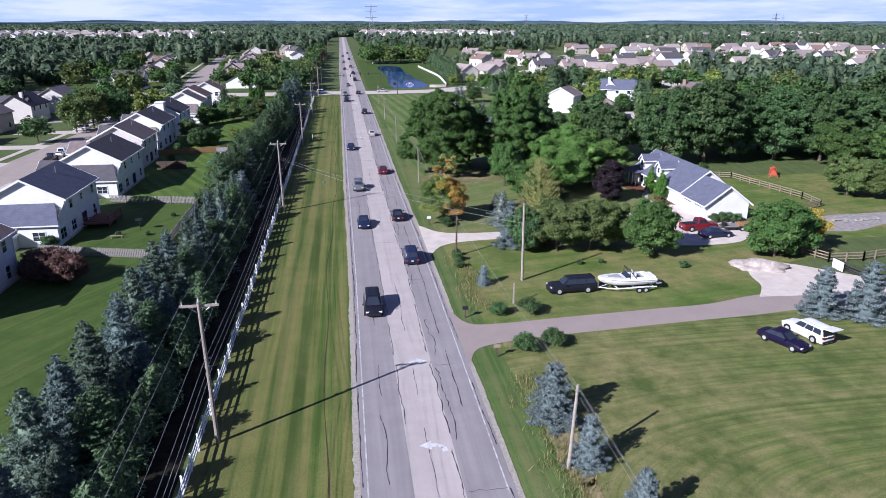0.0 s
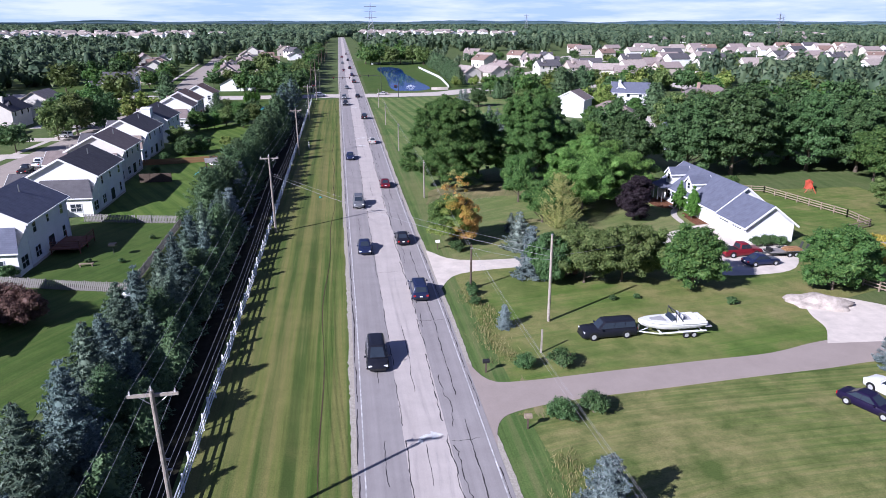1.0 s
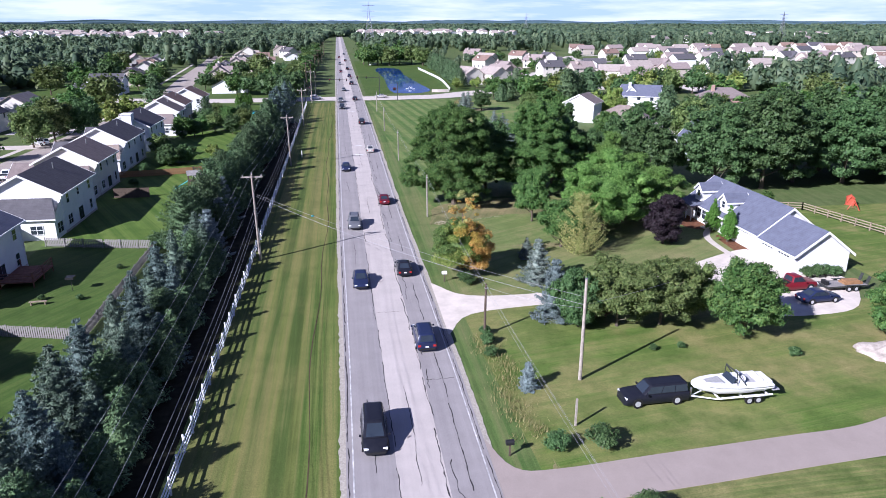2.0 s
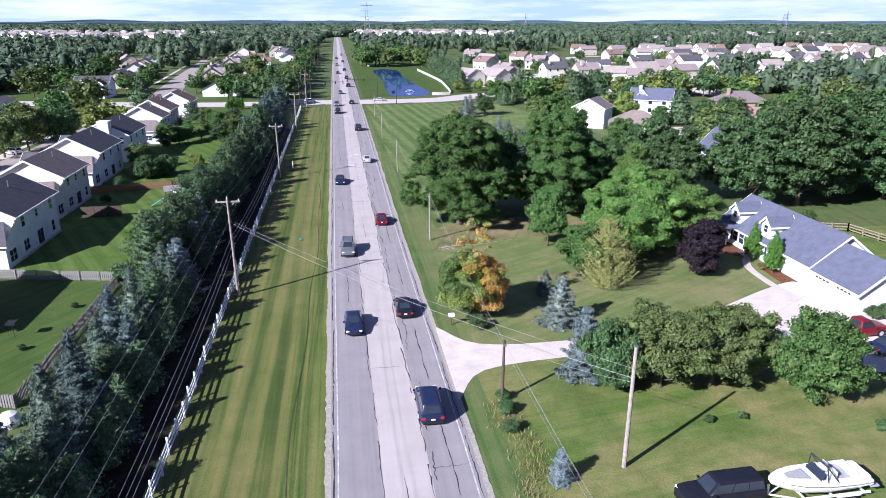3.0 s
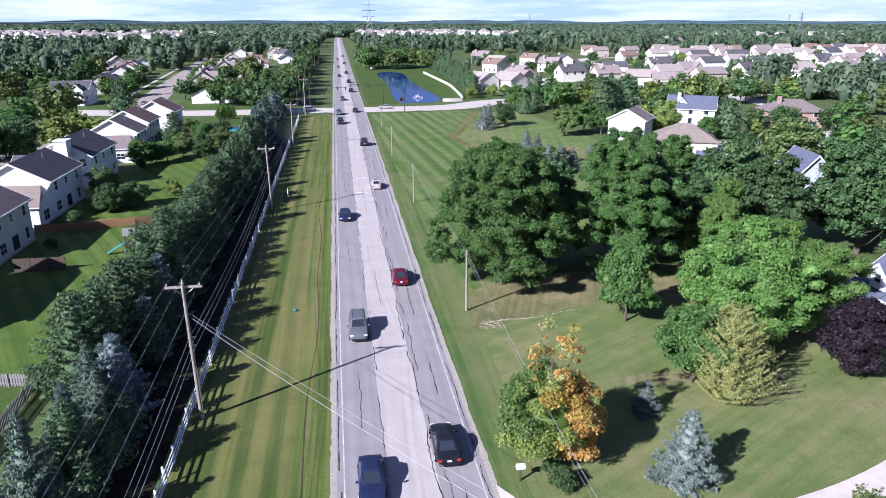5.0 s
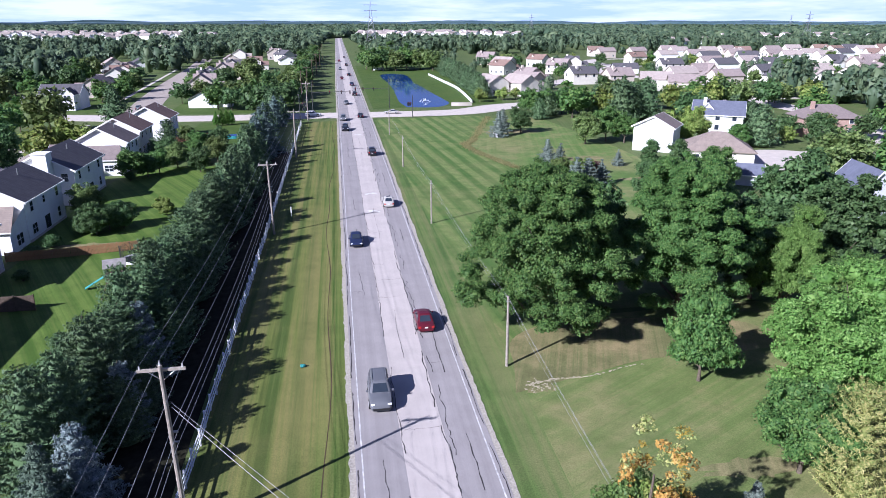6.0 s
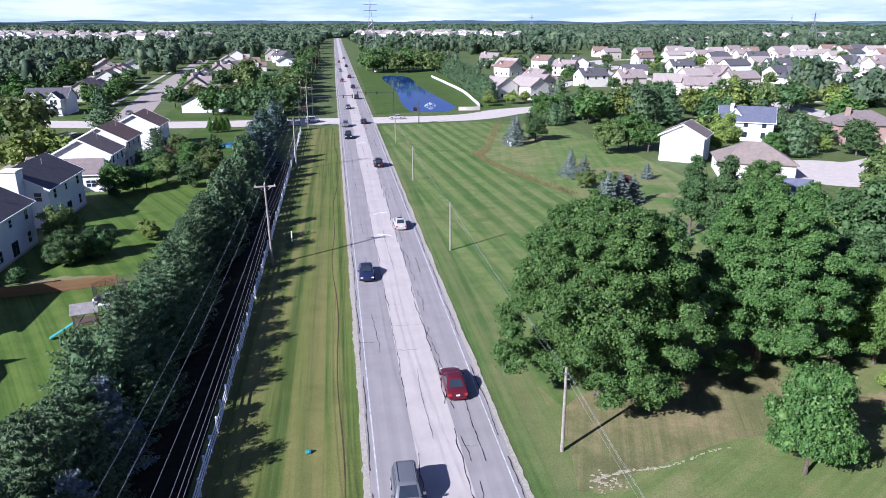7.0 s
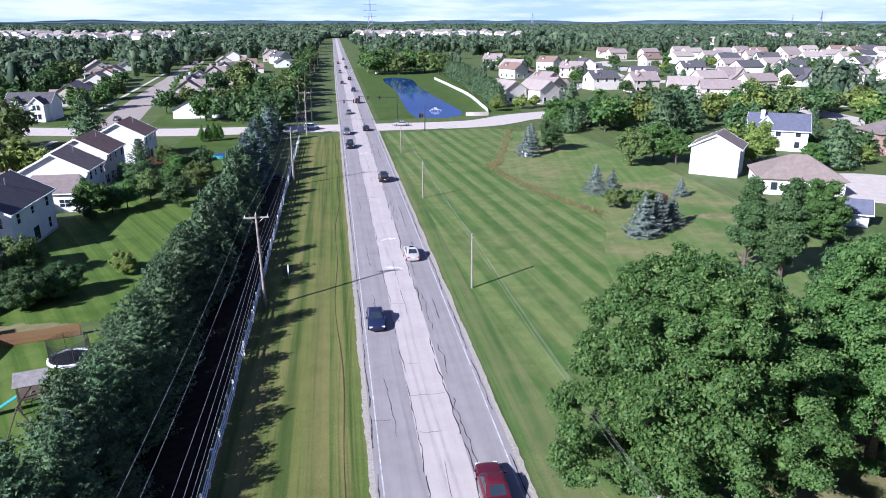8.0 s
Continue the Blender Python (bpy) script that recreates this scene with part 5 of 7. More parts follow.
# ---- houses ----
def window(parent, x, y, z, w, h, nx, ny, shutters=False, bars=True):
    """A window on a wall whose outward way is (nx, ny): a frame with a sunk pane."""
    rot = math.degrees(math.atan2(nx, -ny))
    g = Geo()
    f = 0.09
    g.box(-w / 2 - f, -0.07, z - f, -w / 2, 0.02, z + h + f).box(w / 2, -0.07, z - f, w / 2 + f, 0.02, z + h + f)
    g.box(-w / 2, -0.07, z - f, w / 2, 0.02, z).box(-w / 2, -0.07, z + h, w / 2, 0.02, z + h + f)
    if bars:
        g.box(-w / 2, -0.05, z + h / 2 - 0.03, w / 2, 0.01, z + h / 2 + 0.03)
        if w > 1.2:
            g.box(-0.03, -0.05, z, 0.03, 0.01, z + h / 2 - 0.03).box(-0.03, -0.05, z + h / 2 + 0.03, 0.03, 0.01, z + h)
    win = part("window", g, M["trim"], parent)
    win.matrix_basis = pose(x, y, 0, 0, 0, rot)
    part("pane", Geo().box(-w / 2, -0.03, z, w / 2, 0.0, z + h), M["glass"], win)
    if shutters:
        for s in (-1, 1):
            a, b = sorted((s * (w / 2 + f + 0.02), s * (w / 2 + f + 0.42)))
            part("shutter", Geo().box(a, -0.05, z - f, b, 0.0, z + h + f), M["shutter"], win)
    return win


def gable(parent, cx, cy, W, L, eave, rise, wall, roof, along="y", over=0.45, base=0.0, hip=False, trim=True):
    """A block with a gabled (or hipped) roof; its ridge runs along y or x."""
    sw = (lambda p: p) if along == "y" else (lambda p: (p[1], p[0], p[2]))
    off = lambda p: (p[0] + cx, p[1] + cy, p[2])
    w, l, top = W / 2, L / 2, eave + rise
    k = [(-w, -l), (w, -l), (w, l), (-w, l)]
    g = Geo()
    low = [off(sw((x, y, base))) for x, y in k]
    up = [off(sw((x, y, eave))) for x, y in k]
    if hip:
        g.add(low + up, [(0, 1, 5, 4), (1, 2, 6, 5), (2, 3, 7, 6), (3, 0, 4, 7)])
    else:
        g.add(low + up + [off(sw((0, -l, top))), off(sw((0, l, top)))], [(0, 1, 5, 8, 4), (1, 2, 6, 5), (2, 3, 7, 9, 6), (3, 0, 4, 7)])
    part("wall", g, wall, parent)
    drop = over * rise / w
    th = 0.16
    r = Geo()
    if hip:
        e = [off(sw((x * (w + over) / w, y * (l + over) / l, eave - drop))) for x, y in k]
        a, b = off(sw((0, -l + w, top))), off(sw((0, l - w, top)))
        dn = lambda p: (p[0], p[1], p[2] - th)
        r.add(e + [a, b] + [dn(p) for p in e], [(0, 1, 4), (1, 2, 5, 4), (2, 3, 5), (3, 0, 4, 5), (0, 6, 7, 1), (1, 7, 8, 2), (2, 8, 9, 3), (3, 9, 6, 0), (9, 8, 7, 6)])
        part("roof", r, roof, parent)
        return
    z1 = top + th
    for s in (-1, 1):
        q = [(0, -l - over, z1), (0, l + over, z1), (s * (w + over), l + over, eave - drop + th), (s * (w + over), -l - over, eave - drop + th)]
        q = [off(sw(p)) for p in q]
        lower = [(p[0], p[1], p[2] - th) for p in q]
        r.add(q + lower, [(0, 1, 2, 3), (7, 6, 5, 4), (3, 2, 6, 7), (0, 3, 7, 4), (2, 1, 5, 6)])
    part("roof", r, roof, parent)
    if not trim:
        return
    d0, d1 = eave - drop - 0.14, eave - drop + th + 0.02
    for e in (-1, 1):
        yy = e * (l + over + 0.01)
        x = w + over + 0.03
        q = [(-x, yy, d0), (0, yy, z1 - 0.3), (x, yy, d0), (x, yy, d1), (0, yy, z1 + 0.02), (-x, yy, d1)]
        q2 = [(a, b + e * 0.05, c) for a, b, c in q]
        part("rake_board", Geo().add([off(sw(p)) for p in q + q2], [(0, 1, 4, 5), (1, 2, 3, 4), (11, 10, 7, 6), (10, 9, 8, 7), (5, 4, 10, 11), (4, 3, 9, 10), (0, 6, 7, 1), (1, 7, 8, 2), (2, 8, 9, 3), (5, 11, 6, 0)]), M["trim"], parent)
    for s in (-1, 1):
        a, b = sorted((s * (w + over + 0.005), s * (w + over + 0.1)))
        p, q = off(sw((a, -l - over, eave - drop - 0.05))), off(sw((b, l + over, eave - drop + th)))
        part("gutter", Geo().box(min(p[0], q[0]), min(p[1], q[1]), p[2], max(p[0], q[0]), max(p[1], q[1]), q[2]), M["trim"], parent)


def shed_roof(parent, x0, x1, y0, y1, z_high, z_low, wall, roof, base=0.0):
    """A one-storey wing whose roof falls to the south (y0)."""
    g = Geo().add([(x0, y0, base), (x1, y0, base), (x1, y1, base), (x0, y1, base), (x0, y0, z_low), (x1, y0, z_low), (x1, y1, z_high), (x0, y1, z_high)],
                  [(0, 1, 5, 4), (1, 2, 6, 5), (3, 0, 4, 7)])
    part("wall", g, wall, parent)
    o, s = 0.35, (z_high - z_low) / (y1 - y0)
    q = [(x0 - o, y0 - o, z_low - o * s + 0.15), (x1 + o, y0 - o, z_low - o * s + 0.15), (x1 - 1.2, y1, z_high + 0.15), (x0 + 1.2, y1, z_high + 0.15)]
    part("roof", Geo().add(q + [(a, b, c - 0.14) for a, b, c in q], [(0, 1, 2, 3), (7, 6, 5, 4), (0, 4, 5, 1), (1, 5, 6, 2), (3, 7, 4, 0)]), roof, parent)
    part("fascia", Geo().box(x0 - o, y0 - o - 0.06, z_low - o * s - 0.05, x1 + o, y0 - o - 0.005, z_low - o * s + 0.14), M["trim"], parent)


def vent(parent, x, y, z):
    part("vent_pipe", Geo().tube((x, y, z - 0.5), (x, y, z + 0.5), 0.09), M["metal"], parent)


def row_house(y0, y1, rear, ext, wall, roof, label, chimney=False, garage=True, low_roof=None):
    """A two-storey house that turns its back to the road; y0..y1 is the tall part."""
    W, L = 10.4, y1 - y0
    h = thing("house", label, "house", "houses along the side street", pose(rear - W / 2, (y0 + y1) / 2, 0))
    gable(h, 0, 0, W, L, 6.0, 2.75, wall, roof)
    if ext:
        shed_roof(h, -W / 2 + 0.6, W / 2 - 0.1, -L / 2 - ext, -L / 2, 5.2, 3.2, wall, low_roof or roof)
        window(h, W / 2 - 0.1, -L / 2 - ext / 2, 0.7, 1.9, 1.5, 1, 0)
        gable(h, -1.4, -L / 2 - ext - 0.9, 2.4, 1.7, 2.1, 0.8, M["trim"], roof, over=0.2)
        window(h, 2.6, -L / 2 - ext, 0.9, 1.6, 1.2, 0, -1)
    if garage:
        gable(h, -W / 2 - 2.4, 1.2, 6.2, 6.8, 2.9, 1.9, wall, roof, along="x")
    for dy, z, w, hh in [(-L * 0.34, 4.1, 1.0, 1.4), (-L * 0.02, 4.3, 0.8, 1.0), (L * 0.34, 4.1, 1.0, 1.4), (-L * 0.34, 0.9, 1.6, 1.4), (L * 0.33, 0.9, 1.0, 1.5)]:
        window(h, W / 2, dy, z, w, hh, 1, 0)
    door = part("patio_door", Geo().box(W / 2 - 0.02, -1.1, 0.35, W / 2 + 0.05, 0.9, 2.45), M["trim"], h)
    part("pane", Geo().box(W / 2 + 0.03, -1.0, 0.45, W / 2 + 0.07, -0.12, 2.35).box(W / 2 + 0.03, -0.06, 0.45, W / 2 + 0.07, 0.8, 2.35), M["glass"], door)
    part("foundation", Geo().box(W / 2 - 0.05, -L / 2, 0, W / 2 + 0.06, L / 2, 0.35), M["concrete"], h)
    if ext == 0 or chimney:
        for dx in (-2.6, 3.7):
            window(h, dx, -L / 2, 4.1, 1.0, 1.3, 0, -1)
    if chimney:
        part("chimney", Geo().box(0.1, -L / 2 - 2.3, 0, 2.2, -L / 2 + 0.02, 9.0).box(-0.05, -L / 2 - 2.45, 9.0, 2.35, -L / 2 + 0.15, 9.2), wall, h, "white boxed chimney")
    vent(h, 1.6, 1.5, 8.5)
    part("downspout", Geo().box(W / 2 + 0.01, L / 2 - 0.25, 0, W / 2 + 0.1, L / 2 - 0.15, 6.0), M["trim"], h)
    return h


row_house(69.5, 84.5, -40.0, 0, M["white"], M["roof_brown"], "white two-storey house with a brown roof")
row_house(100.2, 113.4, -39.7, 3.4, M["white"], M["roof_blue"], "white two-storey house with a slate-blue roof")
row_house(127.8, 141.2, -40.0, 3.4, M["white"], M["roof_grey"], "white two-storey house with a charcoal roof")
row_house(151.4, 162.3, -42.4, 5.0, M["cream"], M["roof_brown"], "cream two-storey house with a brown roof")
row_house(173.6, 187.0, -43.7, 5.2, M["white"], M["roof_grey"], "white two-storey house with a dark roof and patio", low_roof=M["roof_tan"])
row_house(194.6, 208.8, -44.3, 0, M["white"], M["roof_grey"], "white two-storey house with a tall boxed chimney", chimney=True)
row_house(222.5, 230.5, -43.6, 4.5, M["white"], M["roof_brown"], "white two-storey house with brown shingles")
row_house(238, 248.5, -45.0, 2.5, M["cream"], M["roof_red"], "cream two-storey house with reddish-brown shingles")
row_house(258.5, 268.5, -43.4, 0, M["white"], M["roof_red"], "white gabled house at the street corner")
# deck with rails behind the blue-roofed house
deck = thing("deck", "raised reddish wooden deck behind the house", "deck", m=pose(-39.6, 106.4, 0))
part("floor", Geo().box(0.1, -1.5, 0.7, 4.0, 4.4, 0.85), M["deck"], deck)
for x, y in [(0.3, -1.4), (3.9, -1.4), (3.9, 1.5), (3.9, 4.3), (0.3, 4.3)]:
    part("post", Geo().box(x - 0.06, y - 0.06, 0, x + 0.06, y + 0.06, 1.85), M["deck"], deck)
for z in (1.15, 1.45, 1.78):
    part("rail", Geo().box(3.85, -1.4, z, 3.95, 4.3, z + 0.07), M["deck"], deck)
    part("rail", Geo().box(0.3, -1.45, z, 3.9, -1.37, z + 0.07), M["deck"], deck)

# the ranch house with dormers and garage
ranch = thing("ranch_house", "long white ranch house with slate roof and dormers", "house", m=pose(59.2, 110, 0))
gable(ranch, 0, 4.4, 8.6, 19.6, 2.75, 3.3, M["white"], M["roof_blue"])
gable(ranch, -0.75, -9.4, 7.2, 8.2, 2.6, 2.7, M["white"], M["roof_blue"])
for y in (4.0, 11.2):
    gable(ranch, -2.6, y, 2.0, 3.2, 4.9, 0.9, M["white"], M["roof_blue"], along="x", over=0.25, base=3.2)
    window(ranch, -4.2, y, 3.9, 0.8, 0.9, -1, 0)
for y in (1.6, 9.6):
    window(ranch, -4.3, y + 0.75, 0.8, 1.1, 1.5, -1, 0)
    window(ranch, -4.3, y - 0.75, 0.8, 1.1, 1.5, -1, 0)
    for s in (-1, 1):
        part("shutter", Geo().box(-4.36, y + s * 1.65 - 0.18, 0.7, -4.3, y + s * 1.65 + 0.18, 2.4), M["shutter"], ranch)
part("door", Geo().box(-4.36, 6.0, 0.2, -4.28, 7.0, 2.3), M["door"], ranch)
for y in (-11.2, -7.7):
    gd = part("garage_door", Geo().box(-4.38, y - 1.3, 0.05, -4.28, y + 1.3, 2.25), M["trim"], ranch)
    for i in range(4):
        part("pane", Geo().box(-4.4, y - 1.1 + i * 0.6, 1.75, -4.37, y - 0.75 + i * 0.6, 2.0), M["glass"], gd)
for y in (10.6, 12.2, 13.9):
    part("porch_post", Geo().box(-5.5, y, 0, -5.35, y + 0.15, 2.6), M["trim"], ranch)
part("porch_roof", Geo().plate([(-5.8, 9.8, 2.5), (-4.0, 9.8, 3.1), (-4.0, 14.6, 3.1), (-5.8, 14.6, 2.5)], 0.14), M["roof_blue"], ranch)
part("step", Geo().box(-5.6, 5.7, 0, -4.3, 7.3, 0.18), M["concrete"], ranch)

# houses beyond the field and the wood
HOUSES = "houses of the subdivision"


def plain_house(W, L, eave, rise, wall, roof, label, wing=0, hip=False, seed=0, openings=1.0, trim=True, stack=True):
    rr = random.Random(seed)
    h = thing("house", label, "house", HOUSES)
    gable(h, 0, 0, W, L, eave, rise, wall, roof, hip=hip, trim=trim)
    if wing:
        gable(h, W / 2 + 1.2, -L * 0.2, 6.2, 6.4, min(eave, 3.2), 1.9, wall, roof, along="x", trim=trim)
        gd = part("garage_door", Geo().box(W / 2 + 4.42, -L * 0.2 - 2.3, 0.05, W / 2 + 4.5, -L * 0.2 + 2.3, 2.3), M["trim"], h)
    if wing > 1:
        gable(h, 1.5, L * 0.22, 5.0, W * 0.9, eave, rise * 0.9, wall, roof, along="x", trim=trim)
    tall = eave > 4
    for s in (-1, 1):
        for dy in (-0.33, 0.0, 0.33):
            for z in ((0.9, 3.5) if tall else (0.9,)):
                if rr.random() < 0.8 * openings:
                    window(h, s * W / 2, dy * L, z, 1.1, 1.4, s, 0, bars=False)
        for dx in (-0.25, 0.25):
            for z in ((0.9, 3.5) if tall else (0.9,)):
                if rr.random() < 0.5 * openings:
                    window(h, dx * W, s * L / 2, z, 1.1, 1.4, 0, s, bars=False)
    if stack:
        part("chimney", Geo().box(-W * 0.2, L * 0.25, eave, -W * 0.2 + 0.9, L * 0.25 + 0.9, eave + rise + 0.9), wall, h)
    return h


tagged(Kind(lambda: plain_house(9.2, 8.0, 5.8, 2.4, M["white"], M["roof_brown"], "plain white gabled house end without windows", seed=1, openings=0.0, stack=False)).at(74.5, 231, 1, -38), group=HOUSES)
plain_house(11, 14, 3.3, 3.2, M["cream"], M["roof_tan"], "low house with a wide hipped brown roof", hip=True, seed=2, stack=False).matrix_basis = pose(81, 215, 0, 0, 0, 68)
plain_house(10, 13, 5.0, 3.2, M["white"], M["roof_blue"], "white house with a slate roof and gables", 2, seed=3).matrix_basis = pose(104, 256, 0, 0, 0, 60)
plain_house(10, 15, 5.2, 2.8, M["brick"], M["roof_brown"], "brick house with a brown hipped roof", 1, hip=True, seed=4).matrix_basis = pose(129, 246, 0, 0, 0, 80)
plain_house(7.5, 9, 3.8, 4.2, M["grey"], M["roof_blue"], "grey gabled cottage among trees", seed=5, stack=False).matrix_basis = pose(80.5, 170, 0, 0, 0, -12)
plain_house(3.4, 4.2, 2.3, 1.5, M["grey"], M["roof_blue"], "small grey garden shed", seed=6, openings=0.0, stack=False).matrix_basis = pose(75.5, 193, 0, 0, 0, 60)
PROTO = [Kind(lambda p=p: plain_house(*p, openings=0.55, trim=False, stack=p[-1] in (12, 15))) for p in [
    (9.5, 13, 5.2, 2.9, M["cream"], M["roof_pale"], "cream two-storey house with a tan roof", 1, False, 11),
    (9.5, 12, 5.2, 3.2, M["tan"], M["roof_rose"], "beige two-storey house with a brown roof", 2, False, 12),
    (9, 14, 5.2, 2.7, M["tan"], M["roof_rose"], "tan two-storey house with a brown roof", 1, False, 13),
    (10, 14, 3.0, 2.6, M["white"], M["roof_grey"], "low white house with a dark roof", 1, False, 14),
    (9.5, 13, 5.2, 3.0, M["cream"], M["roof_grey"], "cream two-storey house with a charcoal roof", 2, False, 15),
    (9.5, 12.5, 5.2, 2.9, M["cream"], M["roof_red"], "cream two-storey house with a reddish roof", 2, False, 16)]]
FAR = [Kind(lambda p=p: plain_house(*p, openings=0.0, trim=False, stack=False)) for p in [
    (11, 14, 5.2, 3.0, M["white"], M["roof_pale"], "far white house with a pale roof", 0, False, 21),
    (11, 14, 5.2, 3.0, M["cream"], M["roof_rose"], "far cream house with a brown roof", 0, False, 22),
    (11, 14, 5.2, 3.0, M["white"], M["roof_grey"], "far white house with a grey roof", 0, False, 24)]]
placed = []

# the white corner house with two front gables
corner = thing("house", "white two-storey house with two front gables and porch", "house", HOUSES, pose(-95.5, 334, 0, 0, 0, 0))
gable(corner, 0, 3, 9.5, 13, 5.4, 2.8, M["white"], M["roof_grey"], along="x")
for x, w in ((-2.6, 3.0), (3.6, 4.2)):
    gable(corner, x, -2.2 if w < 4 else -2.9, w, 2.6 if w < 4 else 4.0, 5.4, 2.0, M["white"], M["roof_grey"], over=0.3, base=2.9 if w < 4 else 0.0)
    for dx in (-0.6, 0.6):
        window(corner, x + dx, -3.5 if w < 4 else -4.9, 3.6, 0.9, 1.5, 0, -1, bars=False)
for dx in (3.0, 4.2):
    window(corner, dx, -4.9, 0.9, 0.9, 1.5, 0, -1, bars=False)
gable(corner, -9.2, 2.0, 8.0, 6.6, 2.8, 1.8, M["white"], M["roof_grey"], along="x")
part("porch_roof", Geo().plate([(-6.4, -4.6, 2.5), (1.6, -4.6, 2.5), (1.6, -1.7, 3.1), (-6.4, -1.7, 3.1)], 0.15), M["roof_grey"], corner)
for x in (-6.2, -3.6, -1.0, 1.4):
    part("porch_post", Geo().box(x - 0.09, -4.5, 0, x + 0.09, -4.32, 2.5), M["trim"], corner)
part("door", Geo().box(-1.4, -1.82, 0.1, -0.4, -1.74, 2.2), M["door"], corner)
for x in (-4.6, 0.6):
    window(corner, x, -1.75, 0.8, 1.0, 1.5, 0, -1, bars=False)
placed.append((-95, 336))


def put_house(x, y, turn, k=None, s=1.0):
    placed.append((x, y))
    if k is None:
        return FAR[rnd.randint(0, 2)].at(x, y, s, turn)
    return PROTO[k].at(x, y, s, turn)


for x, y, turn, k in [(-97, 160, 180, 3), (-98, 183, 180, 1), (-99, 207, 175, 2), (-98, 231, 180, 4), (-97, 256, 180, 0), (-97, 378, 184, 2), (-101, 402, 185, 3), (-104, 428, 187, 0), (-108, 455, 187, 5), (-112, 480, 190, 2),
                      (-48, 338, 0, 3), (-57, 380, 5, 1), (-60, 405, 5, 4), (-62, 430, 6, 0), (-60, 458, 5, 1), (-60, 492, 5, 4), (-53, 532, 8, 5), (-70, 560, 10, 2), (-36, 582, 10, 3), (-50, 648, 5, 1), (-75, 640, 5, 0), (-142, 700, 60, 1), (-129, 568, 20, 3), (-135, 530, 20, 2), (-128, 500, 20, 0), (-40, 620, 40, 4)]:
    put_house(x, y, turn, k)
for x, y, turn, k in [(62, 362, 20, 0), (74, 360, 25, 0), (82, 378, 30, 2), (88, 398, 20, 1), (102, 562, 60, 1), (92, 470, 30, 5), (100, 500, 40, 0), (144, 505, 0, 4), (116, 405, 100, 4), (129, 391, 95, 1), (137, 368, 70, 0), (143, 352, 70, 2), (165, 400, 95, 0), (165, 470, 260, 3), (125, 470, 50, 1), (130, 530, 40, 5)]:
    put_house(x, y, turn, k)
hr = random.Random(31)
for row, (y, turn) in enumerate([(382, 90), (410, 270), (466, 90), (494, 270), (552, 90), (580, 270), (638, 90), (666, 270)]):
    for x in np.arange(180 + row * 6, 560, 31):
        if hr.random() < 0.84:
            put_house(float(x) + hr.uniform(-4, 4), y + hr.uniform(-5, 5) + (x - 180) * 0.05, turn + hr.uniform(-15, 15), hr.choice([0, 1, 2, 4, 5, None, None, None]))
far_houses, far_roofs = Geo(), Geo()
for cx, cy, sx, sy, n in [(-640, 1420, 360, 260, 190), (-330, 1350, 130, 140, 40), (170, 1500, 170, 180, 80), (700, 1150, 250, 120, 24), (520, 930, 160, 60, 16)]:
    for _ in range(n):
        x, y = cx + hr.uniform(-sx, sx), cy + hr.uniform(-sy, sy)
        if abs(x - 2) < 40 or any((x - u) ** 2 + (y - v) ** 2 < 300 for u, v in placed):
            continue
        placed.append((x, y))
        w, l, e, r = hr.uniform(5, 7), hr.uniform(6, 9), hr.uniform(5.0, 6.5), hr.uniform(2.4, 3.6)
        turn = pose(x, y, 0, 0, 0, hr.choice([0, 90, 35, 125]) + hr.uniform(-15, 15))
        k4 = [(-w, -l), (w, -l), (w, l), (-w, l)]
        far_houses.add([turn @ Vector((a, b, 0)) for a, b in k4] + [turn @ Vector((a, b, e)) for a, b in k4] + [turn @ Vector((0, -l, e + r)), turn @ Vector((0, l, e + r))],
                       [(0, 1, 5, 8, 4), (1, 2, 6, 5), (2, 3, 7, 9, 6), (3, 0, 4, 7)])
        for s in (-1, 1):
            q = [(0, -l - 0.4, e + r + 0.2), (0, l + 0.4, e + r + 0.2), (s * (w + 0.5), l + 0.4, e), (s * (w + 0.5), -l - 0.4, e)]
            far_roofs.add([turn @ Vector(p) for p in q] + [turn @ (Vector(p) - Vector((0, 0, 0.25))) for p in q], [(0, 1, 2, 3), (7, 6, 5, 4), (3, 2, 6, 7), (0, 3, 7, 4), (2, 1, 5, 6)])
estate = thing("distant_houses", "far pale houses of distant housing estates", "houses", kind="stuff")
part("wall", far_houses, M["white"], estate)
part("roof", far_roofs, M["roof_pale"], estate)

# ---- woods in the distance ----
HX = np.array(placed + [(-47, y) for y in range(75, 275, 12)] + [(59, 110), (74, 231), (78, 213), (104, 256), (129, 246)])


def open_ground(x, y):
    """Places that stay free of the woods."""
    if abs(x - 2) < 22 and y < 1300:
        return True
    if -130 < x < 0 and y < 480 or -64 < x < 10 and y < 700 or 0 < x < 66 and y < 560:
        return True
    if -95 < x < -60 and y < 640:
        return True
    if x > 0 and y < 345 and x < 165:
        return True
    if y > 950 and ((abs(HX[:, 0] - x) < 24) & (HX[:, 1] - y < np.where(HX[:, 1] > 1150, 380, 60)) & (HX[:, 1] - y > -12)).any():
        return True
    d2 = ((HX[:, 0] - x) ** 2 + (HX[:, 1] - y) ** 2).min()
    return d2 < (15 if y < 900 else 13) ** 2


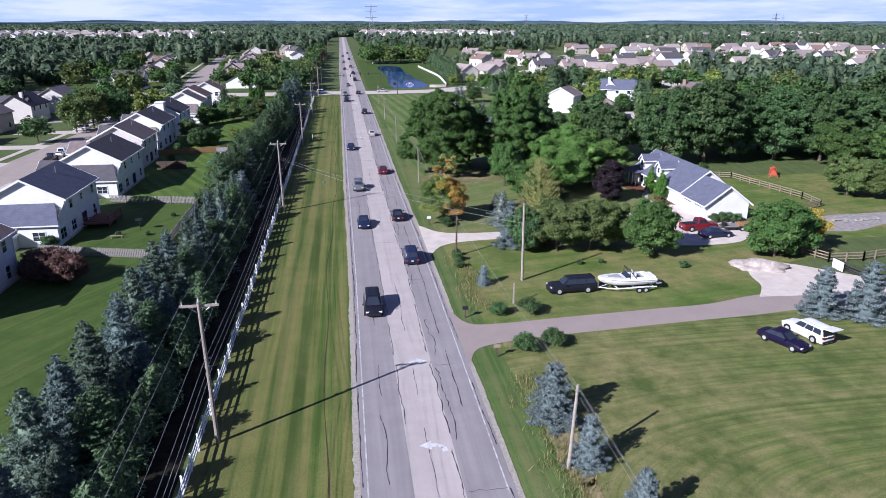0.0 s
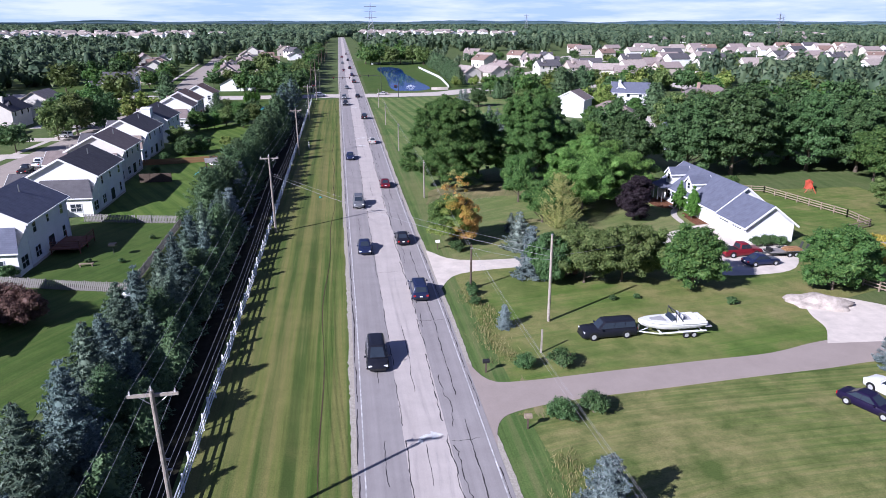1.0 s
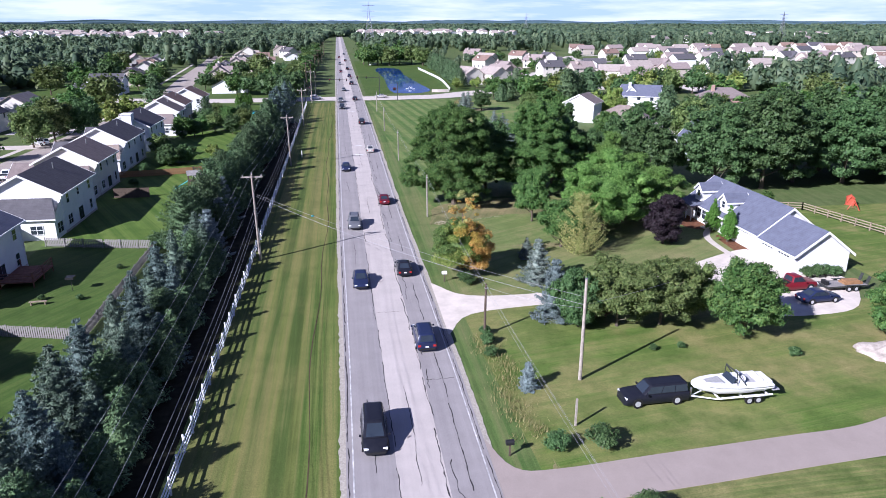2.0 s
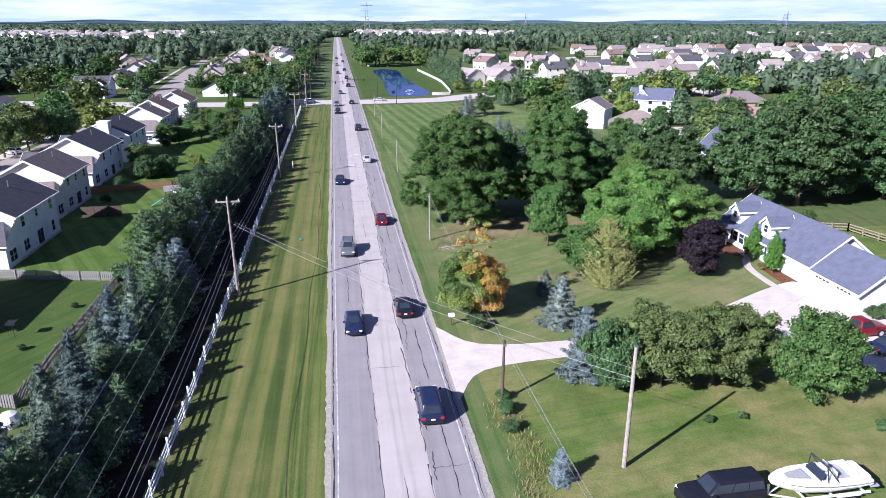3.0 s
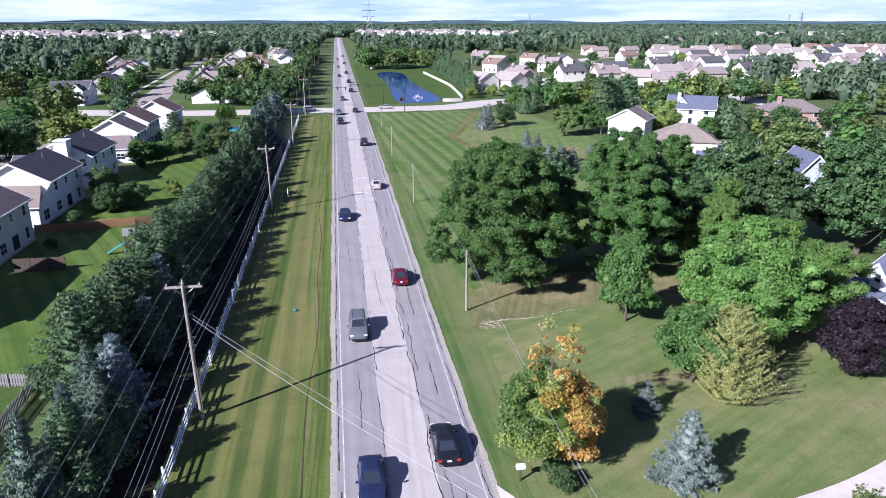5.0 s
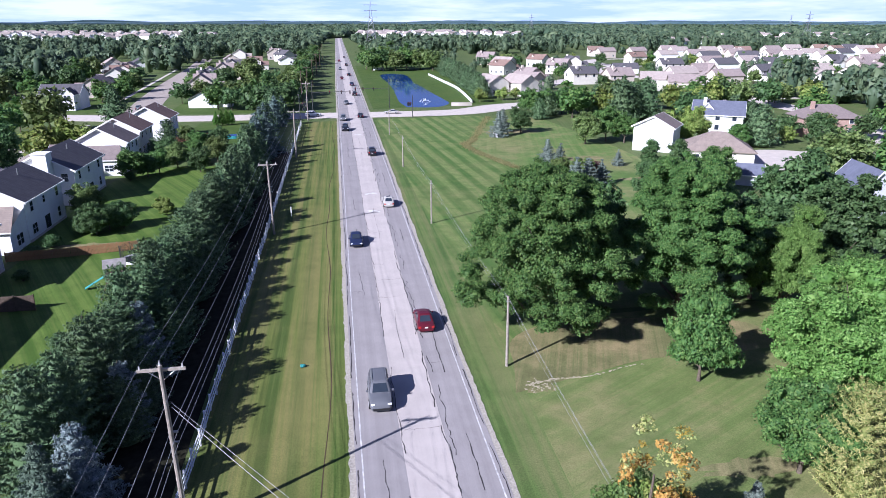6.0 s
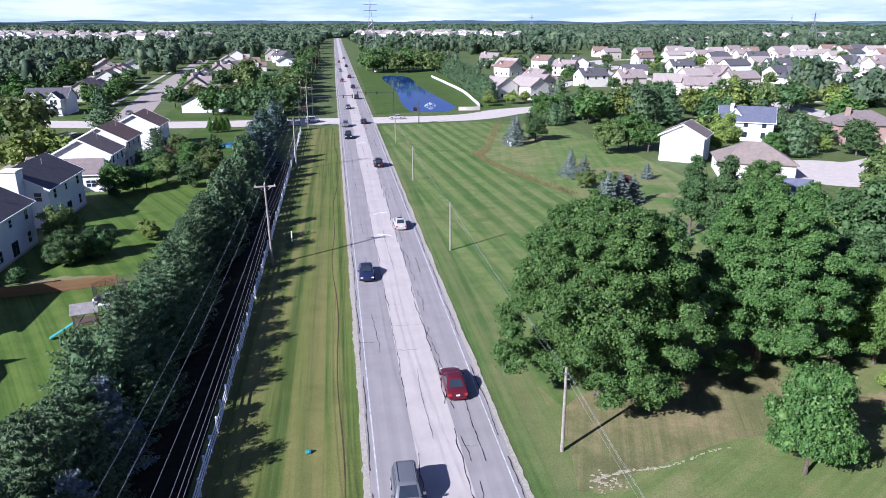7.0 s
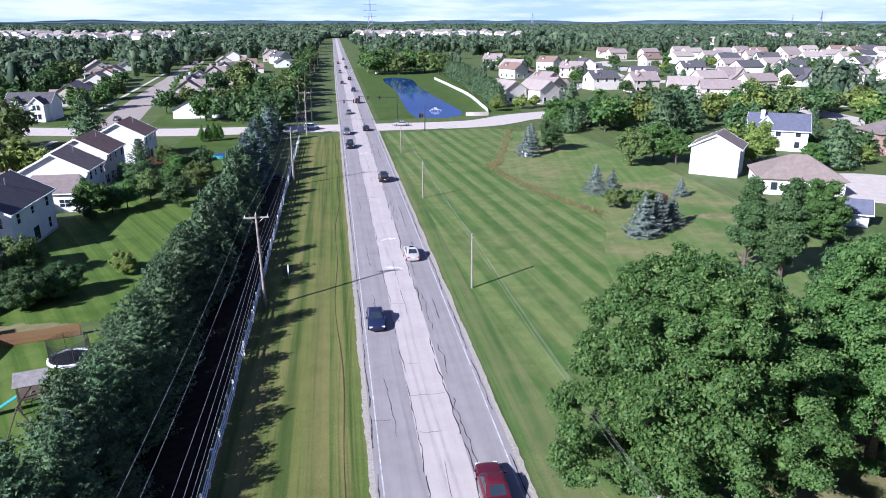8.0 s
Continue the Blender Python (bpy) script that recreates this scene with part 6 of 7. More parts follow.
def woods(name, label, spots, seed, count, size, fill, rings):
    """Many tree crowns of leafy clumps in one mesh."""
    rng = np.random.default_rng(seed)
    vs, ev, ef = [], [], []
    for x, y, r, H in spots:
        nb = 5
        bd = sphere_dirs(rng, nb, -0.7) * np.array((r * 0.55, r * 0.55, H * 0.26)) + np.array((x, y, H * 0.52))
        bd[0] = (x, y, H * 0.68)
        which = rng.integers(0, nb, count)
        d = sphere_dirs(rng, count, -0.75)
        c = bd[which] + d * np.array((r * 0.5, r * 0.5, H * 0.27)) * rng.uniform(0.85, 1.05, (count, 1))
        vs.append(leaf_faces(rng, c, d * 2.3, r * size, 0.8, 0.3, 0.85))
        v, f = lump((x, y, H * 0.5), (r * fill, r * fill, H * 0.46), rng, 0.3, *rings)
        o = len(ev)
        ev += v
        ef += [tuple(i + o for i in t) for t in f]
    ob = new(name, leaves_mesh(name, np.vstack(vs), M["leaf_far_hazed"], (ev, ef)))
    return tagged(ob, label, "woods", kind="stuff")


wr = random.Random(77)
near_spots, mid_spots, far_spots = [], [], []
for _ in range(9000):
    y = 330 + 700 * wr.random()
    x = wr.uniform(-0.75, 0.85) * (y + 60)
    if y < 480 and -140 < x < 66 or open_ground(x, y) or (66 < x < 600 and y < 700 and wr.random() < 0.8):
        continue
    if len(near_spots) < 1250:
        small = 66 < x < 600 and y < 700
        near_spots.append((x, y, wr.uniform(3.0, 4.8), wr.uniform(5.5, 9)) if small else (x, y, wr.uniform(5.5, 8.5), wr.uniform(10, 16)))
for _ in range(4300):
    y = 1000 + 900 * wr.random() ** 1.1
    x = wr.uniform(-0.72, 0.85) * y
    if not open_ground(x, y):
        mid_spots.append((x, y, wr.uniform(8, 13), wr.uniform(10, 14)))
for _ in range(3400):
    y = 1850 + 1900 * wr.random() ** 1.2
    x = wr.uniform(-0.72, 0.82) * y
    far_spots.append((x, y, wr.uniform(18, 30), wr.uniform(10, 13)))
for _ in range(240):
    x, y = wr.uniform(-330, -135), wr.uniform(150, 480)
    if not open_ground(x, y):
        near_spots.append((x, y, wr.uniform(4.5, 7), wr.uniform(10, 17)))
for _ in range(420):
    x, y = wr.uniform(150, 480), wr.uniform(90, 350)
    if not open_ground(x, y):
        near_spots.append((x, y, wr.uniform(4.5, 7), wr.uniform(10, 16)))
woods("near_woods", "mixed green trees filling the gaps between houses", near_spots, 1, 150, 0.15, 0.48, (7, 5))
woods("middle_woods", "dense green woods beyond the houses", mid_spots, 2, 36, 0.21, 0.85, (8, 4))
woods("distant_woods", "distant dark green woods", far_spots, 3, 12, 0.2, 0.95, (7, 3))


# ---- vehicles ----
def wheel(parent, x, y, r, w):
    t = part("tyre", Geo().tube((x - w / 2, y, r), (x + w / 2, y, r), r, r, 16), M["tyre"], parent)
    s = 1 if x > 0 else -1
    part("rim", Geo().tube((x + s * w * 0.4, y, r), (x + s * (w / 2 + 0.012), y, r), r * 0.64, r * 0.6, 12), M["rim"], t)


def rounded(geo, name, material, width):
    """A mesh of geo with its edges rounded off."""
    me = geo.mesh(name, material)
    bm = bmesh.new()
    bm.from_mesh(me)
    bmesh.ops.recalc_face_normals(bm, faces=bm.faces)
    sharp = [e for e in bm.edges if len(e.link_faces) == 2 and e.calc_face_angle() > 0.25]
    bmesh.ops.bevel(bm, geom=sharp, offset=width, segments=2, affect="EDGES", clamp_overlap=True)
    for f in bm.faces:
        f.smooth = True
    bm.to_mesh(me)
    bm.free()
    me.set_sharp_from_angle(angle=radians(38))
    return me


def car(label, colour, kind="sedan", m=None, tailgate=False):
    """Front towards +y. Kinds: sedan, suv, van, pickup."""
    L, W, H, wr_ = {"sedan": (4.8, 1.8, 1.44, 0.33), "suv": (4.85, 1.9, 1.74, 0.38), "van": (5.1, 1.98, 1.78, 0.35), "pickup": (5.6, 1.96, 1.82, 0.4)}[kind]
    t = thing("car" if kind == "sedan" else kind, label, {"sedan": "car", "suv": "suv", "van": "van", "pickup": "truck"}[kind], "vehicles", m)
    w = W / 2
    belt = {"sedan": 0.9, "suv": 1.06, "van": 1.04, "pickup": 1.1}[kind]
    # stations along the body: place, width, height of the top
    st = {"sedan": [(-0.5, 0.7, 0.62), (-0.492, 0.84, 0.8), (-0.46, 0.94, 0.89), (-0.36, 0.98, 0.91), (-0.1, 1.0, 0.9), (0.2, 1.0, 0.89), (0.34, 0.98, 0.83), (0.43, 0.94, 0.75), (0.475, 0.84, 0.67), (0.5, 0.62, 0.52)],
          "suv": [(-0.5, 0.78, 0.76), (-0.494, 0.88, 0.98), (-0.46, 0.96, 1.05), (-0.3, 1.0, 1.06), (0.0, 1.0, 1.06), (0.22, 1.0, 1.05), (0.36, 0.98, 1.0), (0.44, 0.93, 0.93), (0.48, 0.85, 0.82), (0.5, 0.68, 0.6)],
          "van": [(-0.5, 0.82, 0.76), (-0.494, 0.9, 0.98), (-0.46, 0.97, 1.03), (-0.3, 1.0, 1.04), (0.0, 1.0, 1.04), (0.26, 1.0, 1.02), (0.38, 0.96, 0.92), (0.45, 0.89, 0.8), (0.485, 0.78, 0.68), (0.5, 0.6, 0.54)],
          "pickup": [(-0.5, 0.9, 0.98), (-0.495, 0.95, 1.07), (-0.46, 0.98, 1.1), (-0.2, 1.0, 1.1), (0.0, 1.0, 1.1), (0.22, 1.0, 1.1), (0.38, 0.98, 1.05), (0.455, 0.94, 0.99), (0.485, 0.87, 0.9), (0.5, 0.76, 0.66)]}[kind]
    rings = []
    for fy, fw, zt in st:
        y, a = fy * L, w * fw
        rings.append([(-a * 0.86, y, 0.22), (-a * 0.97, y, 0.36), (-a, y, zt * 0.62), (-a * 0.97, y, zt * 0.84), (-a * 0.9, y, zt - 0.035), (-a * 0.68, y, zt), (0, y, zt + 0.015),
                      (a * 0.68, y, zt), (a * 0.9, y, zt - 0.035), (a * 0.97, y, zt * 0.84), (a, y, zt * 0.62), (a * 0.97, y, 0.36), (a * 0.86, y, 0.22)])
    part("body", rounded(Geo().loft(rings), "body", CAR[colour], 0.03), None, t)
    b0, b1, t0, t1 = {"sedan": (-0.36, 0.22, -0.2, 0.05), "suv": (-0.475, 0.22, -0.43, 0.1), "van": (-0.48, 0.32, -0.44, 0.13), "pickup": (-0.12, 0.24, -0.09, 0.12)}[kind]
    if tailgate == "cap":
        b0, t0 = -0.485, -0.465

    def ring(y0, y1, hw, z, bow, cut):
        """An eight-cornered outline of the cabin; bow: how far its front bulges."""
        return [(-hw, y0 + cut * 0.6, z), (-hw + cut, y0, z), (hw - cut, y0, z), (hw, y0 + cut * 0.6, z), (hw, y1 - bow, z), (hw - cut, y1 - bow * 0.2, z), (-hw + cut, y1 - bow * 0.2, z), (-hw, y1 - bow, z)]

    B, T = ring(b0 * L, b1 * L, w * 0.9, belt - 0.03, 0.22, 0.16), ring(t0 * L, t1 * L, w * 0.73, H - 0.09, 0.12, 0.14)
    C, D = ring(t0 * L + 0.07, t1 * L - 0.09, w * 0.66, H - 0.02, 0.1, 0.14), ring(t0 * L + 0.3, t1 * L - 0.3, w * 0.45, H, 0.1, 0.14)
    part("cabin", rounded(Geo().loft([B, T, C, D]), "cabin", CAR[colour], 0.02), None, t)
    lerp = lambda p, q, s: tuple(u + (v - u) * s for u, v in zip(p, q))

    def pane(a, b, c, d, name, sx=0.93):
        """Glass set a little proud of the cabin between four of its corners."""
        q = [Vector(p) for p in (a, b, c, d)]
        mid = sum(q, Vector()) / 4
        q = [mid + (p - mid) * sx for p in q]
        nrm = (q[1] - q[0]).cross(q[3] - q[0]).normalized()
        if nrm.dot(mid - Vector((0, 0, 1.0))) < 0:
            nrm = -nrm
        part(name, Geo().plate([p + nrm * 0.014 for p in q], 0.01), M["glass"], t)

    pane(lerp(B[6], T[6], 0.06), lerp(B[5], T[5], 0.06), T[5], T[6], "windscreen")
    pane(lerp(B[1], T[1], 0.1), lerp(B[2], T[2], 0.1), T[2], T[1], "rear_window", 0.9)
    cuts = (0.0, 0.47, 1.0) if kind in ("sedan", "pickup") and tailgate != "cap" else (0.0, 0.32, 0.64, 1.0)
    for i, j in ((0, 7), (3, 4)):
        lo = [lerp(lerp(B[i], B[j], c0), lerp(T[i], T[j], c0), 0.1) for c0 in cuts]
        hi = [lerp(lerp(B[i], B[j], c0), lerp(T[i], T[j], c0), 0.95) for c0 in cuts]
        for n in range(len(cuts) - 1):
            pane(lo[n], lo[n + 1], hi[n + 1], hi[n], "side_window", 0.94)
    lamp_z = {"sedan": 0.6, "suv": 0.76, "van": 0.66, "pickup": 0.84}[kind]
    for s in (-1, 1):
        part("headlight", Geo().box(min(s * w * 0.52, s * w * 0.86), L * 0.462, lamp_z - 0.07, max(s * w * 0.52, s * w * 0.86), L * 0.487, lamp_z + 0.07), M["lamp_white"], t)
        part("tail_light", Geo().box(min(s * w * 0.58, s * w * 0.87), -L * 0.501, lamp_z - 0.04, max(s * w * 0.58, s * w * 0.87), -L * 0.482, lamp_z + 0.16), M["lamp_red"], t)
        part("door_mirror", Geo().box(min(s * w, s * (w + 0.17)), b1 * L - 0.42, belt - 0.02, max(s * w, s * (w + 0.17)), b1 * L - 0.3, belt + 0.12), CAR[colour], t)
        for fy in (-0.3, 0.31):
            wheel(t, s * (w - 0.1), fy * L, wr_, 0.24)
            arch = [(s * (w + 0.006), fy * L + (wr_ + 0.06) * math.cos(a), wr_ + (wr_ + 0.06) * math.sin(a)) for a in np.linspace(0, math.pi, 9)]
            part("wheel_arch", Geo().plate(arch[::s], 0.02), M["black"], t)
    part("bumper", Geo().box(-w * 0.7, L * 0.485, 0.28, w * 0.7, L * 0.506, 0.46), M["black"], t)
    part("bumper", Geo().box(-w * 0.78, -L * 0.506, 0.28, w * 0.78, -L * 0.485, 0.48), CAR[colour] if kind == "sedan" else M["black"], t)
    part("number_plate", Geo().box(-0.16, -L * 0.512, 0.58, 0.16, -L * 0.504, 0.7), M["trim"], t, "white number plate")
    if colour == "silver":
        part("sunroof", Geo().box(-w * 0.4, -L * 0.02, H - 0.01, w * 0.4, L * 0.015 - 0.12, H + 0.012).box(-w * 0.4, -L * 0.1, H - 0.01, w * 0.4, -L * 0.02, H + 0.012), M["glass"], t)
    if kind == "pickup" and tailgate != "cap":
        part("cargo_bed", Geo().box(-w * 0.76, -L * 0.475, 1.09, w * 0.76, -L * 0.135, 1.122), M["black"], t, "dark cargo bed")
    if kind == "suv":
        for s in (-1, 1):
            part("roof_rail", Geo().tube((s * w * 0.6, -L * 0.38, H + 0.02), (s * w * 0.6, L * 0.04, H + 0.02), 0.025), M["metal"], t)
    if tailgate == "open":
        part("tailgate", Geo().plate([(-w * 0.7, -L * 0.43, H - 0.03), (w * 0.7, -L * 0.43, H - 0.03), (w * 0.78, -L * 0.43 - 1.15, H + 0.12), (-w * 0.78, -L * 0.43 - 1.15, H + 0.12)], 0.07), CAR[colour], t, "raised tailgate")
        part("boot_opening", Geo().plate([(-w * 0.72, -L * 0.508, 0.7), (w * 0.72, -L * 0.508, 0.7), (w * 0.66, -L * 0.45, H - 0.12), (-w * 0.66, -L * 0.45, H - 0.12)], 0.04), M["black"], t, "dark open boot")
    return t


SOUTH, NORTH = 180, 0
for label, colour, kind, x, y, turn in [
        ("black people carrier driving on the grey lane", "black", "van", 2.1, 68.8, SOUTH), ("dark blue people carrier driving on the road", "navy", "van", 7.7, 84.5, NORTH),
        ("black saloon with dark windows on the road", "black", "sedan", 7.5, 104.5, NORTH), ("dark blue saloon on the asphalt lane", "navy", "sedan", 2.1, 101.0, SOUTH),
        ("dark grey hatchback on the asphalt lane", "grey", "suv", 1.9, 125.0, SOUTH), ("dark red saloon on the asphalt lane", "maroon", "sedan", 7.2, 139.0, NORTH),
        ("gold-silver saloon on the grey lane", "silver", "sedan", 7.0, 187.5, NORTH), ("black suv on the far lane", "black", "suv", 6.5, 233.5, NORTH), ("dark blue saloon on the far lane", "navy", "sedan", 1.1, 167, SOUTH), ("black car waiting near the junction", "black", "suv", 0.9, 271, SOUTH),
        ("dark car at the junction", "grey", "suv", 0.5, 292, SOUTH), ("black car entering the junction", "black", "sedan", 6.0, 298, NORTH), ("dark car beyond the junction", "grey", "sedan", 2.0, 335, SOUTH),
        ("black car far up the road", "black", "suv", 5.8, 366, NORTH), ("dark car far up the road", "navy", "suv", 5.6, 411, NORTH), ("dark red car far up the road", "maroon", "sedan", 1.2, 448, SOUTH), ("black car far along the road", "black", "suv", 5.2, 470, NORTH), ("grey car far along the road", "grey", "suv", 0.8, 520, SOUTH), ("black van far along the road", "black", "suv", 5.0, 560, NORTH), ("red car far along the road", "red", "sedan", 0.5, 610, SOUTH), ("dark car at the road's end", "grey", "suv", 4.6, 660, NORTH)]:
    car(label, colour, kind, pose(x, y, 0.062, 0, 0, turn))
car("silver saloon waiting on the cross street", "silver", "sedan", pose(16.5, 305.5, 0.052, 0, 0, 88))
car("pale car waiting on the cross street", "white", "suv", pose(-9, 302.5, 0.052, 0, 0, -88))
car("dark purple saloon parked on the dry lawn", "purple", "sedan", pose(41.0, 54.8, 0.026, 0, 0, -157))
car("white suv with raised tailgate parked on grass", "white", "suv", pose(44.4, 56.2, 0.026, 0, 0, 15), "open")
car("black pickup with canopy towing a boat", "black", "pickup", pose(25.0, 70.9, 0.032, 0, 0, 92), "cap")
car("dark red pickup parked on the gravel", "red", "pickup", pose(51.6, 92.0, 0.048, 0, 0, -86))
car("dark blue saloon parked on the gravel", "navy", "sedan", pose(52.3, 88.3, 0.048, 0, 0, -86))
car("dark pickup parked on the side street", "black", "pickup", pose(-64.8, 161, 0.046, 0, 0, 5))
car("white pickup parked on the side street", "white", "pickup", pose(-65, 168, 0.046, 0, 0, 5))
car("dark car on the side street", "grey", "sedan", pose(-69.5, 330, 0.046, 0, 0, 5))
car("white van parked on a drive", "white", "suv", pose(-74.0, 208, 0.046, 0, 0, 60))
car("dark car parked at the turning circle", "navy", "sedan", pose(121, 221, 0.05, 0, 0, 70))

# the boat on its trailer
boat = thing("boat", "white open motorboat with a wakeboard tower", "boat", m=pose(31.6, 70.4, 0.0, 0, 0, 91))
rings = []
for y, w, keel, deck_z in [(-3.1, 1.08, 0.75, 1.6), (-2.0, 1.18, 0.66, 1.62), (0.0, 1.2, 0.62, 1.68), (1.6, 1.05, 0.7, 1.76), (2.7, 0.7, 0.95, 1.84), (3.4, 0.3, 1.3, 1.9), (3.7, 0.05, 1.65, 1.92)]:
    rings.append([(0, y, keel), (w * 0.75, y, keel + 0.28), (w, y, deck_z - 0.3), (w * 0.97, y, deck_z), (-w * 0.97, y, deck_z), (-w, y, deck_z - 0.3), (-w * 0.75, y, keel + 0.28)])
part("hull", rounded(Geo().loft(rings), "hull", M["gelcoat"], 0.05), None, boat)
part("rub_rail", Geo().loft([[(sx * (w + 0.015), y, z) for sx, z in ((1, dz - 0.2), (1, dz - 0.14), (-1, dz - 0.14), (-1, dz - 0.2))] for y, w, dz in ((-3.1, 1.06, 1.6), (-2.0, 1.17, 1.62), (0.0, 1.19, 1.68), (1.6, 1.03, 1.76), (2.7, 0.68, 1.84))]), M["metal"], boat)
part("coaming", Geo().box(-0.98, -2.4, 1.62, -0.8, 0.5, 1.82).box(0.8, -2.4, 1.62, 0.98, 0.5, 1.82), M["gelcoat"], boat)
part("cockpit", Geo().slab([(-0.8, -2.3), (0.8, -2.3), (0.8, 0.4), (-0.8, 0.4)], 1.66, 1.7), M["cockpit"], boat, "pale grey cockpit floor")
for x, y in ((-0.45, -0.3), (0.45, -0.3)):
    part("seat", rounded(Geo().box(x - 0.28, y - 0.25, 1.7, x + 0.28, y + 0.3, 1.95).box(x - 0.28, y - 0.36, 1.7, x + 0.28, y - 0.26, 2.25), "seat", M["vinyl"], 0.04), None, boat)
part("bench_seat", rounded(Geo().box(-0.78, -2.25, 1.7, 0.78, -1.7, 1.95), "bench_seat", M["vinyl"], 0.05), None, boat)
part("bow_seating", Geo().slab([(-0.55, 1.1), (0.55, 1.1), (0.25, 2.5), (-0.25, 2.5)], 1.78, 1.85), M["cockpit"], boat)
part("windscreen", Geo().plate([(-0.9, 0.5, 1.72), (0.9, 0.5, 1.72), (0.7, 0.15, 2.12), (-0.7, 0.15, 2.12)], 0.03), M["glass"], boat)
part("steering_wheel", Geo().tube((0.45, 0.2, 2.0), (0.45, 0.24, 2.03), 0.17, 0.17, 10), M["black"], boat)
tw = Geo()
for s in (-1, 1):
    tw.tube((s * 1.0, -0.6, 1.68), (s * 0.8, 0.25, 2.75), 0.05).tube((s * 1.0, 0.15, 1.7), (s * 0.8, 0.25, 2.75), 0.04)
tw.tube((-0.8, 0.25, 2.75), (0.8, 0.25, 2.75), 0.06)
part("tower", tw, M["metal_dark"], boat, "dark wakeboard tower")
part("swim_platform", Geo().box(-0.95, -3.7, 0.95, 0.95, -3.08, 1.05), M["cockpit"], boat)
part("engine_cover", rounded(Geo().box(-0.85, -3.05, 1.58, 0.85, -2.35, 1.8), "engine_cover", M["vinyl"], 0.06), None, boat)
trailer = thing("boat_trailer", "white two-axle boat trailer", "trailer", m=pose(31.6, 70.4, 0.0, 0, 0, 91))
fr_ = Geo()
for s in (-1, 1):
    fr_.box(s * 0.85 - 0.06, -3.2, 0.5, s * 0.85 + 0.06, 1.8, 0.62)
    fr_.tube((s * 0.85, 1.8, 0.56), (0, 3.6, 0.55), 0.06)
for y in (-2.8, -0.5, 1.5):
    fr_.box(-0.9, y - 0.05, 0.5, 0.9, y + 0.05, 0.6)
fr_.tube((0, 3.5, 0.55), (0, 4.6, 0.5), 0.06)
part("chassis", fr_, M["vinyl"], trailer)
for s in (-1, 1):
    part("fender", Geo().box(s * 1.1 - 0.14, -2.2, 0.68, s * 1.1 + 0.14, -0.5, 0.74), M["vinyl"], trailer)
    for y in (-1.75, -0.95):
        wheel(trailer, s * 1.1, y, 0.33, 0.22)
part("winch_post", Geo().box(-0.06, 3.55, 0.5, 0.06, 3.67, 1.3), M["metal"], trailer)

# flatbed trailer beside the garage
ut = thing("utility_trailer", "long two-axle flatbed trailer with grey plank deck", "trailer", m=pose(57.6, 91.4, 0.05, 0, 0, 90))
part("deck_frame", Geo().box(-1.02, -2.6, 0.46, -0.94, 2.6, 0.62).box(0.94, -2.6, 0.46, 1.02, 2.6, 0.62).box(-0.94, -2.6, 0.46, 0.94, -2.52, 0.62).box(-0.94, 2.52, 0.46, 0.94, 2.6, 0.62).box(-0.94, -0.1, 0.46, 0.94, 0.1, 0.55), M["metal_dark"], ut)
plank_me = Geo().box(-0.93, -0.12, 0, 0.93, 0.12, 0.05).mesh("plank", M["wood_grey"])
for i in range(20):
    part("plank", plank_me, None, ut).matrix_basis = pose(0, -2.39 + i * 0.2515, 0.565 + rnd.uniform(0, 0.008))
for s in (-1, 1):
    part("fender", Geo().box(s * 1.16 - 0.13, -1.35, 0.7, s * 1.16 + 0.13, 0.55, 0.75), M["metal_dark"], ut)
    part("ramp", Geo().plate([(s * 0.6 - 0.22, -2.62, 0.6), (s * 0.6 + 0.22, -2.62, 0.6), (s * 0.6 + 0.22, -2.9, 1.5), (s * 0.6 - 0.22, -2.9, 1.5)], 0.05), M["metal_dark"], ut)
    for y in (-0.85, 0.05):
        wheel(ut, s * 1.16, y, 0.33, 0.2)
part("load", Geo().box(-0.62, -2.1, 0.63, 0.5, 0.2, 0.86).box(-0.5, -1.8, 0.86, 0.42, 0.0, 1.02), M["wood_brown"], ut, "brown timber load")
part("tow_bar", Geo().tube((-0.7, 2.55, 0.54), (0, 4.0, 0.5), 0.05).tube((0.7, 2.55, 0.54), (0, 4.0, 0.5), 0.05), M["metal_dark"], ut)
part("toolbox", Geo().box(-0.45, 2.1, 0.63, 0.45, 2.5, 1.1), M["black"], ut, "black steel toolbox")

# ---- fences ----
fence = thing("ranch_fence", "long white vinyl three-rail fence", "fence", m=pose(-11.75, 0, 0))
step = 2.44
posts = int((288 - 8) / step)
post_me = Geo().box(-0.065, -0.065, -0.05, 0.065, 0.065, 1.45).add([(-0.08, -0.08, 1.45), (0.08, -0.08, 1.45), (0.08, 0.08, 1.45), (-0.08, 0.08, 1.45), (0, 0, 1.53)], [(0, 1, 4), (1, 2, 4), (2, 3, 4), (3, 0, 4), (3, 2, 1, 0)]).mesh("post", M["vinyl"])
rail_me = Geo().box(-0.025, -step, -0.075, 0.025, step, 0.075).mesh("rail", M["vinyl"])
fx = lambda y: 0.25 * math.sin(y * 0.013) + 0.06 * math.sin(y * 0.9)
for i in range(posts):
    y = 8 + i * step
    p = part("post", post_me, None, fence)
    p.matrix_basis = pose(fx(y), y, 0, rnd.uniform(-1, 1), rnd.uniform(-1.5, 1.5), 0)
    if i % 2 == 1 and i < posts - 1:
        a = math.degrees(math.atan2(fx(y + step) - fx(y - step), 2 * step))
        for z in (0.45, 0.86, 1.27):
            r = part("rail", rail_me, None, fence)
            r.matrix_basis = pose((fx(y + step) + fx(y - step)) / 2 + 0.07, y, z, rnd.uniform(-0.3, 0.3), 0, -a)


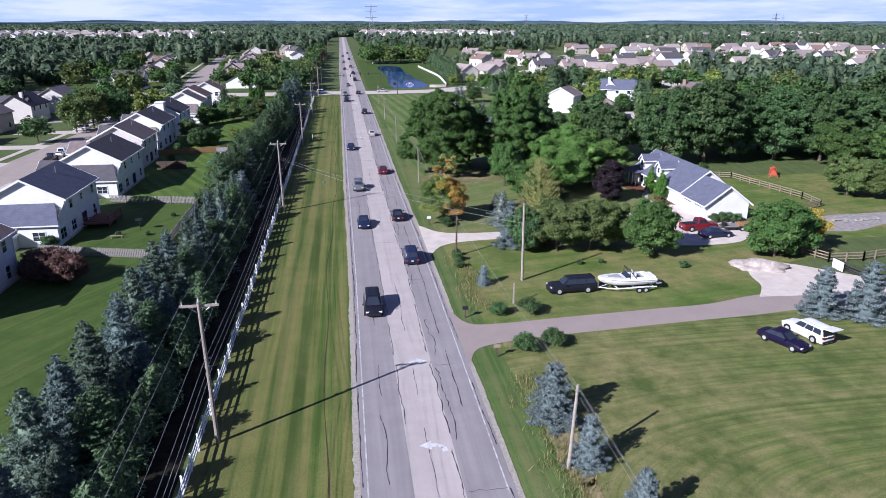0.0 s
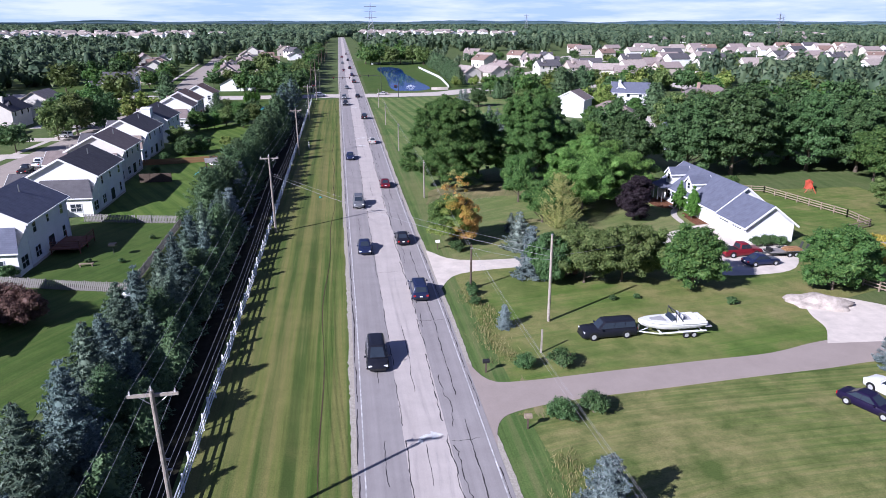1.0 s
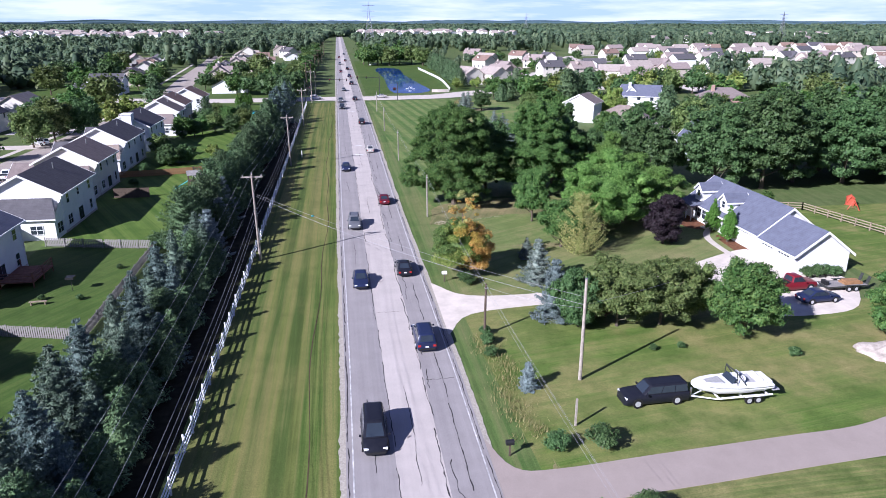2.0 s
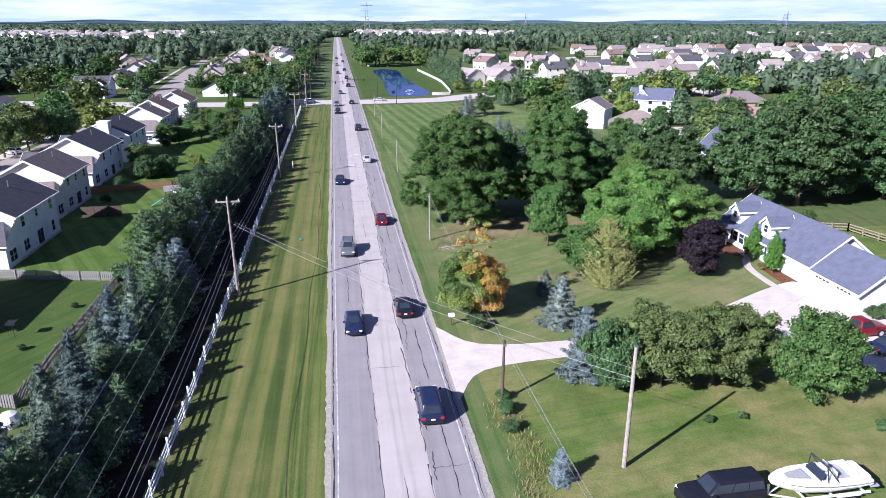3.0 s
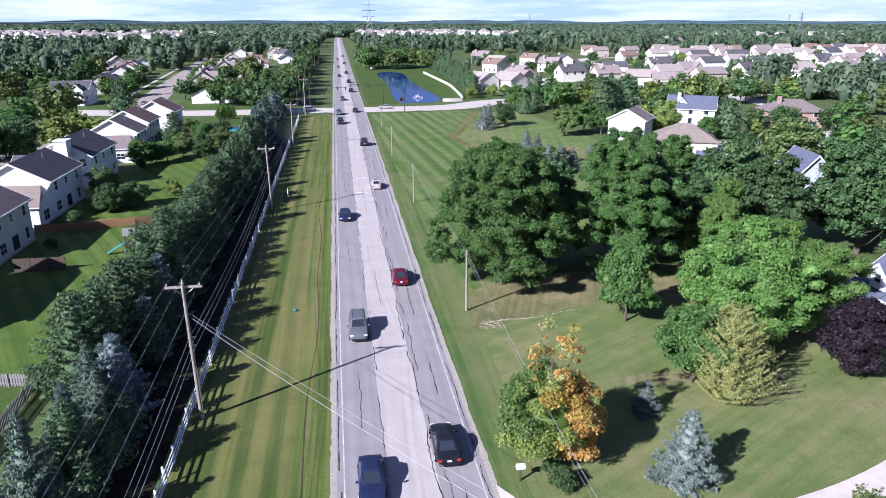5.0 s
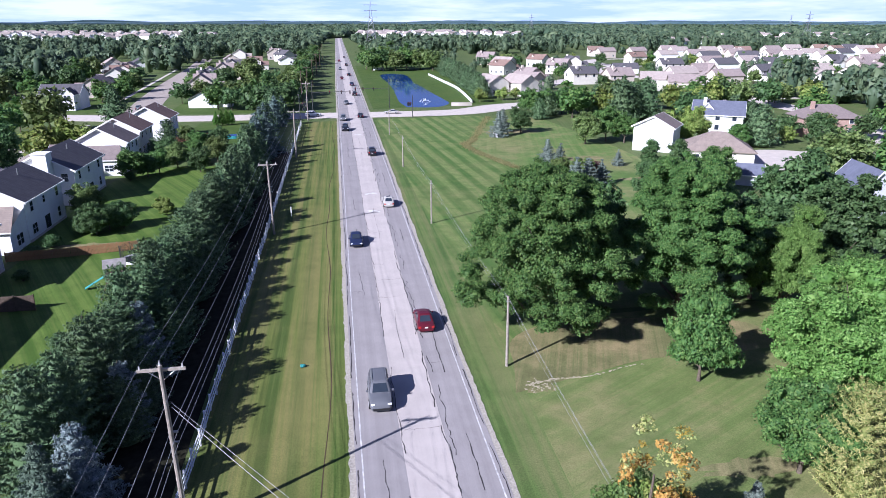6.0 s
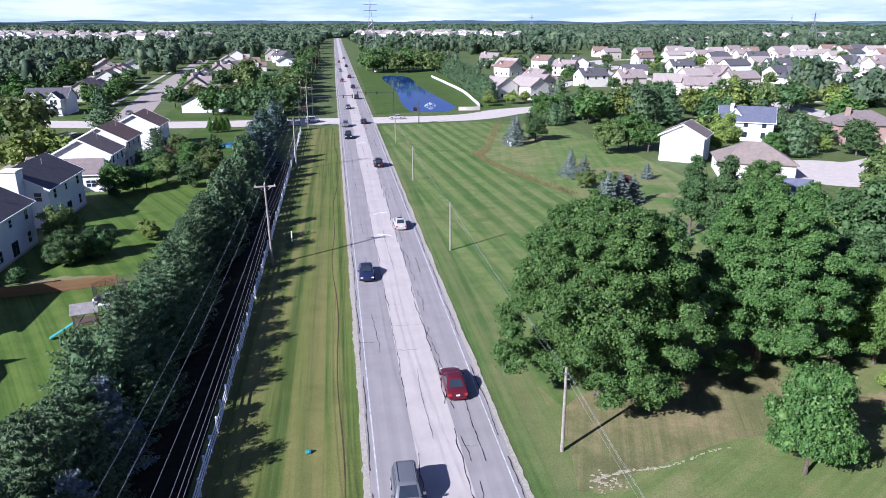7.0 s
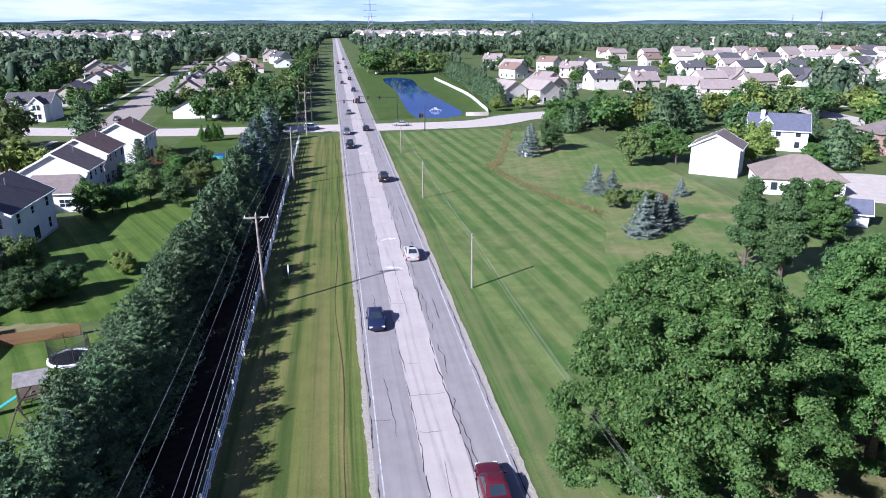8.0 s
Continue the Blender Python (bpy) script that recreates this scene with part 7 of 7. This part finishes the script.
def rail_fence(name, label, pts, material, height=1.2, rails=3, gap=2.4, group=""):
    """Posts with level rails along a line."""
    f = thing(name, label, "fence", group)
    for (x0, y0), (x1, y1) in zip(pts, pts[1:]):
        n = max(1, round(math.hypot(x1 - x0, y1 - y0) / gap))
        for i in range(n + 1):
            x, y = x0 + (x1 - x0) * i / n, y0 + (y1 - y0) * i / n
            part("post", Geo().box(x - 0.07, y - 0.07, 0, x + 0.07, y + 0.07, height + 0.1), material, f)
        for k in range(rails):
            z = height * (k + 0.7) / rails
            d = Vector((x1 - x0, y1 - y0, 0)).normalized()
            s = Vector((-d.y, d.x, 0)) * 0.09
            part("rail", Geo().plate([Vector((x0, y0, z)) + s, Vector((x1, y1, z)) + s, Vector((x1, y1, z + 0.14)) + s, Vector((x0, y0, z + 0.14)) + s], 0.05), material, f)
    return f


def picket_fence(label, pts, material, height, pale=0.16, gap=0.08, back_rails=True):
    """Upright pales on two rails along a line; each run carries its pales."""
    f = thing("picket_fence", label, "fence", "garden fences")
    me = None
    for (x0, y0), (x1, y1) in zip(pts, pts[1:]):
        length = math.hypot(x1 - x0, y1 - y0)
        a = math.degrees(math.atan2(y1 - y0, x1 - x0))
        if me is None:
            me = Geo().box(0, -0.015, 0.06, pale, 0.015, height).mesh("pale", material)
        for i in range(int(length / (pale + gap))):
            o = part("pale", me, None, f)
            o.matrix_basis = pose(x0, y0, 0, 0, 0, a) @ pose(i * (pale + gap), 0, 0.03 * math.sin(i * 2.1))
        for z in (0.3, height - 0.35):
            r = part("rail", Geo().box(0, 0.018, z, length, 0.07, z + 0.09), material, f)
            r.matrix_basis = pose(x0, y0, 0, 0, 0, a)
        k = max(1, round(length / 2.4))
        for i in range(k + 1):
            p = part("post", Geo().box(-0.05, 0.02, 0, 0.05, 0.12, height + 0.08), material, f)
            p.matrix_basis = pose(x0, y0, 0, 0, 0, a) @ pose(length * i / k, 0, 0)
    return f


picket_fence("weathered grey picket fence round a backyard", [(-41.5, 94.0), (-33, 91.4), (-25.2, 89.5), (-25.2, 103), (-25.2, 118.2), (-32.5, 119.6), (-40.5, 121.4)], M["wood_grey"], 1.25)
picket_fence("brown wooden fence across the backyards", [(-43.5, 165.4), (-36, 166.6), (-28.0, 168.6)], M["wood_brown"], 1.3, 0.14, 0.02)
pf = thing("panel_fence", "dark wooden privacy panels on the lawn", "fence")
for i in range(3):
    part("panel", Geo().box(-39.4 + i * 2.0, 148.4, 0.05, -37.55 + i * 2.0, 148.5, 1.75), M["pole_dark"], pf)
    part("post", Geo().box(-37.53 + i * 2.0, 148.38, 0, -37.42 + i * 2.0, 148.52, 1.85), M["pole_dark"], pf)
picket_fence("reddish wooden fence behind the corner house", [(-42.9, 257), (-38.6, 258), (-38.2, 268)], M["deck"], 1.5, 0.16, 0.03)
rail_fence("rail_fence", "weathered split-rail fence round a lawn", [(64.5, 127.5), (75, 124), (78.6, 107), (78.2, 101.5), (73, 99.5)], M["wood"], 1.2)
rail_fence("rail_fence", "weathered split-rail fence by the gravel yard", [(59.8, 79.5), (61.2, 76), (66, 75.8), (72, 77), (80, 78)], M["wood"], 1.2)
gate = rail_fence("farm_gate", "dark metal farm gate beside the gravel", [(60.6, 74), (61.2, 69.6), (61.5, 66)], M["metal_dark"], 1.15, 4, 4)
part("board", Geo().box(60.2, 72.2, 0.1, 60.4, 74.0, 1.25), M["vinyl"], gate, "white board on the gate")

# ---- utility poles and cables ----
POLE_X = [(-10.6, -19), (-10.4, 45.5), (-10.6, 111.2), (-10.55, 173.0), (-10.6, 232), (-10.2, 292)]
tops = []
for i, (x, y) in enumerate(POLE_X):
    h = [11.5, 11.5, 11.5, 10.6, 10.6, 11.6][i]
    u = thing("utility_pole", "tall weathered wooden utility pole with a crossarm", "utility pole", "poles along the fence", pose(x, y, 0, [0.5, 2.0, 2.0, 1.5, 0.0, 0.0][i], [0.6, -0.6, -0.6, -0.9, 0.4, 0.0][i], 0))
    part("pole", Geo().tube((0, 0, -0.2), (0, 0, h), 0.17, 0.12, 10), M["pole"], u)
    part("crossarm", Geo().box(-1.3, 0.1, h - 0.45, 1.3, 0.22, h - 0.28), M["pole_pale"], u, "pale wooden crossarm")
    br = Geo()
    for s in (-1, 1):
        br.tube((s * 0.75, 0.16, h - 0.45), (0, 0.14, h - 1.05), 0.025, 0.025, 4)
        part("insulator", Geo().tube((s * 1.15, 0.16, h - 0.28), (s * 1.15, 0.16, h - 0.05), 0.05, 0.035, 8), M["porcelain"], u)
    part("insulator", Geo().tube((0, 0, h), (0, 0, h + 0.28), 0.05, 0.035, 8), M["porcelain"], u)
    part("brace", br, M["metal"], u)
    part("cable_bracket", Geo().box(-0.2, 0.1, 7.0, 0.35, 0.2, 7.1).box(-0.2, 0.1, 6.3, 0.35, 0.2, 6.4), M["metal"], u)
    if i % 2 == 0:
        part("conduit", Geo().tube((0.17, -0.08, 0), (0.17, -0.08, 4.5), 0.04, 0.04, 6), M["metal"], u)
    lean = math.sin(radians([0.6, -0.6, -0.6, -0.9, 0.4, 0.0][i]))
    y -= h * math.sin(radians([0.5, 2.0, 2.0, 1.5, 0.0, 0.0][i]))
    tops.append([(x - 1.15 + lean * h, y + 0.16, h - 0.05), (x + lean * h, y, h + 0.28), (x + 1.15 + lean * h, y + 0.16, h - 0.05), (x + 0.25, y + 0.15, 7.05), (x + 0.25, y + 0.15, 6.35), (x - 0.15, y + 0.15, 7.05)])


def cable(label, a, b, sag, r=0.011, n=12):
    a, b = Vector(a), Vector(b)
    side = Vector((-(b - a).y, (b - a).x, 0)).normalized()
    rings = []
    for i in range(n + 1):
        s = i / n
        p = a.lerp(b, s) - Vector((0, 0, 4 * sag * s * (1 - s)))
        rings.append([p + side * r, p + Vector((0, 0, r)), p - side * r, p - Vector((0, 0, r))])
    return tagged(new("cable", Geo().loft(rings).mesh("cable", M["wire"])), label, "cable", "overhead cables")


for p, q in zip(tops, tops[1:]):
    for k in range(6):
        cable("thin grey overhead cable between utility poles", p[k], q[k], 0.8 if k < 3 else 1.0, 0.011 if k < 3 else 0.014)

RIGHT = [(15.0, -12, 6.9, "pole_pale", 1.5), (14.4, 38.9, 6.6, "pole_pale", 2.4), (13.8, 85.0, 5.5, "pole_dark", 0.5), (13.5, 128.9, 6.8, "pole", -0.5), (12.75, 175.2, 6.7, "pole", -0.4), (12.35, 218.4, 6.6, "pole", -0.3), (12.6, 262, 6.6, "pole", 0.0)]
prev = None
for x, y, h, mt, lean in RIGHT:
    u = thing("cable_pole", "slim wooden pole carrying low cables", "utility pole", "poles beside the lawns", pose(x, y, 0, 0, lean, 0))
    part("pole", Geo().tube((0, 0, -0.2), (0, 0, h), 0.14, 0.1, 9), M[mt], u)
    part("bracket", Geo().box(-0.12, -0.12, h - 0.5, 0.2, 0.12, h - 0.42), M["metal"], u)
    top = Vector((x + h * math.sin(radians(lean)), y, h))
    if prev is not None:
        for dz, dx in ((0.1, 0.0), (0.5, 0.16), (0.9, 0.12)):
            cable("low grey cable along the lawns", prev - Vector((-dx, 0, dz)), top - Vector((-dx, 0, dz)), 0.5, 0.007)
    prev = top
u = thing("utility_pole", "tall leaning bare grey wooden pole", "utility pole", m=pose(20.25, 75.1, 0, 4.0, -1.6, 0))
part("pole", Geo().tube((0, 0, -0.2), (0, 0, 9.7), 0.17, 0.12, 10), M["pole_pale"], u)
part("cap", Geo().tube((0, 0, 9.7), (0, 0, 9.76), 0.13, 0.13, 10), M["metal"], u)
top2 = Vector((20.05, 74.6, 7.3))
cable("service cable crossing the road", (-10.5, 111.2, 8.6), top2, 0.9, 0.016, 18)
cable("thin service cable crossing the road", (-10.5, 111.2, 8.9), top2 + Vector((0, 0, 0.7)), 0.7, 0.011, 18)
cable("service cable to the ranch house", top2, (55, 100, 3.2), 0.6, 0.012, 14)
cable("service cable to the short pole", top2 + Vector((0, 0, -0.3)), (13.8, 85.0, 5.2), 0.3, 0.012)
tagged(new("marker_post", Geo().box(17.45, 68.15, 0, 17.6, 68.28, 2.4).mesh("marker_post", M["pole_pale"])), "pale wooden post standing on the lawn", "post")
tagged(new("marker_post", Geo().box(-8.75, 182.4, 0, -8.6, 182.5, 1.5).mesh("marker_post", M["vinyl"])), "white marker post on the verge", "post")


def mailbox(x, y, mt, label):
    b = thing("mailbox", label, "mailbox", m=pose(x, y, 0))
    part("post", Geo().box(-0.06, -0.06, 0, 0.06, 0.06, 1.0), M["pole_dark"], b)
    rings = [[(px_, py_, 1.0 + pz_) for px_, pz_ in ((-0.16, 0), (0.16, 0), (0.16, 0.22), (0.09, 0.33), (-0.09, 0.33), (-0.16, 0.22))] for py_ in (-0.3, 0.3)]
    part("box", Geo().loft([[(p[1], p[0], p[2]) for p in r] for r in rings]), M[mt], b)


mailbox(11.6, 65.2, "black", "black mailbox on a dark post by the drive")
mailbox(12.0, 100.2, "vinyl", "white mailbox on a post by the drive")
mailbox(13.0, 56.0, "wood", "small tan wooden mailbox on a post in the grass")

# ---- street lights, signals, pylons ----
def signal(x, y, h, arm, label):
    s = thing("traffic_signal", label, "traffic signal", m=pose(x, y, 0))
    part("pole", Geo().tube((0, 0, 0), (0, 0, h), 0.16, 0.11, 8), M["metal_dark"], s)
    part("arm", Geo().tube((0, 0, h * 0.62), (arm, 0, h * 0.66), 0.1, 0.07, 6), M["metal_dark"], s)
    for f in (0.45, 0.75, 0.97):
        hd = part("signal_head", Geo().box(arm * f - 0.18, -0.12, h * 0.64 - 0.65, arm * f + 0.18, 0.12, h * 0.64 + 0.45), M["black"], s)
        for k, c in enumerate(("lamp_red", "black", "black")):
            part("lens", Geo().tube((arm * f, -0.13, h * 0.64 + 0.22 - k * 0.33), (arm * f, -0.15, h * 0.64 + 0.22 - k * 0.33), 0.1, 0.1, 8), M[c], hd)


signal(16.8, 320, 10.8, -12, "dark traffic signal pole with a long arm")
signal(-9.4, 314, 10.2, 13, "dark traffic signal pole reaching over the road")
signal(22.3, 294.4, 7.0, -1.5, "dark traffic signal pole at the street corner")
signal(-12.6, 292.8, 8.0, 2.0, "dark traffic signal pole by the fence end")
for x, y, h in [(-13.2, 322, 13.0), (-12.8, 360, 12), (-12.4, 410, 12), (-12.2, 470, 12), (-12.0, 540, 12), (-12, 620, 12)]:
    u = thing("utility_pole", "distant wooden utility pole beside the road", "utility pole", "poles beyond the junction", pose(x, y, 0))
    part("pole", Geo().tube((0, 0, -0.2), (0, 0, h), 0.18, 0.12, 8), M["pole_dark"], u)
    part("crossarm", Geo().box(-1.3, 0.1, h - 0.5, 1.3, 0.22, h - 0.32), M["pole_dark"], u)


def pylon(x, y, h, label):
    p = thing("pylon", label, "pylon", "power pylons", pose(x, y, 0))
    g = Geo()
    w0, w1 = h * 0.13, h * 0.025
    for sx, sy in ((-1, -1), (1, -1), (1, 1), (-1, 1)):
        g.tube((sx * w0, sy * w0, 0), (sx * w1, sy * w1, h * 0.68), 0.26, 0.2, 4)
        g.tube((sx * w1, sy * w1, h * 0.68), (0, 0, h), 0.2, 0.12, 4)
    part("leg_frame", g, M["metal"], p)
    for k in range(7):
        z0, z1 = h * 0.68 * k / 7, h * 0.68 * (k + 1) / 7
        a0, a1 = w0 + (w1 - w0) * k / 7, w0 + (w1 - w0) * (k + 1) / 7
        for s in (-1, 1):
            for e in (-1, 1):
                part("brace", Geo().tube((-e * a0, s * a0, z0), (e * a1, s * a1, z1), 0.1, 0.1, 4), M["metal"], p)
    for z in (0.68, 0.8, 0.91):
        part("arm", Geo().tube((-h * 0.13, 0, h * z), (h * 0.13, 0, h * z), 0.2, 0.2, 4), M["metal"], p)


pylon(32, 765, 47, "tall grey lattice pylon among trees")
pylon(545, 850, 39, "grey lattice pylon over the woods")
pylon(390, 1500, 42, "distant grey lattice pylon")
pylon(-780, 1650, 46, "faint distant lattice pylon")
pylon(1500, 2300, 46, "faint lattice pylon near the horizon")

# ---- gardens ----
play = thing("playset", "dark wooden play tower with slide and swings", "playset", m=pose(-27.0, 155.0, 0, 0, 0, 15))
for x, y in ((-1, -1), (1, -1), (1, 1), (-1, 1)):
    part("post", Geo().box(x - 0.07, y - 0.07, 0, x + 0.07, y + 0.07, 2.7), M["pole_dark"], play)
part("platform", Geo().box(-1.1, -1.1, 1.3, 1.1, 1.1, 1.42), M["pole_dark"], play)
for s in (-1, 1):
    part("roof", Geo().plate([(-1.25, 0, 3.3), (1.25, 0, 3.3), (1.25, s * 1.35, 2.6), (-1.25, s * 1.35, 2.6)][::s], 0.07), M["wood_grey"], play)
part("slide", Geo().plate([(-1.1, -0.5, 1.4), (-3.4, -0.5, 0.15), (-3.4, 0.1, 0.15), (-1.1, 0.1, 1.4)], 0.06), M["teal"], play, "teal plastic slide")
part("swing_beam", Geo().tube((0, -1, 2.4), (-0.6, -4.2, 2.4), 0.07).tube((-0.6, -4.2, 2.4), (-1.6, -4.6, 0), 0.06).tube((-0.6, -4.2, 2.4), (0.6, -4.6, 0), 0.06), M["pole_dark"], play)
tr = thing("trampoline", "round trampoline with white rim and dark safety net", "trampoline", m=pose(-26.7, 161.9, 0))
part("mat", Geo().tube((0, 0, 0.82), (0, 0, 0.86), 1.7, 1.7, 24), M["black"], tr)
circle = lambda r, z, g, k, n=24: [g.tube((r * math.cos(6.2832 * i / n), r * math.sin(6.2832 * i / n), z), (r * math.cos(6.2832 * (i + 1) / n), r * math.sin(6.2832 * (i + 1) / n), z), k, k, 5) for i in range(n)]
ring = Geo()
circle(1.8, 0.86, ring, 0.15)
part("rim", ring, M["vinyl"], tr, "white padded rim")
for i in range(6):
    a = 2 * math.pi * i / 6
    part("leg", Geo().tube((1.8 * math.cos(a), 1.8 * math.sin(a), 0), (1.8 * math.cos(a), 1.8 * math.sin(a), 2.7), 0.04), M["metal_dark"], tr)
net = Geo()
for z in np.linspace(1.05, 2.65, 11):
    circle(1.68, z, net, 0.014)
for i in range(72):
    a = 2 * math.pi * i / 72
    net.tube((1.68 * math.cos(a), 1.68 * math.sin(a), 0.95), (1.68 * math.cos(a), 1.68 * math.sin(a), 2.65), 0.013, 0.013, 3)
part("net", net, M["black"], tr, "dark safety net")
for x, y, s in [(-33.6, 256, 1.0), (84, 124, 0.75)]:
    sw = thing("swing_set", "small red garden swing set on grass", "swing set", m=pose(x, y, 0, 0, 0, 60) @ Matrix.Scale(s, 4))
    for e in (-2, 2):
        for k in (-1, 1):
            part("leg", Geo().tube((e, 0, 2.3), (e * 1.1, k * 1.2, 0), 0.09), M["pink"], sw)
    part("beam", Geo().tube((-2, 0, 2.3), (2, 0, 2.3), 0.1), M["pink"], sw)
    for e in (-1, 0.4):
        part("swing", Geo().box(e - 0.25, -0.15, 0.5, e + 0.25, 0.15, 0.56).tube((e - 0.22, 0, 0.5), (e - 0.22, 0, 2.3), 0.02).tube((e + 0.22, 0, 0.5), (e + 0.22, 0, 2.3), 0.02), M["pink"], sw)
    part("cabin", Geo().box(2.3, -0.8, 0, 3.9, 0.8, 1.7).add([(2.2, -0.9, 1.7), (4.0, -0.9, 1.7), (4.0, 0.9, 1.7), (2.2, 0.9, 1.7), (3.1, 0, 2.4)], [(0, 1, 4), (1, 2, 4), (2, 3, 4), (3, 0, 4)]), M["pink"], sw, "red play cabin")
pool = thing("paddling_pool", "small round blue garden pool", "pool", m=pose(-28.3, 262.7, 0))
part("wall", Geo().tube((0, 0, 0), (0, 0, 0.7), 1.9, 1.9, 20), M["teal"], pool)
part("water", Geo().tube((0, 0, 0.7), (0, 0, 0.705), 1.75, 1.75, 20), M["water"], pool)
feeder = thing("bird_feeder", "dark bird feeder on a pole in the lawn", "bird feeder", m=pose(-31, 103.5, 0))
part("pole", Geo().tube((0, 0, 0), (0, 0, 1.5), 0.03), M["metal_dark"], feeder)
part("tray", Geo().slab([(-0.45, -0.45), (0.45, -0.45), (0.45, 0.45), (-0.45, 0.45)], 1.5, 1.75), M["black"], feeder)
for x, y in [(-29.2, 100.5), (-27.8, 110.5), (-33.4, 101)]:
    BUSH[0].at(x, y, 0.35, label="small yellowish sapling in the lawn")
bench = thing("bench", "low pale garden bench on the lawn", "bench", m=pose(-33.2, 99.6, 0, 0, 0, 5))
part("seat", Geo().box(-0.9, -0.2, 0.38, 0.9, 0.2, 0.44), M["wood"], bench)
for s in (-0.7, 0.7):
    part("leg", Geo().box(s - 0.05, -0.18, 0, s + 0.05, 0.18, 0.38), M["wood"], bench)
dish = thing("propane_tank", "pale round tank beside the fence", "tank", m=pose(-24.6, 87, 0))
part("tank", Geo().loft([[(r * math.cos(a), r * math.sin(a), z) for a in np.linspace(0, 2 * math.pi, 12, endpoint=False)] for r, z in ((0.75, 0), (0.85, 0.5), (0.6, 1.0), (0.2, 1.15))]), M["vinyl"], dish)
strip("retaining_wall", [(43.5, 262), (40.5, 257), (40.2, 252)], 0.35, 1.0, M["vinyl"], "low pale curved corner wall")
strip("retaining_wall", [(39.5, 324.5), (43, 324), (47, 324.5)], 0.5, 1.2, M["concrete"], "low pale wall beside the pond")
strip("garden_wall", [(48.5, 332), (49.6, 346), (51.8, 386), (50.8, 427), (49.4, 468)], 0.3, 1.1, M["vinyl"], "long low white wall between the pond and a conifer hedge")
sign = thing("entrance_sign", "low white entrance sign on two piers", "sign", m=pose(24, 512, 0))
part("panel", Geo().box(-2.2, -0.15, 0.3, 2.2, 0.15, 1.7), M["trim"], sign)
for e in (-1, 1):
    part("pier", Geo().box(e * 2.7 - 0.45, -0.4, 0, e * 2.7 + 0.45, 0.4, 2.3), M["trim"], sign)
for i in range(26):
    r2 = random.Random(i)
    x, y = 70 + i * 0.9 + r2.uniform(-0.5, 0.5), 93 + r2.uniform(-0.7, 0.7)
    v, f = lump((0, 0, 0.15), (r2.uniform(0.2, 0.5), r2.uniform(0.2, 0.45), r2.uniform(0.15, 0.32)), np.random.default_rng(i), 0.25, 8, 5)
    s = tagged(new("boulder", Geo().add(v, f).mesh("boulder", M["stone"])), "grey-pink boulder beside the dirt lane", "rock", "rocks along the lane")
    s.matrix_basis = pose(x, y, 0.03)
litter = thing("litter", "crumpled blue plastic litter on the mown verge", "litter", m=pose(-4.6, 131.4, 0.02))
part("bag", Geo().add(*lump((0, 0, 0.12), (0.28, 0.2, 0.13), np.random.default_rng(8), 0.5, 9, 6)), M["teal"], litter)
pile = lump((0, 0, 0), (3.3, 1.9, 1.0), np.random.default_rng(3), 0.22, 28, 14)
o = tagged(new("gravel_mound", Geo().add(*pile).mesh("gravel_mound", M["gravel_pink"], True)), "pale mound of loose gravel at the yard's edge", "mound")
o.matrix_basis = pose(51.3, 75.3, 0, 0, 0, -20)

# pale stones showing in a line through the worn grass
edging = thing("stone_edging", "broken line of pale sunken stones in worn grass", "edging")
stone_mes = [Geo().add(*lump((0, 0, 0), (1, 0.6, 0.22), np.random.default_rng(200 + k), 0.35, 8, 4)).mesh("stone", M["edging_stone"]) for k in range(4)]
r3 = random.Random(71)
for i in range(150):
    if i < 105:
        q = r3.random() ** 1.25
        x, y, w = 14.6 + 11.2 * q, 125.3 + 2.0 * q + 0.25 * math.sin(q * 9) + r3.gauss(0, 0.07), r3.uniform(0.06, 0.2) * (1.1 - 0.5 * q)
    else:
        x, y, w = r3.gauss(15.2, 0.8), r3.gauss(124.9, 0.55), r3.uniform(0.05, 0.17)
    st = part("stone", stone_mes[i % 4], None, edging)
    st.matrix_basis = pose(x, y, 0.045, 0, 0, r3.uniform(-40, 60)) @ Matrix.Diagonal((w, w, w, 1))
